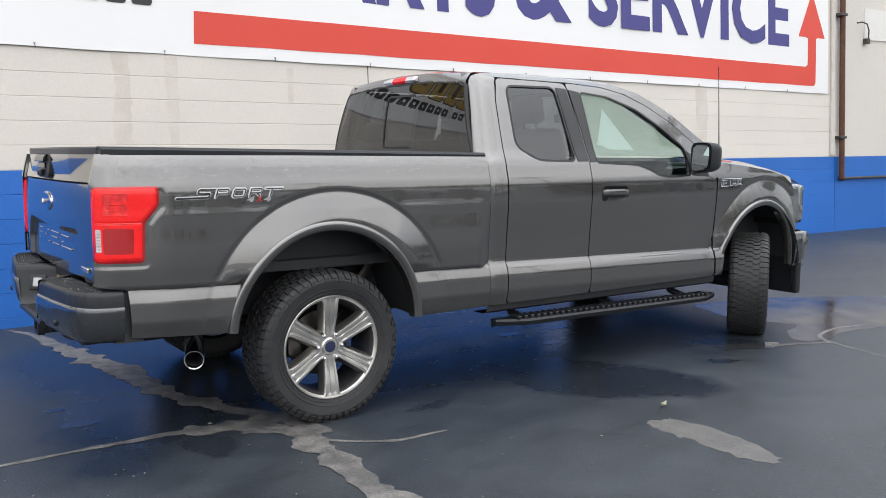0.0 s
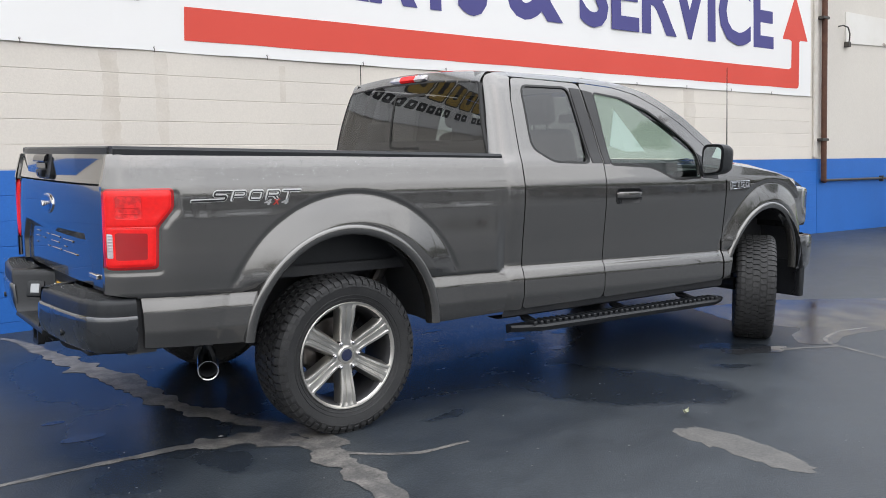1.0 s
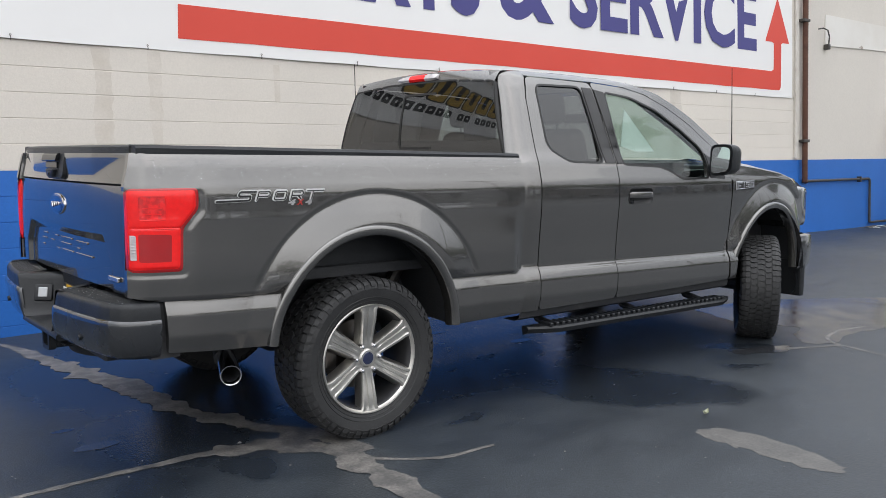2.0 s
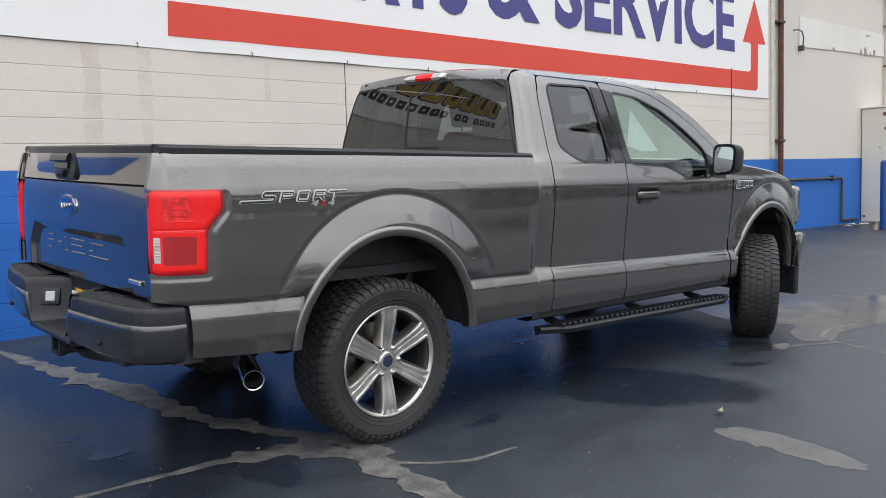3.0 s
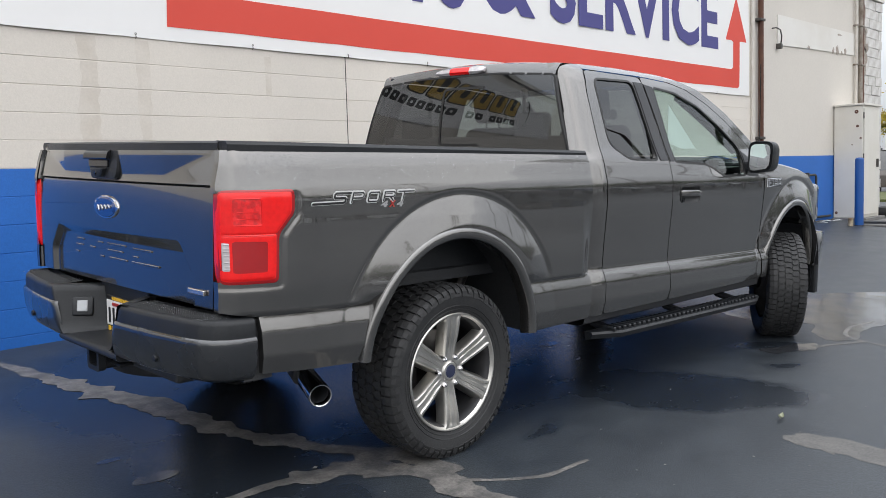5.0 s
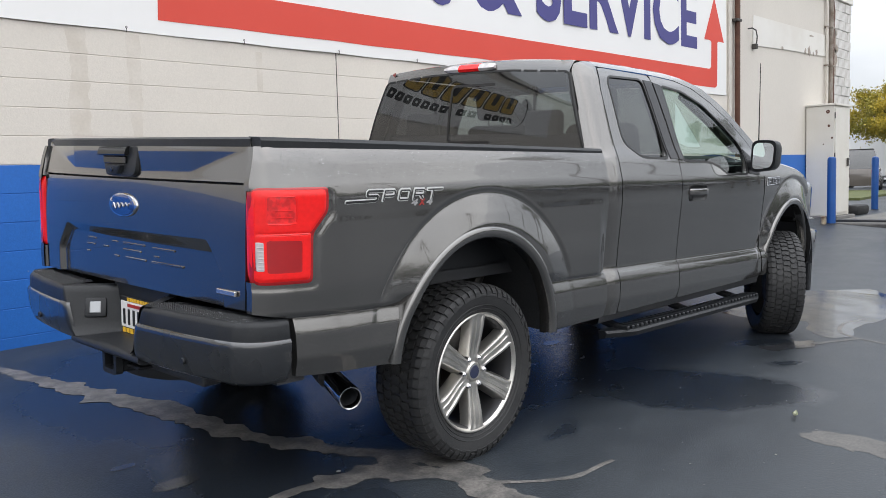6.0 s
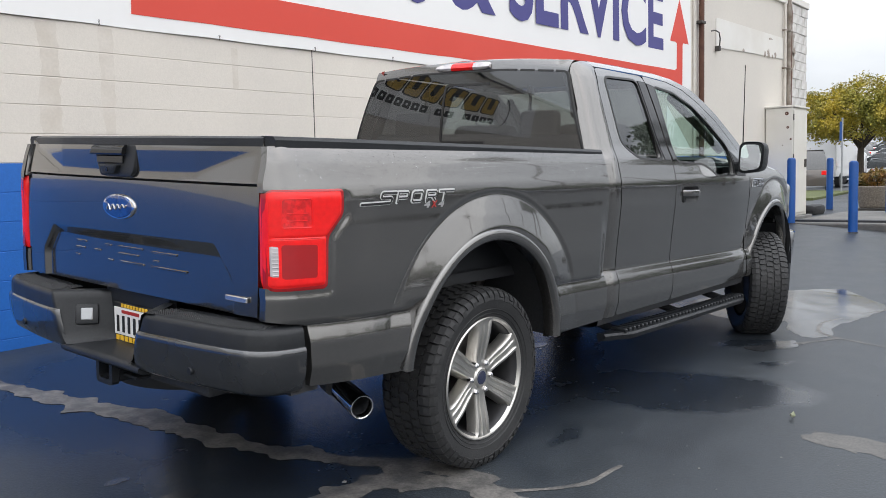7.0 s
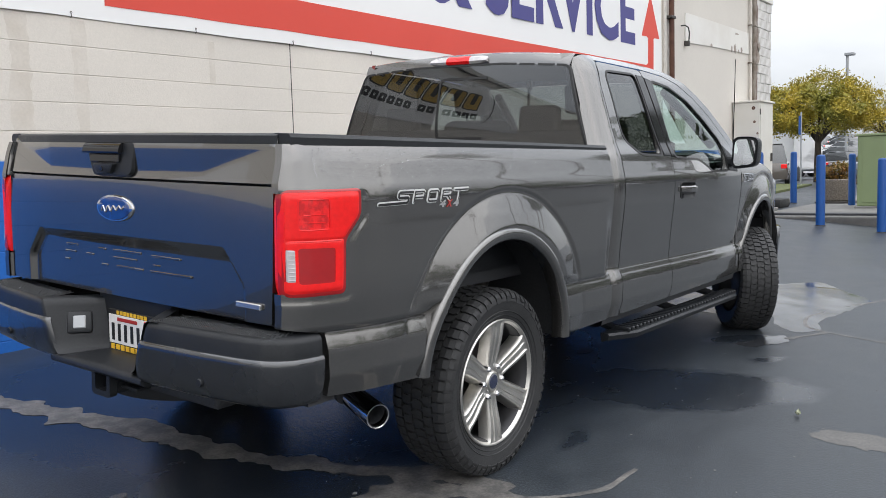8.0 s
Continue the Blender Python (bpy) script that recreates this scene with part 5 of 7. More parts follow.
    panel("cup", lambda u, v: cup(u, v) - 0.002, (1.91, 2.155, 1.078, 1.18), 0.008, lambda u, v: (u, s * (half_width(u, v) + 0.003 - 0.010 * smooth_step(-cup(u, v) / 0.015)), v), BLACK_DECAL, h, (0, -s * 0.01, 0), "dark recessed handle cup")
    bm, rows = bmesh.new(), []
    for x in np.linspace(1.918, 2.150, 16):
        t = (x - 2.034) / 0.116
        o = 0.034 * (1 - abs(t) ** 4) + 0.006
        rows.append([(x, s * (y + o - 0.016), 1.118), (x, s * (y + o - 0.004), 1.120), (x, s * (y + o), 1.132), (x, s * (y + o - 0.003), 1.150), (x, s * (y + o - 0.016), 1.156)])
    loft(bm, rows, closed=True, cap=True)
    part("grip", bm, PAINT, h, smooth=True)
    bm = bmesh.new()
    lathe(bm, [(0, 0.0), (0.004, 0.012), (0, 0.014)], 14, "y", (1.945, s * (y + 0.006), 1.096))
    part("lock", bm, PLASTIC, h)

    # door mirror
    mr = new("door_mirror")
    mr.parent = truck
    mr["label"] = "black door mirror with a grey cap"
    bm, rows = bmesh.new(), []
    for x, k, w in ((2.745, 0.93, 0.0), (2.735, 1.0, 0.0), (2.76, 1.02, 0.0), (2.82, 0.99, 0.0), (2.86, 0.86, 0.0), (2.885, 0.62, 0.0), (2.89, 0.2, 0.0)):
        c = (s * 1.095, 1.352)
        pts = rounded([(-0.08, -0.108), (0.078, -0.085), (0.086, 0.085), (0.05, 0.108), (-0.078, 0.105)], 0.045, 4)
        rows.append([(x + 0.25 * (abs(c[0] + s * p[0] * k) - 1.095) * 0.2, c[0] + s * p[0] * k, c[1] + p[1] * k) for p in pts])
    loft(bm, rows, closed=True, cap=True)
    part("shell", bm, PLASTIC, mr, smooth=True)
    bm = bmesh.new()
    pts = rounded([(-0.067, -0.090), (0.065, -0.070), (0.072, 0.070), (0.04, 0.090), (-0.065, 0.088)], 0.04, 4)
    bm.faces.new([bm.verts.new((2.7325 + 0.05 * (p[1] - 0.09), s * (1.095 + p[0]), 1.352 + p[1])) for p in pts])
    part("glass", bm, MIRROR, mr, "mirror glass")
    bm = bmesh.new()
    box(bm, 2.79, 2.90, min(s * 0.92, s * 1.02), max(s * 0.92, s * 1.02), 1.262, 1.33, 0.018)
    part("arm", bm, PLASTIC, mr)
    sail = [(2.80, 1.236), (2.98, 1.225), (2.97, 1.30), (2.80, 1.40)]
    panel("sail", polygon(sail), (2.8, 2.98, 1.22, 1.4), 0.02, inset_side(s, -0.004), PLASTIC, mr, (0, -s * 0.01, 0))

    # dark sill below the doors
    bm = bmesh.new()
    loft(bm, [[(x, s * 0.935, 0.545), (x, s * 0.945, 0.50), (x, s * 0.935, 0.458), (x, s * 0.90, 0.442), (x, s * 0.80, 0.442)] for x in np.linspace(1.03, 3.13, 10)])
    part("sill", bm, UNDER, truck, smooth=True)
    # running board
    rb = new("running_board")
    rb.parent = truck
    rb["label"] = "black angular step bar with a ribbed tread"
    bm = bmesh.new()
    rows = []
    for x in np.linspace(1.09, 3.13, 12):
        t = smooth_step((x - 1.09) / 0.12) * smooth_step((3.13 - x) / 0.12)
        y1, y0, z = 0.90, 0.955 + 0.075 * t, 0.405 - 0.013 * (x - 1.09)
        rows.append([(x, s * y1, z), (x, s * (y0 - 0.01), z), (x, s * y0, z - 0.012), (x, s * (y0 - 0.012), z - 0.038), (x, s * (y1 + 0.01), z - 0.05)])
    loft(bm, rows, closed=True, cap=True)
    part("bar", bm, PLASTIC, rb, smooth=True)
    for k in range(36):
        x = 1.22 + k * 0.050
        zr = -0.013 * (x - 1.09)
        bm = bmesh.new()
        box(bm, x, x + 0.026, min(s * 0.915, s * 1.008), max(s * 0.915, s * 1.008), 0.400 + zr, 0.424 + zr, 0.005, 1)
        part("rib", bm, PLASTIC, rb)
    for x in (1.35, 2.15, 2.85):
        bm = bmesh.new()
        tube(bm, [(x, s * 0.92, 0.37), (x, s * 0.78, 0.40), (x, s * 0.70, 0.50)], 0.025, 8)
        part("bracket", bm, UNDER, rb)


side_parts(-1)
side_parts(1)


def build_roof_and_glass():
    E = np.array(ROOF_EDGE)
    xs = np.linspace(1.09, 2.42, 40)
    bm, rows = bmesh.new(), []
    for x in xs:
        z = float(np.interp(x, E[:, 0], E[:, 1]))
        y = float(half_width(x, z)) - 0.002
        row = []
        for t in np.linspace(-1, 1, 41):
            c = 1 - t * t
            row.append((x + (0.10 if x > 2.2 else 0) * (1 - t * t) * smooth_step((x - 2.2) / 0.22) - 0.02 * (1 - t * t) * smooth_step((1.25 - x) / 0.16), t * y, z + (0.040 - 0.014 * smooth_step((x - 1.15) / 0.5)) * c - 0.010 * c * smooth_step((1.16 - x) / 0.07)))
        rows.append(row)
    roof_rear = rows[0]
    loft(bm, rows)
    part("roof", bm, PAINT, truck, smooth=True, sharp=50)

    # windscreen
    bm, rows = bmesh.new(), []
    for x in np.linspace(2.425, 3.165, 16):
        z = float(np.interp(x, E[:, 0], E[:, 1]))
        y = float(half_width(x, z)) - 0.004
        k = (x - 2.42) / 0.75
        rows.append([(x + (0.10 + 0.10 * k) * (1 - t * t), t * y, z + (0.026 - 0.012 * k) * (1 - t * t)) for t in np.linspace(-1, 1, 21)])
    loft(bm, rows)
    part("windscreen", bm, CLEAR, truck, "clear windscreen", smooth=True).visible_shadow = False

    # rear window with its sliding pane
    def back(u, v, d=0.0):
        return 0.988 + (v - 1.368) * 0.148 - 0.029 * (1 - np.abs(u / 0.85) ** 2.7) - 0.016 * (1 - ((v - 1.59) / 0.222) ** 2) + d, u, v
    glass = [(-0.842, 1.366), (0.842, 1.366), (0.700, 1.798), (0.3, 1.824), (-0.3, 1.824), (-0.700, 1.798)]
    gp = polygon(rounded(glass, 0.03))
    panel("rear_window", gp, (-0.85, 0.85, 1.36, 1.845), 0.03, lambda u, v: back(u, v), PRIVACY, truck, label="dark tinted rear window with a sliding pane").visible_shadow = False
    panel("window_seal", minus(lambda u, v: gp(u, v) - 0.006, lambda u, v: gp(u, v) + 0.005), (-0.87, 0.87, 1.34, 1.86), 0.0075, lambda u, v: back(u, v, -0.002), SEAL, truck, (0.02, 0, 0))
    sl = polygon(rounded([(-0.29, 1.415), (0.105, 1.415), (0.105, 1.752), (-0.29, 1.752)], 0.035))
    panel("slider_frame", minus(lambda u, v: sl(u, v) - 0.005, lambda u, v: sl(u, v) + 0.009), (-0.215, 0.115, 1.405, 1.765), 0.006, lambda u, v: back(u, v, -0.004), SEAL, truck, (0.003, 0, 0))
    # cab back below and around the glass
    bm = bmesh.new()
    box(bm, 1.03, 1.06, -0.90, 0.90, 0.55, 1.362)
    part("cab_back", bm, PAINT, truck)
    bm = bmesh.new()
    rows = [[back(u, v, 0.006 + 0.01 * k) for u in np.linspace(-0.855, 0.855, 30)] for k, v in ((2, 1.32), (0, 1.35), (0, 1.366))]
    loft(bm, rows)
    part("glass_ledge", bm, PAINT, truck, smooth=True)
    bm = bmesh.new()
    rows = []
    for p in roof_rear:
        t = p[1] / abs(roof_rear[0][1])
        u = t * 0.705
        zt = 1.798 + 0.026 * (1 - abs(t) ** 2.2)
        a = back(u, zt - 0.002, 0.001)
        mid = [(a[k] + p[k]) / 2 for k in range(3)]
        rows.append([a, (a[0] + 0.006, u, zt + 0.014), (mid[0] - 0.006, mid[1], mid[2] + 0.010), (p[0] - 0.016, p[1], p[2] - 0.004), p])
    loft(bm, rows)
    part("rear_header", bm, PAINT, truck, smooth=True)
    # high brake lamp
    for a, b, m in ((-0.195, -0.080, WHITE_LENS), (-0.079, 0.079, RED_LENS), (0.080, 0.195, WHITE_LENS)):
        bm, rows = bmesh.new(), []
        for u in np.linspace(a, b, 8):
            e = 0.010 * (abs(u) / 0.195) ** 6
            rows.append([(1.06, u, 1.828 + e), (1.024, u, 1.834 + e), (1.016, u, 1.848), (1.028, u, 1.870 - e), (1.068, u, 1.886 - e)])
        loft(bm, rows, cap=True)
        part("high_brake_lamp", bm, m, truck, "red and clear high brake lamp", smooth=True)


build_roof_and_glass()


def build_tailgate():
    g = new("tailgate")
    g.parent = truck
    g["label"] = "closed grey tailgate with stamped lower panel and scooped upper lip"

    def face(u, v):
        w = (np.abs(u) / 0.858) ** 2
        return -1.142 + 0.034 * w ** 1.4 + (0.08 + 0.07 * w) * np.clip(v - 1.0, 0, 0.25) ** 2, u, v

    def upper(u, v):
        # the sheet leans forwards; within the scoop it stands upright under a lip
        x, y, z = face(u, v)
        sill = np.interp(np.abs(u + 0.03), [0.0, 0.48, 0.755, 0.9], [1.266, 1.272, 1.352, 1.41])
        k = (v - sill) / 0.004
        over = 0.004 * np.where(k > 20, k, np.log1p(np.exp(np.minimum(k, 20))))
        over = over - np.maximum(v - 1.358, 0) * (over > 0.003)
        return x + 0.22 * (v - 1.246) - 0.28 * over - 0.004, y, z
    top = polygon(rounded([(-0.827, 1.246), (0.827, 1.246), (0.820, 1.388), (0.812, 1.396), (-0.812, 1.396), (-0.820, 1.388)], 0.006))
    panel("upper_panel", top, (-0.853, 0.853, 1.246, 1.396), 0.005, upper, PAINT, g, (0.04, 0, 0))
    rec = polygon(rounded([(0.545, 1.030), (-0.61, 1.030), (-0.70, 0.91), (-0.70, 0.74), (0.66, 0.74), (0.66, 0.91)], 0.02))

    def lower(u, v):
        x, y, z = face(u, v)
        return x + 0.026 * np.minimum(np.clip((1.030 - v) / 0.042, 0, 1), np.clip(-rec(u, v) / 0.018, 0, 1)), y, z
    bot = polygon([(-0.822, 0.795), (0.822, 0.795), (0.828, 0.95), (0.830, 1.1), (0.828, 1.237), (-0.828, 1.237), (-0.830, 1.1), (-0.828, 0.95)])
    panel("lower_panel", bot, (-0.853, 0.853, 0.795, 1.237), 0.0065, lower, PAINT, g, (0.04, 0, 0))
    # top trim
    bm, rows = bmesh.new(), []
    for u in np.linspace(-0.818, 0.818, 50):
        x = float(upper(np.array(u), np.array(1.394))[0])
        rows.append([(x - 0.003, u, 1.368), (x - 0.006, u, 1.372), (x - 0.004, u, 1.398), (x + 0.008, u, 1.405), (x + 0.045, u, 1.406), (x + 0.05, u, 1.39)])
    loft(bm, rows, cap=True)
    part("top_trim", bm, PLASTIC, g, "black plastic top trim", smooth=True)
    bm = bmesh.new()
    box(bm, -1.045, -1.015, -0.80, 0.80, 0.80, 1.385)
    part("inner_panel", bm, PLASTIC, g)
    # handle with camera: a bezel narrowing downwards, a hinged flap over a dark pocket, the camera's nose below
    def slab(rows_of):
        bm = bmesh.new()
        loft(bm, rows_of, closed=True, cap=True)
        return bm
    outline = [(-0.150, 1.372), (0.150, 1.372), (0.150, 1.330), (0.125, 1.285), (0.105, 1.250), (-0.115, 1.250), (-0.140, 1.268)]
    bezel = part("handle_bezel", slab([[(x + 0.10 * (p[1] - 1.25), p[0] * k, 1.31 + (p[1] - 1.31) * k) for p in rounded(outline, 0.02, 4)] for x, k in ((-1.09, 1.0), (-1.146, 1.0), (-1.153, 0.97), (-1.154, 0.90))]), PLASTIC, g, "black handle bezel", smooth=True, sharp=40)
    bm = bmesh.new()
    loft(bm, [[(-1.140, y, 1.371), (-1.150, y, 1.370), (-1.160, y, 1.360), (-1.166, y, 1.338), (-1.164, y, 1.333), (-1.148, y, 1.336)] for y in np.linspace(-0.080, 0.155, 8)], closed=True, cap=True)
    part("grip", bm, GLOSS_BLACK, bezel, "glossy black handle flap", smooth=True, sharp=40)
    bm = bmesh.new()
    box(bm, -1.157, -1.149, -0.070, 0.120, 1.300, 1.330, 0.003)
    part("pocket", bm, GLOSS_BLACK, bezel, "glossy black grip pocket")
    bm = bmesh.new()
    loft(bm, [[(x, 0.02 + p[0] * k, 1.276 + p[1] * k) for p in rounded([(-0.07, 0.02), (0.07, 0.02), (0.045, -0.018), (-0.045, -0.018)], 0.01, 3)] for x, k in ((-1.145, 1.0), (-1.166, 0.95), (-1.170, 0.8))], closed=True, cap=True)
    part("camera_housing", bm, PLASTIC, bezel, smooth=True, sharp=40)
    bm = bmesh.new()
    lathe(bm, [(-1.174, 0.0), (-1.174, 0.008), (-1.166, 0.010)], 16, "x", (0, 0.02, 1.276))
    part("camera_lens", bm, GLOSS_BLACK, bezel)
    # oval badge
    badge = new("badge")
    badge.parent = g
    badge["label"] = "blue oval badge with a chrome ring"
    for nm, k, d, m in (("ring", 1.0, 0.0, CHROME), ("field", 0.88, 0.003, BADGE_BLUE)):
        bm, rows = bmesh.new(), []
        for r, o in ((1.0, 0.0), (0.99, 0.006), (0.94, 0.009), (0.6, 0.0105), (0.0, 0.011)):
            rows.append([(-1.139 - o - d, -0.012 + 0.118 * k * r * math.cos(a), 1.131 + 0.050 * k * r * math.sin(a)) for a in np.linspace(0, 2 * math.pi, 48, endpoint=False)])
        loft(bm, rows, closed=True)
        part(nm, bm, m, badge, smooth=True)
    bm = bmesh.new()
    wave = [(-1.1535, -0.012 - t * 0.072, 1.131 + 0.009 * math.sin(t * 13) * (1 - 0.4 * t) + 0.006 * t) for t in np.linspace(-1, 1, 60)]
    tube(bm, wave, 0.0035, 6)
    part("script_shape", bm, SILVER, badge)
    # stamped model name: plain raised strokes
    for y0, y1, z0, z1 in ((0.385, 0.30, 0.965, 0.973), (0.395, 0.315, 0.938, 0.945), (0.40, 0.365, 0.905, 0.912), (0.235, 0.185, 0.938, 0.945),
                           (0.15, 0.10, 0.965, 0.972), (0.13, 0.09, 0.905, 0.912), (0.05, -0.13, 0.965, 0.973), (0.05, -0.10, 0.938, 0.945), (0.03, -0.14, 0.905, 0.913), (-0.19, -0.36, 0.962, 0.970), (-0.18, -0.42, 0.905, 0.913), (-0.20, -0.24, 0.93, 0.936)):
        bm = bmesh.new()
        x = float(lower(np.array((y0 + y1) / 2), np.array((z0 + z1) / 2))[0])
        box(bm, x - 0.004, x + 0.004, min(y0, y1), max(y0, y1), z0, z1, 0.002, 1)
        part("stamped_stroke", bm, PAINT, g)
    bm = bmesh.new()
    x = float(face(np.array(-0.725), np.array(0.85))[0])
    box(bm, x - 0.008, x + 0.004, -0.785, -0.665, 0.840, 0.860, 0.003, 1)
    part("engine_badge", bm, SILVER, g, "small silver badge")


build_tailgate()


def build_rear_bumper():
    b = new("rear_bumper")
    b.parent = truck
    b["label"] = "dark rear step bumper with wet black tread pads"

    def plan(t, s):
        """Along the near half: t = 0 at the body side, 1 at the middle step."""
        e = 0.02 * s
        pts = [(-1.018, 0.958), (-1.06, 0.956), (-1.12, 0.940), (-1.165, 0.908), (-1.195, 0.86), (-1.215, 0.79), (-1.24, 0.62), (-1.258, 0.45), (-1.2645, 0.376 - e), (-1.2655, 0.352 - e), (-1.262, 0.334 - e), (-1.250, 0.322 - e)]
        run = [0.0]
        for a, b2 in zip(pts, pts[1:]):
            run.append(run[-1] + math.dist(a, b2))
        return np.array([np.interp(t * run[-1], run, [p[k] for p in pts]) for k in (0, 1)])

    def lean(z):
        """How far the ends slope in towards the middle step."""
        return 0.075 * min(max((0.765 - z) / 0.20, 0), 1)
    for s in (-1, 1):
        face_rows, pad_rows = [], []
        for t in np.linspace(0, 1, 64):
            p, a, c = plan(t, s), plan(max(0, t - 0.02), s), plan(min(1, t + 0.02), s)
            d = (c - a) / np.linalg.norm(c - a)
            nx, ny = -d[1], d[0]
            if nx * (p[0] + 0.6) + ny * p[1] > 0:
                nx, ny = -nx, -ny
            w = float(smooth_step((t - 0.70) / 0.26))
            face_rows.append([(p[0] + nx * o, s * (p[1] + ny * o - w * lean(z)), z) for o, z in ((0.03, 0.704), (0.008, 0.704), (-0.003, 0.700), (-0.008, 0.690), (-0.008, 0.676), (-0.004, 0.62), (0.004, 0.585), (0.014, 0.556), (0.035, 0.540), (0.09, 0.535))])
            pad_rows.append([(p[0] + nx * o, s * (p[1] + ny * o - w * lean(z)), z) for o, z in ((0.004, 0.700), (0.006, 0.748), (0.010, 0.760), (0.020, 0.768), (0.15 if t > 0.3 else 0.06, 0.772))])
        bm = bmesh.new()
        loft(bm, face_rows)
        part("face", bm, BUMPER, b, smooth=True, sharp=45)
        bm = bmesh.new()
        loft(bm, pad_rows)
        part("step_pad", bm, PLASTIC, b, "black textured step pad", smooth=True, sharp=45)
        # inner cheek sloping down to the middle step
        bm, rows = bmesh.new(), []
        for k in np.linspace(-0.06, 1, 14):
            x, y = -1.250 + 0.165 * k, 0.322 - 0.02 * s - 0.125 * k
            f = 1 - 0.45 * max(k, 0)
            rows.append([(x + 0.01, s * (y + 0.06), 0.7715), (x + 0.004, s * (y + 0.012), 0.7705)] + [(x + (0.002 if k > 0 else 0.0), s * (y - f * lean(z)), z) for z in (0.762, 0.74, 0.70, 0.66, 0.62, 0.590)] + [(x, s * (y - f * 0.080), 0.576), (x, s * (y - f * 0.075 - 0.02), 0.566)])
        loft(bm, rows)
        part("cheek", bm, PLASTIC, b, "black cheek beside the middle step", smooth=True, sharp=50)
        bm = bmesh.new()
        for i in range(46):
            for j in range(8):
                y = 0.365 + 0.0115 * i + (0.006 if j % 2 else 0)
                edge = float(np.interp(y, [0.34, 0.45, 0.62, 0.79, 0.86, 0.91], [-1.266, -1.258, -1.24, -1.215, -1.195, -1.165]))
                x = edge + 0.030 + 0.0115 * j
                vs = [bm.verts.new((x + dx, s * y + dy, 0.7695)) for dx, dy in ((-0.005, 0), (0, -0.005), (0.005, 0), (0, 0.005))]
                top = bm.verts.new((x, s * y, 0.7760))
                for v0, v1 in zip(vs, vs[1:] + vs[:1]):
                    bm.faces.new((v0, v1, top))
        part("pad_tread", bm, PLASTIC, b)
    # middle step and plate recess
    bm, rows = bmesh.new(), []
    for y in np.linspace(-0.31, 0.27, 20):
        rows.append([(-1.08, y, 0.574), (-1.232, y, 0.567), (-1.248, y, 0.562), (-1.256, y, 0.552), (-1.255, y, 0.540), (-1.240, y, 0.528), (-1.10, y, 0.520)])
    loft(bm, rows, closed=True, cap=True)
    part("middle_step", bm, PLASTIC, b, smooth=True, sharp=45)
    bm = bmesh.new()
    box(bm, -1.082, -1.05, -0.25, 0.21, 0.54, 0.79)
    part("plate_recess", bm, PLASTIC, b)
    # connector socket
    bm = bmesh.new()
    box(bm, -0.024, 0.03, -0.046, 0.046, -0.043, 0.043, 0.010, m=pose(-1.160, 0.226, 0.672, 0, 18, 53))
    sock = part("socket", bm, PLASTIC, b, smooth=True)
    bm = bmesh.new()
    box(bm, -0.027, 0.0, -0.024, 0.024, -0.026, 0.026, 0.005, m=pose(-1.160, 0.226, 0.672, 0, 18, 53))
    part("socket_cover", bm, GALV, sock, "grey metal socket cover")
    for y in (-0.62, 0.62):
        bm = bmesh.new()
        lathe(bm, [(-1.248, 0.0), (-1.248, 0.012), (-1.244, 0.014), (-1.22, 0.014)], 16, "x", (0, y, 0.60))
        part("parking_sensor", bm, PLASTIC, b)
    # hitch receiver
    h = new("hitch_receiver")
    h.parent = truck
    h["label"] = "black square tow hitch receiver"
    bm = bmesh.new()
    outer = rounded([(-0.040, -0.040), (0.040, -0.040), (0.040, 0.040), (-0.040, 0.040)], 0.012, 3)
    inner = [(p[0] * 0.66, p[1] * 0.66) for p in outer]
    loft(bm, [[(x, -0.01 + p[0] * 1.25 * k, 0.497 + p[1] * 1.25 * k) for p in q] for x, q, k in ((-0.95, outer, 1.05), (-1.19, outer, 1.05), (-1.195, outer, 1.18), (-1.225, outer, 1.18), (-1.225, inner, 1.15), (-1.05, inner, 1.15))], closed=True, cap=True)
    part("receiver_tube", bm, PLASTIC, h)
    bm = bmesh.new()
    box(bm, -1.12, -1.03, -0.55, 0.55, 0.46, 0.53, 0.015)
    part("cross_bar", bm, UNDER, h)
    bm = bmesh.new()
    box(bm, -1.18, -1.08, -0.17, -0.07, 0.470, 0.482, 0.004)
    part("chain_loop", bm, PLASTIC, h)
    # registration plate, its characters plain bars
    p = new("number_plate")
    p.parent = truck
    p["label"] = "white plate in a yellow frame, characters as dark bars"
    bm = bmesh.new()
    box(bm, -1.0930, -1.0840, -0.175, 0.135, 0.572, 0.732, 0.003, 1)
    part("frame", bm, BLACK_DECAL, p)
    bm = bmesh.new()
    box(bm, -1.0970, -1.0930, -0.170, 0.130, 0.600, 0.712, 0.001, 1)
    part("plate", bm, PLATE, p)
    for a, b2, z0, z1 in ((-0.12, 0.08, 0.714, 0.729), (-0.165, 0.125, 0.575, 0.596)):
        n = 9
        for k in range(n):
            w = (b2 - a) / n
            bm = bmesh.new()
            box(bm, -1.0965, -1.0930, a + k * w + 0.15 * w, a + (k + 1) * w - 0.1 * w, z0, z1, 0.001, 1)
            part("frame_mark", bm, YELLOW, p)
    for k in range(7):
        bm = bmesh.new()
        y = 0.102 - k * 0.041
        box(bm, -1.0995, -1.0970, y - 0.011, y + 0.007, 0.612, 0.680, 0.001, 1)
        part("plate_mark", bm, BLACK_DECAL, p)
    bm = bmesh.new()
    box(bm, -1.0995, -1.0970, -0.135, -0.105, 0.686, 0.708, 0.001, 1)
    part("sticker", bm, RED_LENS, p)
    bm = bmesh.new()
    box(bm, -1.0995, -1.0970, -0.06, 0.07, 0.690, 0.704, 0.001, 1)
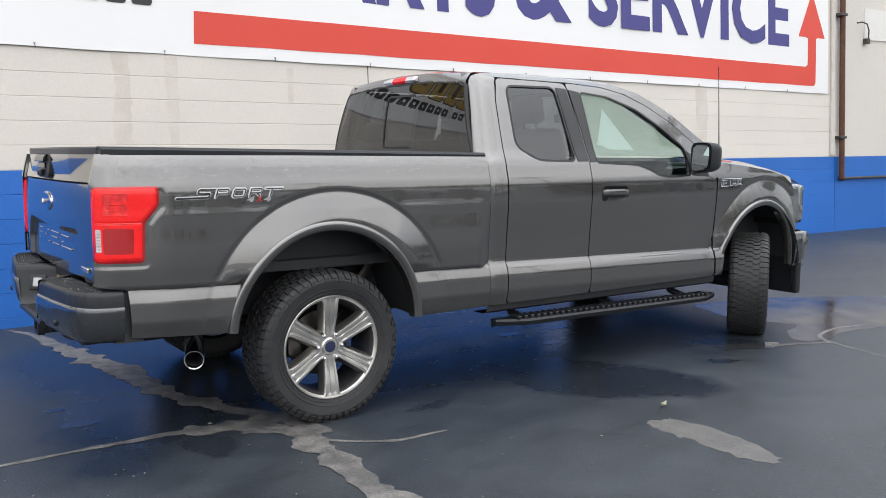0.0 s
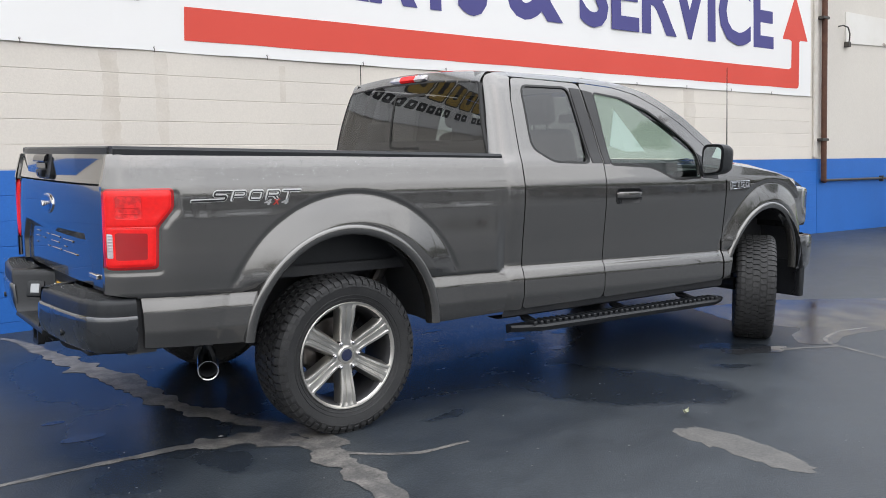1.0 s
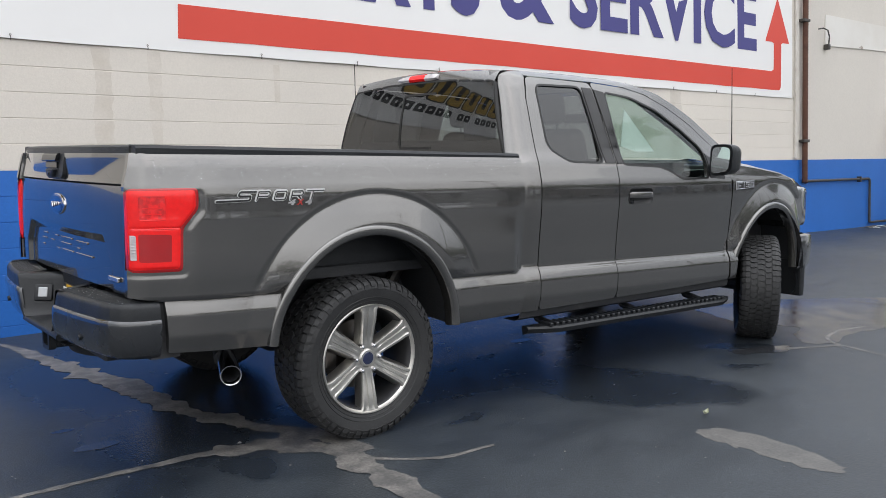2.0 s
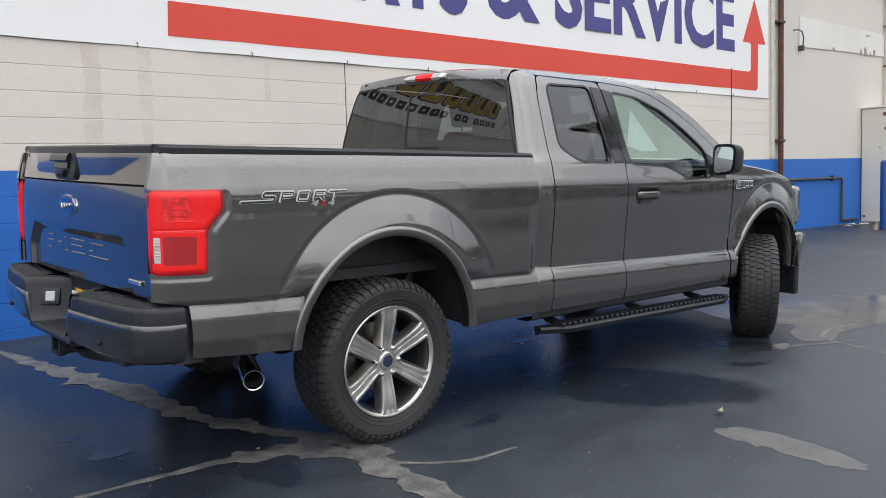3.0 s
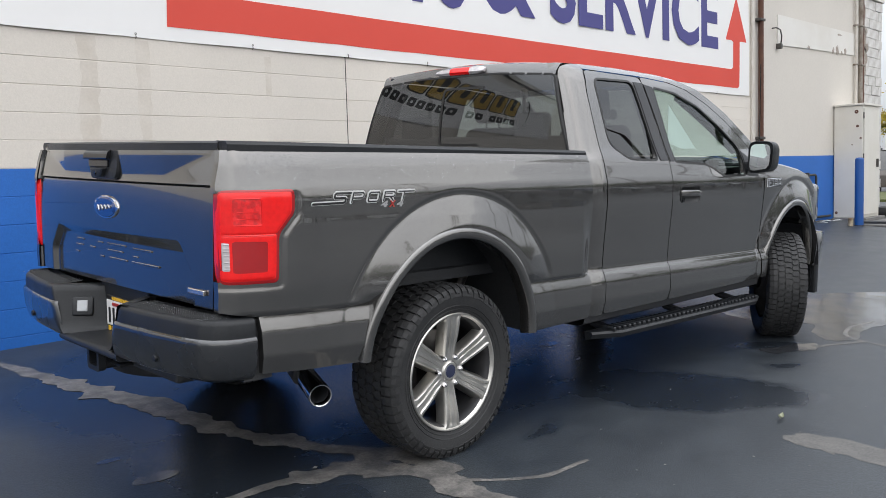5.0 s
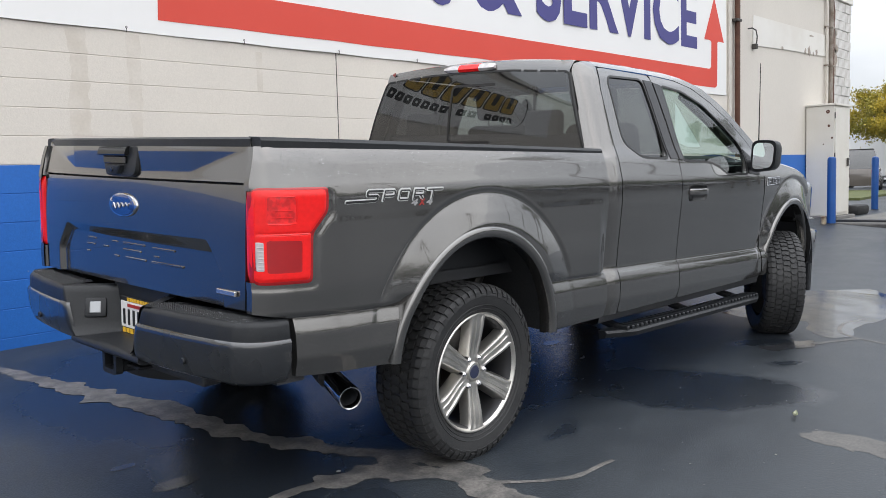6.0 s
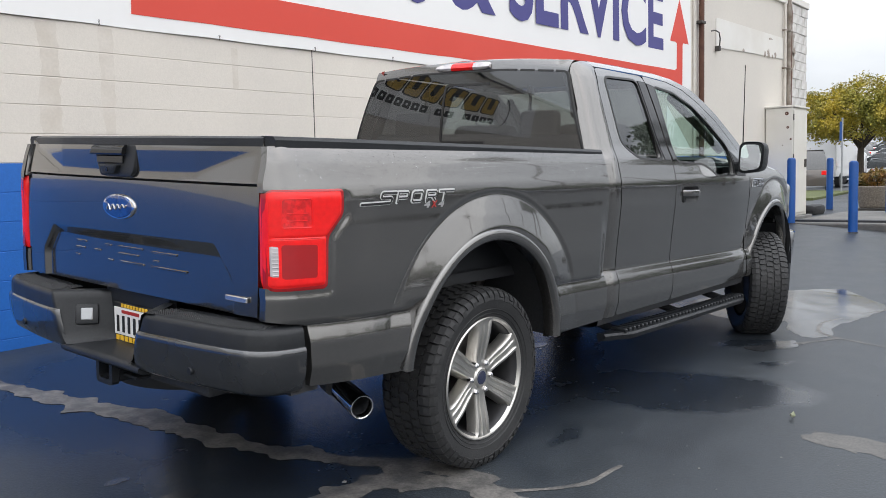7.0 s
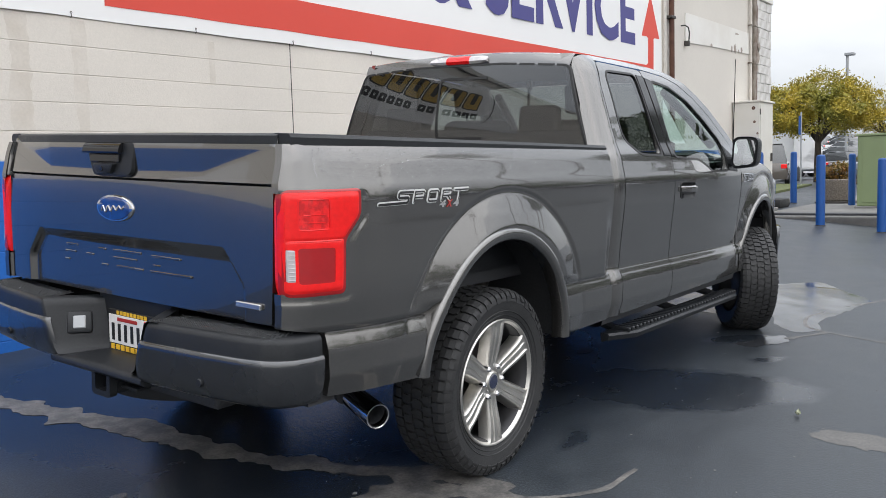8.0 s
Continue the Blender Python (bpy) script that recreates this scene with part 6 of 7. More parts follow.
    part("plate_script", bm, RED_DECAL, p)


build_rear_bumper()


def build_wheel(x, s, steer=0.0):
    """Six-spoke machined wheel on an all-terrain tyre; s is its side."""
    w = new("wheel")
    w.parent = truck
    w["label"] = "six-spoke machined alloy wheel with an all-terrain tyre"
    R, RR = 0.396, 0.274
    # the outer face looks to -y in the wheel's own space
    bm = bmesh.new()
    prof = [(0.115, RR - 0.012), (0.125, RR + 0.01), (0.135, RR + 0.045), (0.139, RR + 0.075), (0.132, R - 0.030), (0.118, R - 0.014), (0.09, R - 0.010), (0.04, R - 0.009)]
    prof = [(d, r) for d, r in prof] + [(-d, r) for d, r in prof[::-1]]
    lathe(bm, [(-d, r) for d, r in prof], 72)
    ty = part("tyre", bm, RUBBER, w, "black all-terrain tyre", smooth=True, sharp=30)
    # moulded rings on the sidewall
    bm = bmesh.new()
    for r, d in ((RR + 0.012, 0.1262), (RR + 0.030, 0.1318), (R - 0.050, 0.1378)):
        lathe(bm, [(-d + 0.002, r - 0.003), (-d - 0.002, r), (-d + 0.002, r + 0.003)], 72)
    part("sidewall_ring", bm, RUBBER, ty, smooth=True)
    # tread blocks
    bm = bmesh.new()
    n = 58
    for row, (y0, y1, off, skew) in enumerate(((-0.128, -0.078, 0.0, 0.0), (-0.070, -0.030, 0.5, 0.35), (-0.022, 0.022, 0.2, -0.35), (0.030, 0.070, 0.7, 0.35), (0.078, 0.128, 0.35, 0.0))):
        for k in range(n):
            a0 = 2 * math.pi * (k + off) / n
            long = 0.80 if row in (0, 4) else 0.66
            a1 = a0 + 2 * math.pi / n * long
            vs = []
            for yy, sk in ((y0, 0.0), ((y0 + y1) / 2, skew * 0.6), (y1, skew * 0.2)):
                da = sk * 2 * math.pi / n * 0.7
                drop = 0.010 if (row == 0 and yy == y0) or (row == 4 and yy == y1) else 0.0
                for a in (a0 + da, a1 + da):
                    for r in (R - 0.016, R - drop):
                        vs.append(bm.verts.new((r * math.cos(a), yy, r * math.sin(a))))
            for q in ((1, 5, 7, 3), (5, 9, 11, 7), (0, 4, 5, 1), (4, 8, 9, 5), (2, 3, 7, 6), (6, 7, 11, 10), (0, 1, 3, 2), (8, 10, 11, 9)):
                bm.faces.new([vs[i] for i in q])
    # shoulder lugs running down the sidewall
    for sgn in (-1, 1):
        for k in range(n):
            a0 = 2 * math.pi * (k + (0.0 if sgn < 0 else 0.35)) / n
            lo = R - (0.052 if k % 2 else 0.036)
            a1 = a0 + 2 * math.pi / n * 0.66
            pts = []
            for a in (a0, a1):
                for r, y in ((R - 0.012, 0.127), (R - 0.028, 0.139), (lo, 0.1415), (lo - 0.006, 0.128), (R - 0.03, 0.118)):
                    pts.append(bm.verts.new((r * math.cos(a), sgn * y, r * math.sin(a))))
            for i in range(5):
                j = (i + 1) % 5
                bm.faces.new((pts[i], pts[j], pts[5 + j], pts[5 + i]))
            bm.faces.new(pts[:5]), bm.faces.new(pts[5:])
    part("tread", bm, RUBBER, ty)
    # rim barrel
    bm = bmesh.new()
    lathe(bm, [(-0.112, RR - 0.008), (-0.122, RR - 0.004), (-0.127, RR - 0.008), (-0.126, RR - 0.013), (-0.118, RR - 0.017), (-0.112, RR - 0.022)], 96)
    rim = part("rim", bm, RIM, w, "bright machined rim lip", smooth=True, sharp=50)
    bm = bmesh.new()
    lathe(bm, [(-0.1125, RR - 0.022), (-0.106, RR - 0.028), (-0.075, RR - 0.034), (-0.05, RR - 0.039), (-0.02, RR - 0.046), (0.11, RR - 0.03)], 72)
    part("barrel", bm, RIM_DARK, rim, "dark grey rim barrel", smooth=True)
    bm = bmesh.new()
    lathe(bm, [(0.03, 0.0), (0.03, 0.17), (0.045, 0.17), (0.045, 0.0)], 48)
    lathe(bm, [(0.02, 0.0), (-0.02, 0.07), (-0.05, 0.075), (-0.05, 0.0)], 32)
    part("brake_disc", bm, STEEL, w, "rust-tinged brake disc")
    bm = bmesh.new()
    box(bm, -0.19, -0.10, 0.0, 0.07, -0.06, 0.09, 0.02)
    part("caliper", bm, STEEL, w)
    # spokes
    for k in range(6):
        m = Matrix.Rotation(math.pi / 6 + k * math.pi / 3 + math.pi / 6, 4, "Y")
        bm, rows = bmesh.new(), []
        for r in np.linspace(0.040, RR - 0.012, 22):
            t = (r - 0.040) / (RR - 0.052)
            hw = 0.032 + 0.016 * t + 0.014 * float(smooth_step((r - 0.228) / 0.034)) ** 2
            y = -0.094 - 0.027 * float(smooth_step(t * 1.15))
            g = 0.007 * float(smooth_step((t - 0.05) * 3)) * float(smooth_step((1 - t) * 8))
            half = ((1.0, 0.016), (0.93, 0.006), (0.84, 0.0005), (0.60, 0.0), (0.50, g), (0.24, g * 1.15), (0.16, g * 0.35))
            rows.append([m @ Vector(p) for p in [(-hw - 0.010, y + 0.055, r)] + [(-hw * a, y + b, r) for a, b in half] + [(hw * a, y + b, r) for a, b in half[::-1]] + [(hw + 0.010, y + 0.055, r)]])
        loft(bm, rows)
        part("spoke", bm, RIM, rim, smooth=True, sharp=28)
    bm = bmesh.new()
    lathe(bm, [(-0.03, 0.080), (-0.072, 0.082), (-0.084, 0.078), (-0.088, 0.066), (-0.090, 0.050), (-0.098, 0.046)], 48)
    part("hub_plate", bm, RIM, rim, smooth=True)
    for k in range(6):
        a = k * math.pi / 3 + math.pi / 6
        bm = bmesh.new()
        c = (0.0675 * math.sin(a), 0, 0.0675 * math.cos(a))
        lathe(bm, [(-0.080, 0.0135), (-0.100, 0.0125), (-0.107, 0.0085), (-0.110, 0.0)], 10, "y", c)
        part("lug_nut", bm, CHROME, rim, "chromed lug nut")
    bm = bmesh.new()
    lathe(bm, [(-0.080, 0.047), (-0.096, 0.045), (-0.101, 0.039), (-0.1005, 0.0)], 36)
    cap = part("centre_cap", bm, RIM, rim, smooth=True)
    bm = bmesh.new()
    lathe(bm, [(-0.0995, 0.032), (-0.1025, 0.029), (-0.1035, 0.0)], 36)
    part("cap_badge", bm, CAP_BLUE, cap, "dark blue cap badge", smooth=True)
    w.matrix_basis = pose(x, s * 0.845, 0.388, 0, 0, (180 if s > 0 else 0) + steer)
    return w


build_wheel(0.0, -1)
build_wheel(0.0, 1)
build_wheel(AXLE_F, -1, 35)
build_wheel(AXLE_F, 1, 33)


def build_front():
    # bonnet
    bm, rows = bmesh.new(), []
    for x in np.linspace(3.20, 4.42, 26):
        k = (x - 3.2) / 1.22
        e = 0.90 - 0.10 * k ** 2
        zc = 1.352 - 0.05 * k - 0.11 * k ** 5
        rows.append([(x + 0.04 * (1 - t * t) * k, t * e, zc - 0.075 * abs(t) ** 5 + 0.018 * math.exp(-((abs(t) - 0.62) / 0.1) ** 2) * (1 - k ** 4)) for t in np.linspace(-1, 1, 41)])
    loft(bm, rows)
    part("bonnet", bm, PAINT, truck, "grey bonnet with raised ribs", smooth=True, sharp=50)
    bm, rows = bmesh.new(), []
    for s in (-1, 1):
        bm = bmesh.new()
        rows = []
        for x in np.linspace(3.16, 4.18, 24):
            k = (x - 3.2) / 1.22
            fz = float(np.interp(x, [3.085, 3.2, 3.5, 3.8, 3.98, 4.10, 4.19], [1.31, 1.318, 1.29, 1.255, 1.215, 1.155, 1.05]))
            y = float(half_width(x, fz))
            e = 0.905 - 0.10 * max(k, 0) ** 2
            zc = 1.352 - 0.05 * k - 0.11 * max(k, 0) ** 5 - 0.075
            rows.append([(x, s * y, fz - 0.001), (x, s * (y - 0.012), fz + 0.010), (x, s * (e + 0.005), zc + 0.002), (x, s * (e - 0.02), zc - 0.03)])
        loft(bm, rows)
        part("fender_top", bm, PAINT, truck, smooth=True, sharp=60)
        # headlamp
        h = new("headlamp")
        h.parent = truck
        bm, rows = bmesh.new(), []
        for x, y0, y1, z0, z1 in ((4.10, 0.80, 0.90, 0.86, 1.14), (4.20, 0.70, 0.905, 0.84, 1.15), (4.34, 0.62, 0.87, 0.84, 1.14), (4.42, 0.60, 0.80, 0.86, 1.12), (4.44, 0.62, 0.76, 0.90, 1.08)):
            rows.append([(x, s * p[0], p[1]) for p in rounded([(y0, z0), (y1, z0), (y1, z1), (y0, z1)], 0.04, 3)])
        loft(bm, rows, closed=True, cap=True)
        part("lens", bm, SMOKY, h, "smoky headlamp lens", smooth=True)
        bm = bmesh.new()
        box(bm, 4.05, 4.36, min(s * 0.60, s * 0.86), max(s * 0.60, s * 0.86), 0.83, 1.13, 0.02)
        part("housing", bm, GLOSS_BLACK, h)
    # grille
    g = new("grille")
    g.parent = truck
    bm = bmesh.new()
    box(bm, 4.36, 4.44, -0.66, 0.66, 0.80, 1.16, 0.03)
    part("frame", bm, PAINT, g, smooth=True)
    for k in range(4):
        bm = bmesh.new()
        box(bm, 4.435, 4.46, -0.60, 0.60, 0.84 + k * 0.075, 0.885 + k * 0.075, 0.008)
        part("bar", bm, GLOSS_BLACK, g)
    # front bumper
    b = new("front_bumper")
    b.parent = truck
    bm, rows = bmesh.new(), []
    pts = [(4.13, 0.955), (4.22, 0.955), (4.34, 0.93), (4.45, 0.84), (4.53, 0.62), (4.57, 0.3), (4.58, 0.0)]
    pts = pts + [(x, -y) for x, y in pts[-2::-1]]
    for x, y in pts:
        n = Vector((1 if abs(y) < 0.9 else 0.2, 0.35 * y if abs(y) < 0.9 else math.copysign(1, y))).normalized()
        rows.append([(x - n.x * o, y - n.y * o, z) for o, z in ((0.06, 0.765), (0.01, 0.76), (0.0, 0.745), (0.0, 0.62), (0.012, 0.52), (0.05, 0.46), (0.10, 0.45))])
    loft(bm, rows)
    part("face", bm, BUMPER, b, smooth=True, sharp=50)
    bm = bmesh.new()
    loft(bm, [[(x - 0.06, y * 0.95, 0.46), (x - 0.05, y * 0.95, 0.33), (x - 0.09, y * 0.93, 0.29)] for x, y in pts[1:-1]])
    part("air_dam", bm, PLASTIC, b, "black lower air dam", smooth=True)
    for s in (-1, 1):
        bm = bmesh.new()
        box(bm, 4.19, 4.25, min(s * 0.66, s * 0.94), max(s * 0.66, s * 0.94), 0.27, 0.56, 0.012)
        part("splash_shield", bm, PLASTIC, b)
    # aerial
    a = new("aerial")
    a.parent = truck
    bm = bmesh.new()
    tube(bm, [(3.262, -0.85, 1.30), (3.24, -0.85, 1.65), (3.215, -0.85, 2.01)], 0.004, 6, radii=[0.005, 0.0035, 0.0025])
    part("mast", bm, GLOSS_BLACK, a)
    bm = bmesh.new()
    lathe(bm, [(1.285, 0.020), (1.31, 0.016), (1.345, 0.010), (1.42, 0.007)], 12, "z", (3.262, -0.85, 0))
    part("base", bm, PLASTIC, a)
    bm = bmesh.new()
    box(bm, 3.08, 3.30, -0.86, 0.86, 1.20, 1.318, 0.02)
    part("cowl", bm, PLASTIC, truck, "black scuttle panel")


build_front()


def build_underside():
    for s in (-1, 1):
        bm = bmesh.new()
        tube(bm, [(-1.05, s * 0.42, 0.55), (-0.4, s * 0.44, 0.60), (0.2, s * 0.45, 0.66), (0.7, s * 0.46, 0.52), (3.0, s * 0.46, 0.50), (3.9, s * 0.44, 0.60), (4.3, s * 0.44, 0.60)], 0.06, 8)
        part("frame_rail", bm, UNDER, truck)
        bm, rows = bmesh.new(), []
        for x in np.linspace(-0.75, 0.75, 14):
            z = 0.40 + 0.16 * (x / 0.75) ** 2
            rows.append([(x, s * 0.53, z), (x, s * 0.60, z), (x, s * 0.60, z + 0.05), (x, s * 0.53, z + 0.05)])
        loft(bm, rows, closed=True, cap=True)
        part("leaf_spring", bm, UNDER, truck)
        bm = bmesh.new()
        tube(bm, [(0.10, s * 0.66, 0.34), (0.32, s * 0.62, 0.62), (0.46, s * 0.60, 0.80)], 0.03, 10, radii=[0.022, 0.034, 0.034])
        part("shock_absorber", bm, STEEL, truck, smooth=True)
    bm = bmesh.new()
    tube(bm, [(0, -0.70, 0.39), (0, 0.70, 0.39)], 0.05, 12)
    lathe(bm, [(-0.18, 0.05), (-0.10, 0.14), (0.10, 0.14), (0.18, 0.05)], 20, "y", (0, 0.1, 0.39))
    part("rear_axle", bm, UNDER, truck, smooth=True)
    bm = bmesh.new()
    tube(bm, [(AXLE_F, -0.70, 0.39), (AXLE_F, 0.70, 0.39)], 0.05, 10)
    part("front_axle", bm, UNDER, truck)
    bm = bmesh.new()
    box(bm, 1.05, 3.10, -0.90, 0.90, 0.52, 0.60, 0.02)
    box(bm, -1.07, 1.0, -0.80, 0.80, 0.78, 0.84)
    part("floor_pan", bm, UNDER, truck)
    bm = bmesh.new()
    box(bm, 3.1, 4.15, -0.62, 0.62, 0.45, 1.15, 0.05)
    part("engine_bay", bm, UNDER, truck)
    # spare wheel under the bed
    bm = bmesh.new()
    lathe(bm, [(-0.10, 0.20), (-0.12, 0.28), (-0.11, 0.36), (-0.06, 0.385), (0.06, 0.385), (0.11, 0.36), (0.12, 0.28), (0.10, 0.20)], 40, "z", (-0.72, 0.08, 0.50))
    part("spare_tyre", bm, RUBBER, truck, "spare tyre slung under the bed", smooth=True)
    # exhaust
    e = new("exhaust")
    e.parent = truck
    bm = bmesh.new()
    tube(bm, [(1.2, -0.40, 0.48), (0.5, -0.42, 0.47), (-0.1, -0.55, 0.50), (-0.48, -0.42, 0.48), (-0.60, -0.60, 0.445), (-0.64, -0.70, 0.435)], 0.04, 14)
    part("pipe", bm, UNDER, e, smooth=True)
    bm = bmesh.new()
    d = Vector((-0.34, -0.93, -0.12)).normalized()
    q = d.to_track_quat("Y", "Z").to_matrix().to_4x4()
    lathe(bm, [(-0.26, 0.036), (-0.23, 0.044), (-0.01, 0.0475), (0.0, 0.046), (-0.002, 0.0415), (-0.03, 0.041)], 32)
    bm.transform(Matrix.Translation((-0.700, -0.912, 0.408)) @ q)
    tip = part("tip", bm, CHROME, e, "chromed exhaust tip", smooth=True)
    bm = bmesh.new()
    lathe(bm, [(-0.012, 0.0413), (-0.20, 0.040), (-0.20, 0.0)], 32)
    bm.transform(Matrix.Translation((-0.700, -0.912, 0.408)) @ q)
    part("bore", bm, UNDER, tip, "sooty bore", smooth=True)


build_underside()


def build_cab_inside():
    for y in (-0.42, 0.42):
        s = new("front_seat")
        s.parent = truck
        bm = bmesh.new()
        box(bm, 1.95, 2.48, y - 0.26, y + 0.26, 0.80, 0.98, 0.06, 3)
        part("cushion", bm, SEAT, s, smooth=True)
        bm = bmesh.new()
        box(bm, -0.07, 0.07, y - 0.25, y + 0.25, 0, 0.62, 0.06, 3, m=pose(1.98, 0, 0.95, 0, -16, 0))
        part("backrest", bm, SEAT, s, smooth=True)
        bm = bmesh.new()
        box(bm, -0.05, 0.05, y - 0.13, y + 0.13, 0, 0.19, 0.04, 3, m=pose(1.79, 0, 1.58, 0, -10, 0))
        part("headrest", bm, SEAT, s, smooth=True)
        for d in (-0.06, 0.06):
            bm = bmesh.new()
            tube(bm, [(1.81, y + d, 1.52), (1.79, y + d, 1.62)], 0.008, 6)
            part("headrest_post", bm, CHROME, s)
    r = new("rear_bench")
    r.parent = truck
    bm = bmesh.new()
    box(bm, 1.15, 1.55, -0.75, 0.75, 0.85, 1.0, 0.05, 3)
    part("cushion", bm, SEAT, r, smooth=True)
    bm = bmesh.new()
    box(bm, -0.05, 0.05, -0.75, 0.75, 0, 0.5, 0.04, 3, m=pose(1.17, 0, 0.97, 0, -6, 0))
    part("backrest", bm, SEAT, r, smooth=True)
    for y in (-0.48, 0.48):
        bm = bmesh.new()
        box(bm, 1.09, 1.17, y - 0.12, y + 0.12, 1.44, 1.60, 0.03, 3)
        part("headrest", bm, SEAT, r, smooth=True)
    d = new("dashboard")
    d.parent = truck
    bm, rows = bmesh.new(), []
    for y in np.linspace(-0.86, 0.86, 20):
        hump = 0.03 * math.exp(-((y - 0.42) / 0.2) ** 2)
        rows.append([(2.62, y, 0.85), (2.56, y, 1.05), (2.58, y, 1.22 + hump), (2.66, y, 1.275 + hump), (2.85, y, 1.285), (3.06, y, 1.29)])
    loft(bm, rows)
    part("top", bm, DASH, d, smooth=True)
    st = new("steering_wheel")
    st.parent = truck
    bm = bmesh.new()
    m = pose(2.42, 0.42, 1.13, 0, -66, 0)
    tube(bm, [m @ Vector((0.185 * math.cos(a), 0.185 * math.sin(a), 0)) for a in np.linspace(0, 2 * math.pi, 40)], 0.016, 10)
    part("rim", bm, DASH, st, smooth=True)
    bm = bmesh.new()
    box(bm, -0.06, 0.06, -0.07, 0.07, -0.04, 0.0, 0.02, m=m)
    for a in (0.2, math.pi - 0.2, -math.pi / 2):
        tube(bm, [m @ Vector((0.05 * math.cos(a), 0.05 * math.sin(a), -0.01)), m @ Vector((0.18 * math.cos(a), 0.18 * math.sin(a), -0.005))], 0.014, 8)
    part("hub", bm, DASH, st, smooth=True)
    bm = bmesh.new()
    box(bm, 2.50, 2.54, -0.12, 0.12, 1.62, 1.69, 0.015)
    part("inner_mirror", bm, DASH, truck)
    for k in (-1, 1):
        bm = bmesh.new()
        loft(bm, [[(x, k * 0.80, 1.0), (x, k * 0.80, 1.335), (x, k * 0.835, 1.352), (x, k * 0.86, 1.335)] for x in (1.25, 1.6, 2.0, 2.4, 2.75)])
        part("door_trim", bm, DASH, truck, "dark door trim")
        bm = bmesh.new()
        tube(bm, [(2.44, k * 0.645, 1.745), (2.72, k * 0.71, 1.585), (3.00, k * 0.78, 1.40)], 0.028, 8)
        part("pillar_trim", bm, DASH, truck, "dark inner pillar trim")
        bm = bmesh.new()
        box(bm, -0.024, 0.024, -0.004, 0.004, -0.34, 0.0, 0.002, 1, m=pose(1.16, k * 0.39, 1.70, 0, 4, 20))
        box(bm, -0.03, 0.03, -0.014, 0.014, -0.01, 0.04, 0.006, 1, m=pose(1.16, k * 0.39, 1.70, 0, 4, 20))
        part("seat_belt", bm, BLACK_DECAL, truck, "black rear seat belt")
    # paper forms on the far front window and windscreen
    apex, br, bl, lf = (2.11, -0.775, 1.676), (2.359, -0.835, 1.409), (2.136, -0.86, 1.406), (2.02, -0.83, 1.440)
    for name, tri in (("folded_form", (apex, br, bl)), ("form_flap", (apex, bl, lf))):
        bm = bmesh.new()
        bm.faces.new([bm.verts.new(p) for p in tri])
        r = bmesh.ops.extrude_face_region(bm, geom=bm.faces[:])
        for v in r["geom"]:
            if isinstance(v, bmesh.types.BMVert):
                v.co.y += 0.003
        part(name, bm, PAPER, truck, "white folded paper form inside the window")
    bm = bmesh.new()
    box(bm, 2.30, 2.62, -0.30, -0.02, 1.265, 1.27, m=None)
    part("loose_paper", bm, PAPER, truck)
    bm = bmesh.new()
    box(bm, 1.12, 2.28, -0.63, 0.63, 1.832, 1.845)
    part("headliner", bm, HEADLINER, truck, "grey woven headliner")


build_cab_inside()


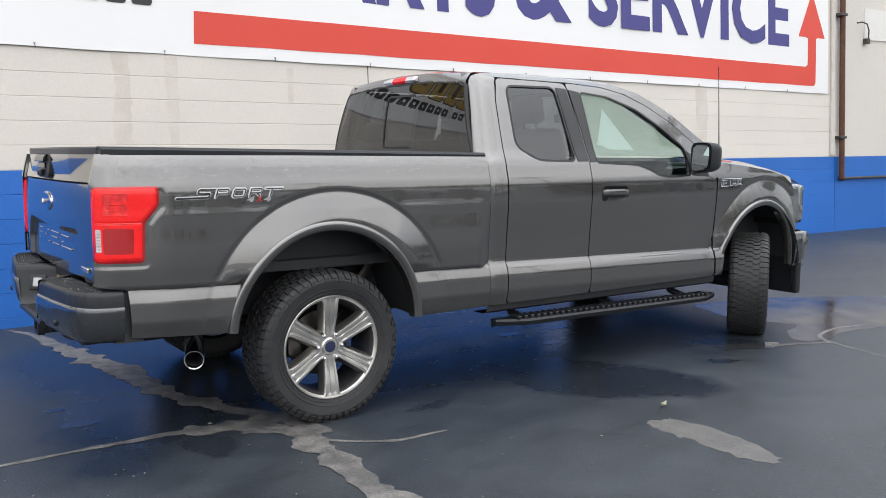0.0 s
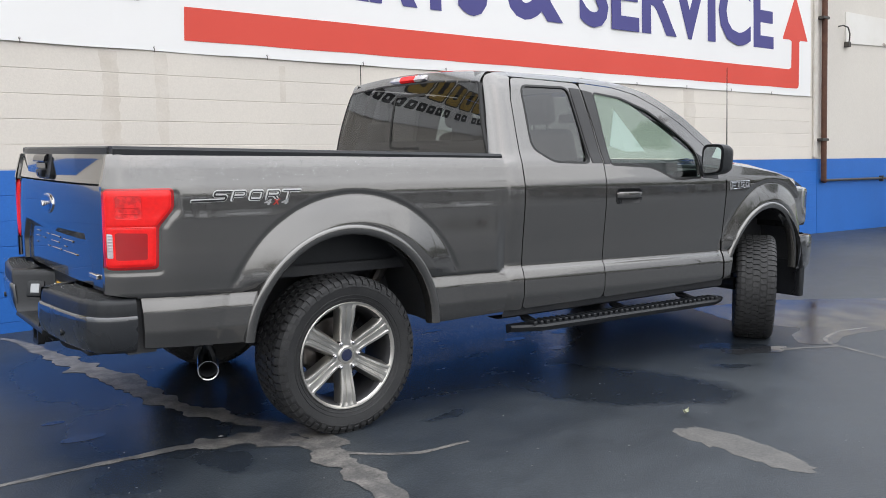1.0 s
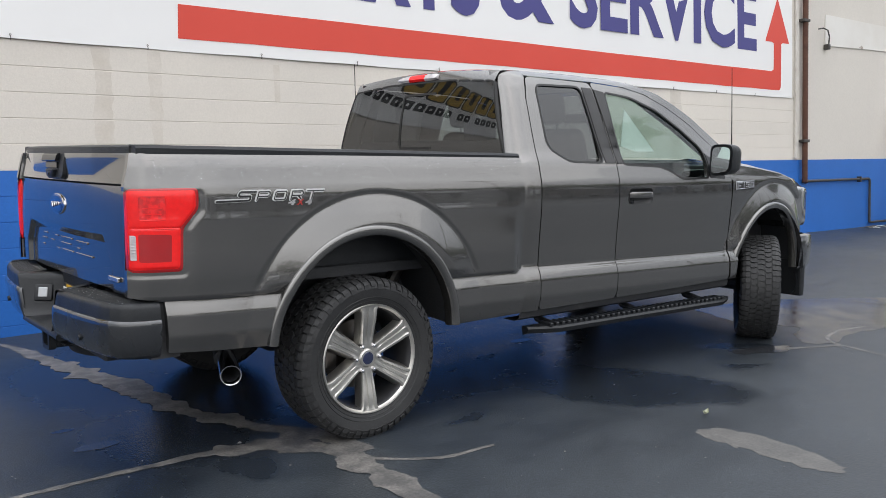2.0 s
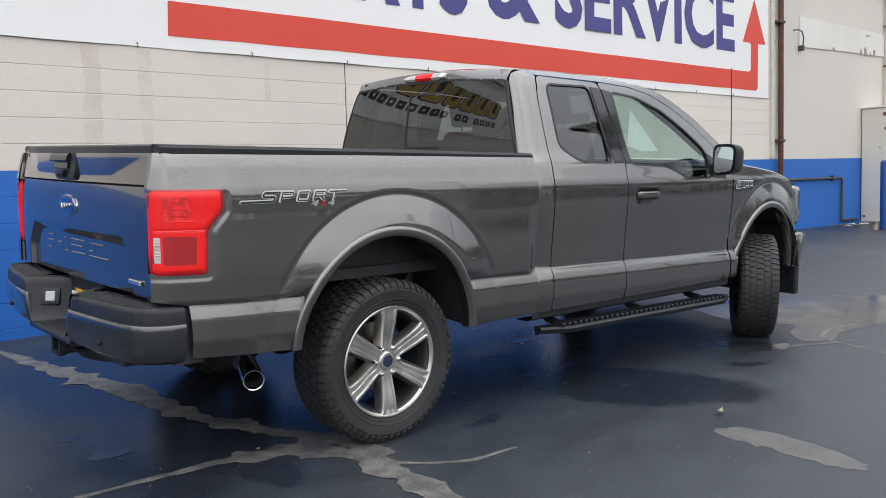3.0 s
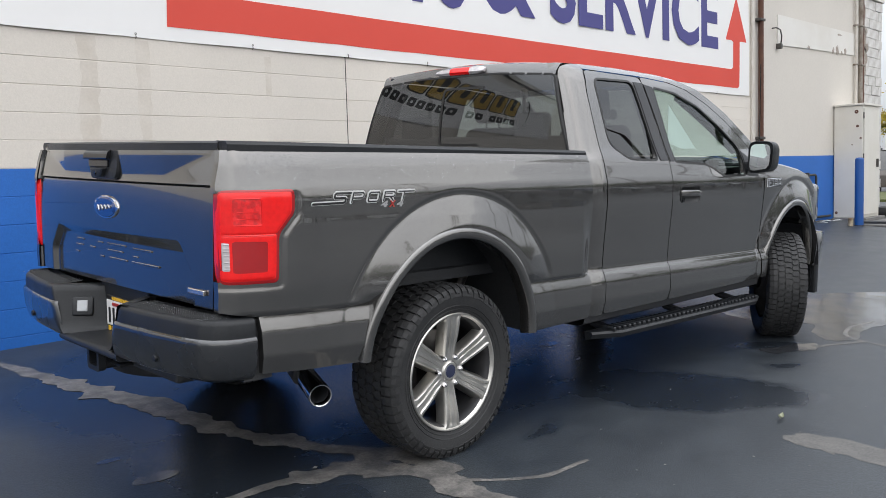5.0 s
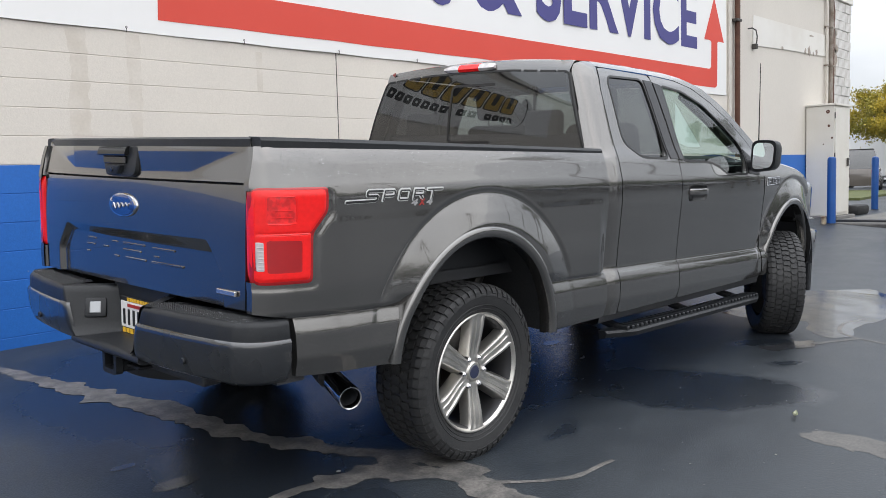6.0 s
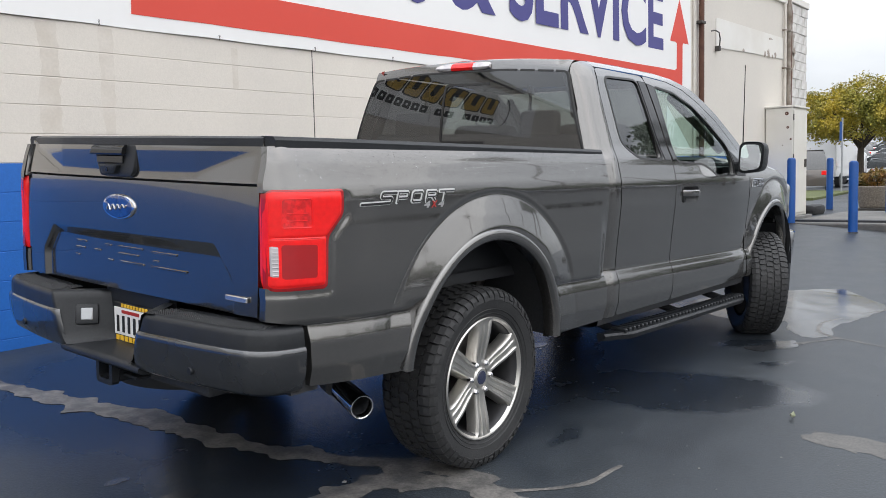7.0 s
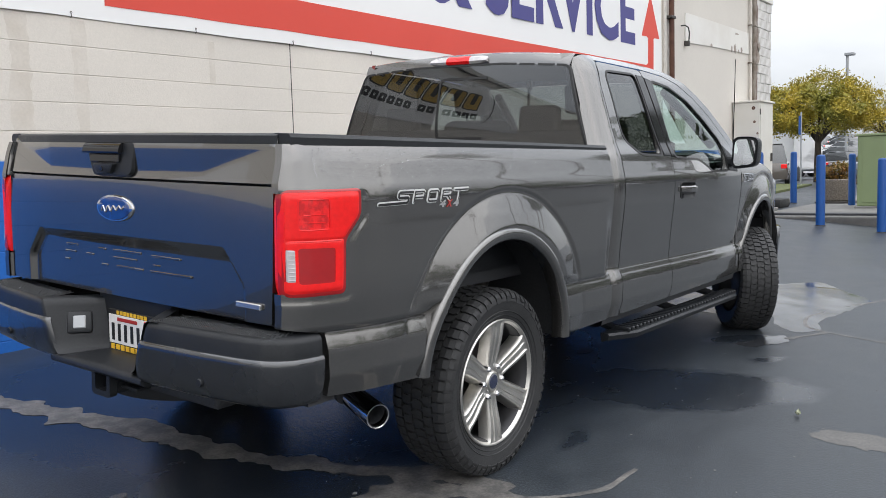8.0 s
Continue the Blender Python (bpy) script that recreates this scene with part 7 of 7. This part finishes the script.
def build_badges():
    s = -1

    def wrap(ob, out):
        """Lays flat letters (x along, y up) onto the near body side."""
        me = ob.data
        m = ob.matrix_basis.copy()
        for v in me.vertices:
            p = m @ v.co
            v.co = (p.x, s * (float(half_width(p.x, p.z)) + out) + (p.y if p.y < 0 else 0), p.z)
        ob.matrix_basis = Matrix()

    def strokes(lines, r, x0, z0, lean):
        """The distance from pen strokes of half width r, in millimetres, slanted by lean."""
        def dist(u, v):
            b = (v - z0) * 1000
            a = (u - x0) * 1030 - lean * b
            d = np.full(np.shape(u), 1e9)
            for line in lines:
                for (ax, az), (bx, bz) in zip(line, line[1:]):
                    ex, ez = bx - ax, bz - az
                    t = np.clip(((a - ax) * ex + (b - az) * ez) / (ex * ex + ez * ez), 0, 1)
                    d = np.minimum(d, np.hypot(a - ax - ex * t, b - az - ez * t))
            return (d - r) / 1000
        return dist
    for lines in ([[(138, 40), (66, 40), (60, 35), (60, 26), (66, 22), (112, 22), (118, 18), (118, 9), (112, 4), (-34, 2)]],
                  [[(150, 4), (150, 40), (200, 40), (206, 35), (206, 25), (200, 20), (152, 20)]],
                  [[(240, 4), (234, 9), (234, 35), (240, 40), (284, 40), (290, 35), (290, 9), (284, 4), (240, 4)]],
                  [[(318, 4), (318, 40), (368, 40), (374, 35), (374, 26), (368, 21), (320, 21)], [(350, 21), (372, 4)]],
                  [[(394, 40), (482, 40)], [(426, 40), (426, 4)]]):
        p = np.array([q for line in lines for q in line]) / 1000
        x0, z0 = -0.750, 1.172
        bounds = (x0 + p[:, 0].min() - 0.012, x0 + p[:, 0].max() + 0.03, z0 - 0.010, z0 + 0.052)
        edge = panel("decal_letter", strokes(lines, 7.6, x0, z0, 0.35), bounds, 0.0022, lambda u, v: (u, -half_width(u, v) - 0.0016, v), DECAL_SILVER, truck, (0, 0.001, 0))
        first_letter = lines[0][0][0] == 138
        panel("letter_fill", strokes(lines, 4.2 if first_letter else 2.7, x0 + (0 if first_letter else 0.002), z0 - 0.0016, 0.35), bounds, 0.0018, lambda u, v: (u, -half_width(u, v) - 0.0030, v), BLACK_DECAL, edge, (0, 0.001, 0))
    for body, a, b, mat in (("4", -0.452, -0.412, DECAL_GREY), ("X", -0.409, -0.370, RED_DECAL), ("4", -0.367, -0.327, DECAL_GREY)):
        ob = lettering("decal_mark", body, 0.04, pose(a, 0, 1.149, 90, 0, 0), mat, truck, 0.0006, 0.002, 0.25, fit=(b - a, 0.026))
        wrap(ob, 0.0015)
    # model badge on the fender: plain strokes on a black plate
    bm = bmesh.new()
    rows = [[(x, -float(half_width(x, z)) - 0.0035, z) for z in (1.146, 1.205)] for x in np.linspace(3.122, 3.378, 8)]
    loft(bm, rows)
    part("fender_badge_back", bm, BLACK_DECAL, truck)
    bm = bmesh.new()
    ring = [(3.124, 1.148), (3.376, 1.160), (3.376, 1.204), (3.124, 1.203)]
    tube(bm, [(x, -float(half_width(x, z)) - 0.005, z) for x, z in ring + ring[:1]], 0.0035, 6)
    part("fender_badge_edge", bm, CHROME, truck)
    for a, b, z0, z1 in ((3.135, 3.155, 1.150, 1.196), (3.135, 3.20, 1.186, 1.197), (3.135, 3.185, 1.167, 1.177), (3.222, 3.236, 1.160, 1.197), (3.255, 3.30, 1.187, 1.197), (3.255, 3.268, 1.175, 1.197), (3.255, 3.30, 1.160, 1.170), (3.288, 3.30, 1.160, 1.182), (3.318, 3.332, 1.160, 1.197), (3.352, 3.366, 1.160, 1.197), (3.318, 3.366, 1.187, 1.197), (3.318, 3.366, 1.160, 1.170)):
        y = float(half_width((a + b) / 2, (z0 + z1) / 2))
        bm = bmesh.new()
        box(bm, a, b, -y - 0.009, -y + 0.002, z0, z1, 0.0015, 1)
        part("fender_badge", bm, CHROME, truck)


build_badges()


def build_droplets():
    """Rain drops beaded on the upper bed side, the tailgate lip and the bumper pads."""
    rnd = random.Random(21)
    bm = bmesh.new()

    def bead(p, n, r):
        side_v = n.orthogonal().normalized()
        up = n.cross(side_v)
        top = bm.verts.new(p + n * r * 0.55)
        ring = [bm.verts.new(p + (side_v * math.cos(a) + up * math.sin(a)) * r) for a in (k * math.pi / 3 for k in range(6))]
        mid = [bm.verts.new(p + (side_v * math.cos(a) + up * math.sin(a)) * r * 0.75 + n * r * 0.38) for a in (k * math.pi / 3 for k in range(6))]
        for k in range(6):
            j = (k + 1) % 6
            bm.faces.new((ring[k], ring[j], mid[j], mid[k]))
            bm.faces.new((mid[k], mid[j], top))
    for _ in range(620):
        x = -1.02 + 2.0 * rnd.random() ** 1.6
        z = 1.262 + 0.10 * rnd.random()
        y = float(half_width(x, z))
        bead(Vector((x, -y, z)), Vector((0, -1, 0.3)).normalized(), rnd.uniform(0.0010, 0.0026))
    for _ in range(420):
        y = -rnd.uniform(0.36, 0.90)
        bead(Vector((-1.20 + 0.10 * rnd.random() + 0.05 * (abs(y) - 0.4) * 0.3, y, 0.7715)), Vector((0, 0, 1)), rnd.uniform(0.002, 0.0045))
    for _ in range(240):
        y = rnd.uniform(0.36, 0.88)
        bead(Vector((-1.20 + 0.10 * rnd.random(), y, 0.7715)), Vector((0, 0, 1)), rnd.uniform(0.002, 0.0045))
    ob = part("rain", bm, WATER, truck, smooth=True)
    tagged(ob, "clear beaded rain drops", kind="stuff")


build_droplets()

# ---- the lot beyond ----
build_tree(40.0, 6.9, 0.32, 5.1, 2.9, 3, dense=240, crown_low=0.45, leaf=0.052)
build_tree(44.0, 4.6, 0.32, 4.6, 1.8, 6, dense=100, leaf=0.055)


def build_lot():
    bm = bmesh.new()
    vs = [[bm.verts.new((x, y, z)) for x, y in ((24.6, 4.65), (34.0, 5.75), (36.0, 9.2), (24.4, 9.6))] for z in (0.05, 0.40)]
    bm.faces.new(vs[1])
    for k in range(4):
        bm.faces.new((vs[0][k], vs[0][(k + 1) % 4], vs[1][(k + 1) % 4], vs[1][k]))
    tagged(part("lawn", bm, GRASS), "short green lawn strip with a kerb", "lawn", kind="structure")
    p = thing("sign_post", pose(33, 5.95, 0.3), "thin galvanised post with a small blue sign", "sign")
    bm = bmesh.new()
    tube(bm, [(0, 0, 0), (0, 0, 3.0)], 0.035, 8)
    part("post", bm, GALV, p)
    bm = bmesh.new()
    box(bm, -0.05, -0.035, 0.0, 0.09, 2.1, 2.85, 0.004)
    part("sign_face", bm, SIGN_BLUE, p)
    l = thing("street_lamp", pose(60, 9.65, 0.3), "tall grey lot lamp post with a flat head", "lamp post")
    bm = bmesh.new()
    tube(bm, [(0, 0, 0), (0, 0, 8.1)], 0.1, 10)
    part("pole", bm, GALV, l)
    bm = bmesh.new()
    box(bm, -0.3, 0.3, -0.45, 0.15, 8.1, 8.28, 0.03)
    part("head", bm, GALV, l)


build_lot()


def build_car(m, paint, label, tall=0.0, van=False):
    c = thing("parked_car", m, label, "car", "parked cars")
    top = 1.45 + tall
    bm, rows = bmesh.new(), []
    for x, zt, w in ((-2.3, 0.75, 0.78), (-2.25, 0.95, 0.84), (-1.6, 1.0, 0.9), (0.0, 0.98, 0.9), (1.2, 0.95, 0.9), (2.0, 0.85, 0.86), (2.28, 0.7, 0.78)):
        rows.append([(x, y * w, z) for y, z in ((-0.98, 0.25), (-1, 0.6), (-0.97, zt - 0.03), (-0.9, zt), (0.9, zt), (0.97, zt - 0.03), (1, 0.6), (0.98, 0.25))])
    loft(bm, rows, closed=True, cap=True)
    part("body", bm, paint, c, smooth=True)
    bm, rows = bmesh.new(), []
    back = -2.1 if van else -1.7
    for x, zt, w in ((back, 0.98, 0.80), (back + 0.35, top - 0.04, 0.66), (-0.6, top, 0.66), (0.3, top - 0.03, 0.65), (1.25, 0.97, 0.78)):
        rows.append([(x, -w * 1.05, 0.96), (x, -w, max(zt - 0.06, 0.965)), (x, -w * 0.85, zt), (x, w * 0.85, zt), (x, w, max(zt - 0.06, 0.965)), (x, w * 1.05, 0.96)])
    loft(bm, rows, cap=True)
    part("cabin_glass", bm, CAR_GLASS, c, smooth=True)
    bm = bmesh.new()
    box(bm, back + 0.45, 0.35, -0.60, 0.60, top - 0.015, top + 0.012, 0.01)
    part("roof", bm, paint, c)
    for x in (-1.4, 1.4):
        for s in (-1, 1):
            bm = bmesh.new()
            lathe(bm, [(0.0, 0.0), (0.0, 0.2), (0.01, 0.33), (0.2, 0.33), (0.2, 0.0)], 20, "y", (x, s * 0.9 - (0 if s < 0 else 0.2), 0.33))
            part("wheel", bm, RUBBER, c)
    for s in (-1, 1):
        bm = bmesh.new()
        box(bm, -2.33, -2.2, min(s * 0.55, s * 0.8), max(s * 0.55, s * 0.8), 0.72, 0.9, 0.02)
        part("tail_lamp", bm, RED_LENS, c)
        bm = bmesh.new()
        box(bm, 2.1, 2.3, min(s * 0.5, s * 0.75), max(s * 0.5, s * 0.75), 0.6, 0.74, 0.02)
        part("headlamp", bm, WHITE_LENS, c)
    return c


slate = build_car(pose(33.0, 2.75, 0.33, 0, 0, 128), CAR_SLATE, "slate blue parked sedan beyond the planter")
bronze = build_car(pose(37.3, 8.4, 0.33, 0, 0, 14), CAR_BRONZE, "bronze parked sport utility vehicle with red tail lamps", 0.35, True)
first = build_car(pose(62, 14, 0.33, 0, 0, 60), CAR_WHITE, "white parked car in the far lot", 0.1)
rnd = random.Random(5)
silver = build_car(pose(64, 9, 0.33, 0, 0, 65), CAR_SILVER, "silver parked car in the far lot", 0.15)
for row in range(5):
    for k in range(13):
        x, y = 58 + row * 8 + rnd.uniform(-0.3, 0.3), 4 + k * 2.9 + rnd.uniform(-0.2, 0.2) + row * 1.5
        copy_thing(first if rnd.random() < 0.85 else silver, pose(x, y, 0.33 + 0.52 * row, 0, 0, 60 + rnd.uniform(-3, 3)))
van = thing("box_van", pose(46, 9.9, 0.33), "plain white box van parked beyond the lawn", "van")
bm = bmesh.new()
box(bm, -2.6, 2.6, -1.05, 1.05, 0.55, 3.05, 0.06)
part("cargo_box", bm, CAR_WHITE, van)
bm = bmesh.new()
box(bm, 2.62, 4.3, -0.98, 0.98, 0.45, 1.9, 0.2)
part("cab", bm, CAR_WHITE, van, smooth=True)
for x in (-1.7, 3.4):
    for s in (-1, 1):
        bm = bmesh.new()
        lathe(bm, [(0.0, 0.0), (0.0, 0.22), (0.01, 0.38), (0.24, 0.38), (0.24, 0.0)], 20, "y", (x, s * 0.95 - 0.12, 0.38))
        part("wheel", bm, RUBBER, van)
bm = bmesh.new()
box(bm, 170, 178, -20, 120, 0, 5.0)
tagged(part("backdrop", bm, FACADE), "pale low buildings beyond the lot", "building", kind="structure")

# what the paint mirrors: the open lot on the other side, with cars, palms and low buildings
for k in range(9):
    copy_thing(first if k % 3 else silver, pose(-6 + k * 3.0, -24 - (k % 2) * 0.3, float(ground_z(0, -24)), 0, 0, 90))
bm = bmesh.new()
box(bm, -60, 70, -75, -68, -0.4, 4.5)
tagged(part("backdrop", bm, FACADE), "pale low buildings across the lot", "building", kind="structure")


def build_palm(x, y, h, seed, reach=1.6, lean=0.0):
    rnd = random.Random(seed)
    t = thing("palm_tree", pose(x, y, float(ground_z(x, y))), "tall thin palm across the lot", "palm", "palms across the lot")
    bm = bmesh.new()
    tube(bm, [(lean, 0, 0), (0.1 + lean * 0.5, 0, h * 0.5), (0.0, 0.1, h)], 0.16, 8, radii=[0.16, 0.10, 0.07])
    part("trunk", bm, BARK, t)
    bm = bmesh.new()
    for k in range(34):
        a, e = rnd.uniform(0, 2 * math.pi), rnd.uniform(-0.9, 1.4)
        d = Vector((math.cos(a) * math.cos(e), math.sin(a) * math.cos(e), math.sin(e)))
        side_v = Vector((-math.sin(a), math.cos(a), 0))
        rows = []
        for t2 in np.linspace(0, 1, 6):
            p = Vector((0, 0.1, h)) + d * reach * t2 - Vector((0, 0, 0.5 * reach)) * t2 ** 2
            w = 0.08 * reach * math.sin(math.pi * (0.12 + 0.85 * t2))
            rows.append([p - side_v * w - Vector((0, 0, 0.06)), p, p + side_v * w - Vector((0, 0, 0.06))])
        loft(bm, rows)
    part("frond", bm, LEAF_DARK, t)


row_tree = build_tree(4.0, -33, float(ground_z(4, -33)), 6.0, 3.4, 11, 0.2, LEAF_DARK, "dark green tree across the lot", 60, 0.25)
for k in range(9):
    x, y = 10 + k * 6.4 + rnd.uniform(-1, 1), -33 - rnd.uniform(-3, 3) + k * 0.9
    copy_thing(row_tree, pose(x, y, float(ground_z(x, y)), 0, 0, rnd.uniform(0, 360)))
for x, y in ((52.0, -21.5), (58.5, -23.0), (66.0, -26.0), (71.0, -24.5), (45.0, -27.5)):
    copy_thing(row_tree, pose(x, y, float(ground_z(x, y)), 0, 0, rnd.uniform(0, 360)))
for k in range(11):
    x, y = 21.0 + 3.7 * k, -19.5 - 0.12 * k
    copy_thing((bronze, slate, silver, bronze, slate, first)[k % 6], pose(x, y, float(ground_z(x, y)), 0, 0, 90 + rnd.uniform(-2, 2)))
build_palm(29.0, -31.0, 13.0, 1)
build_palm(19.0, -38.0, 11.5, 2)
build_palm(27.2, -16.0, 14.4, 5, 1.5, 10.0)
build_tree(32.1, -20.0, float(ground_z(32, -20)), 17.8, 1.15, 21, 0.13, LEAF_DARK, "tall flat-topped tree across the lot", 60, 0.93, 0.16)
build_tree(42.6, -16.0, float(ground_z(42, -16)), 14.9, 3.1, 23, 0.2, LEAF_DARK, "tall dark green tree across the lot", 150, 0.62, 0.12)
build_tree(48.3, -16.4, float(ground_z(48, -16)), 15.9, 3.5, 29, 0.2, LEAF_DARK, "tall dark green tree across the lot", 150, 0.55, 0.12)

# a curled leaf on the asphalt
lf = new("fallen_leaf")
lf.matrix_world = Matrix.Translation(truck_ground(1.60, -1.79, 0.006))
tagged(lf, "small curled pale green leaf on the asphalt", "leaf")
bm, rows = bmesh.new(), []
for t in np.linspace(-1, 1, 8):
    w = 0.014 * (1 - t * t) + 0.001
    rows.append([(t * 0.024, -w, 0.016 * t * t + 0.010), (t * 0.024, 0, 0.016 * t * t), (t * 0.024, w, 0.016 * t * t + 0.014)])
loft(bm, rows)
part("blade", bm, material("pale_leaf", (0.46, 0.47, 0.36), 0.6, 0, (0.25, 0.27, 0.15), 40), lf)
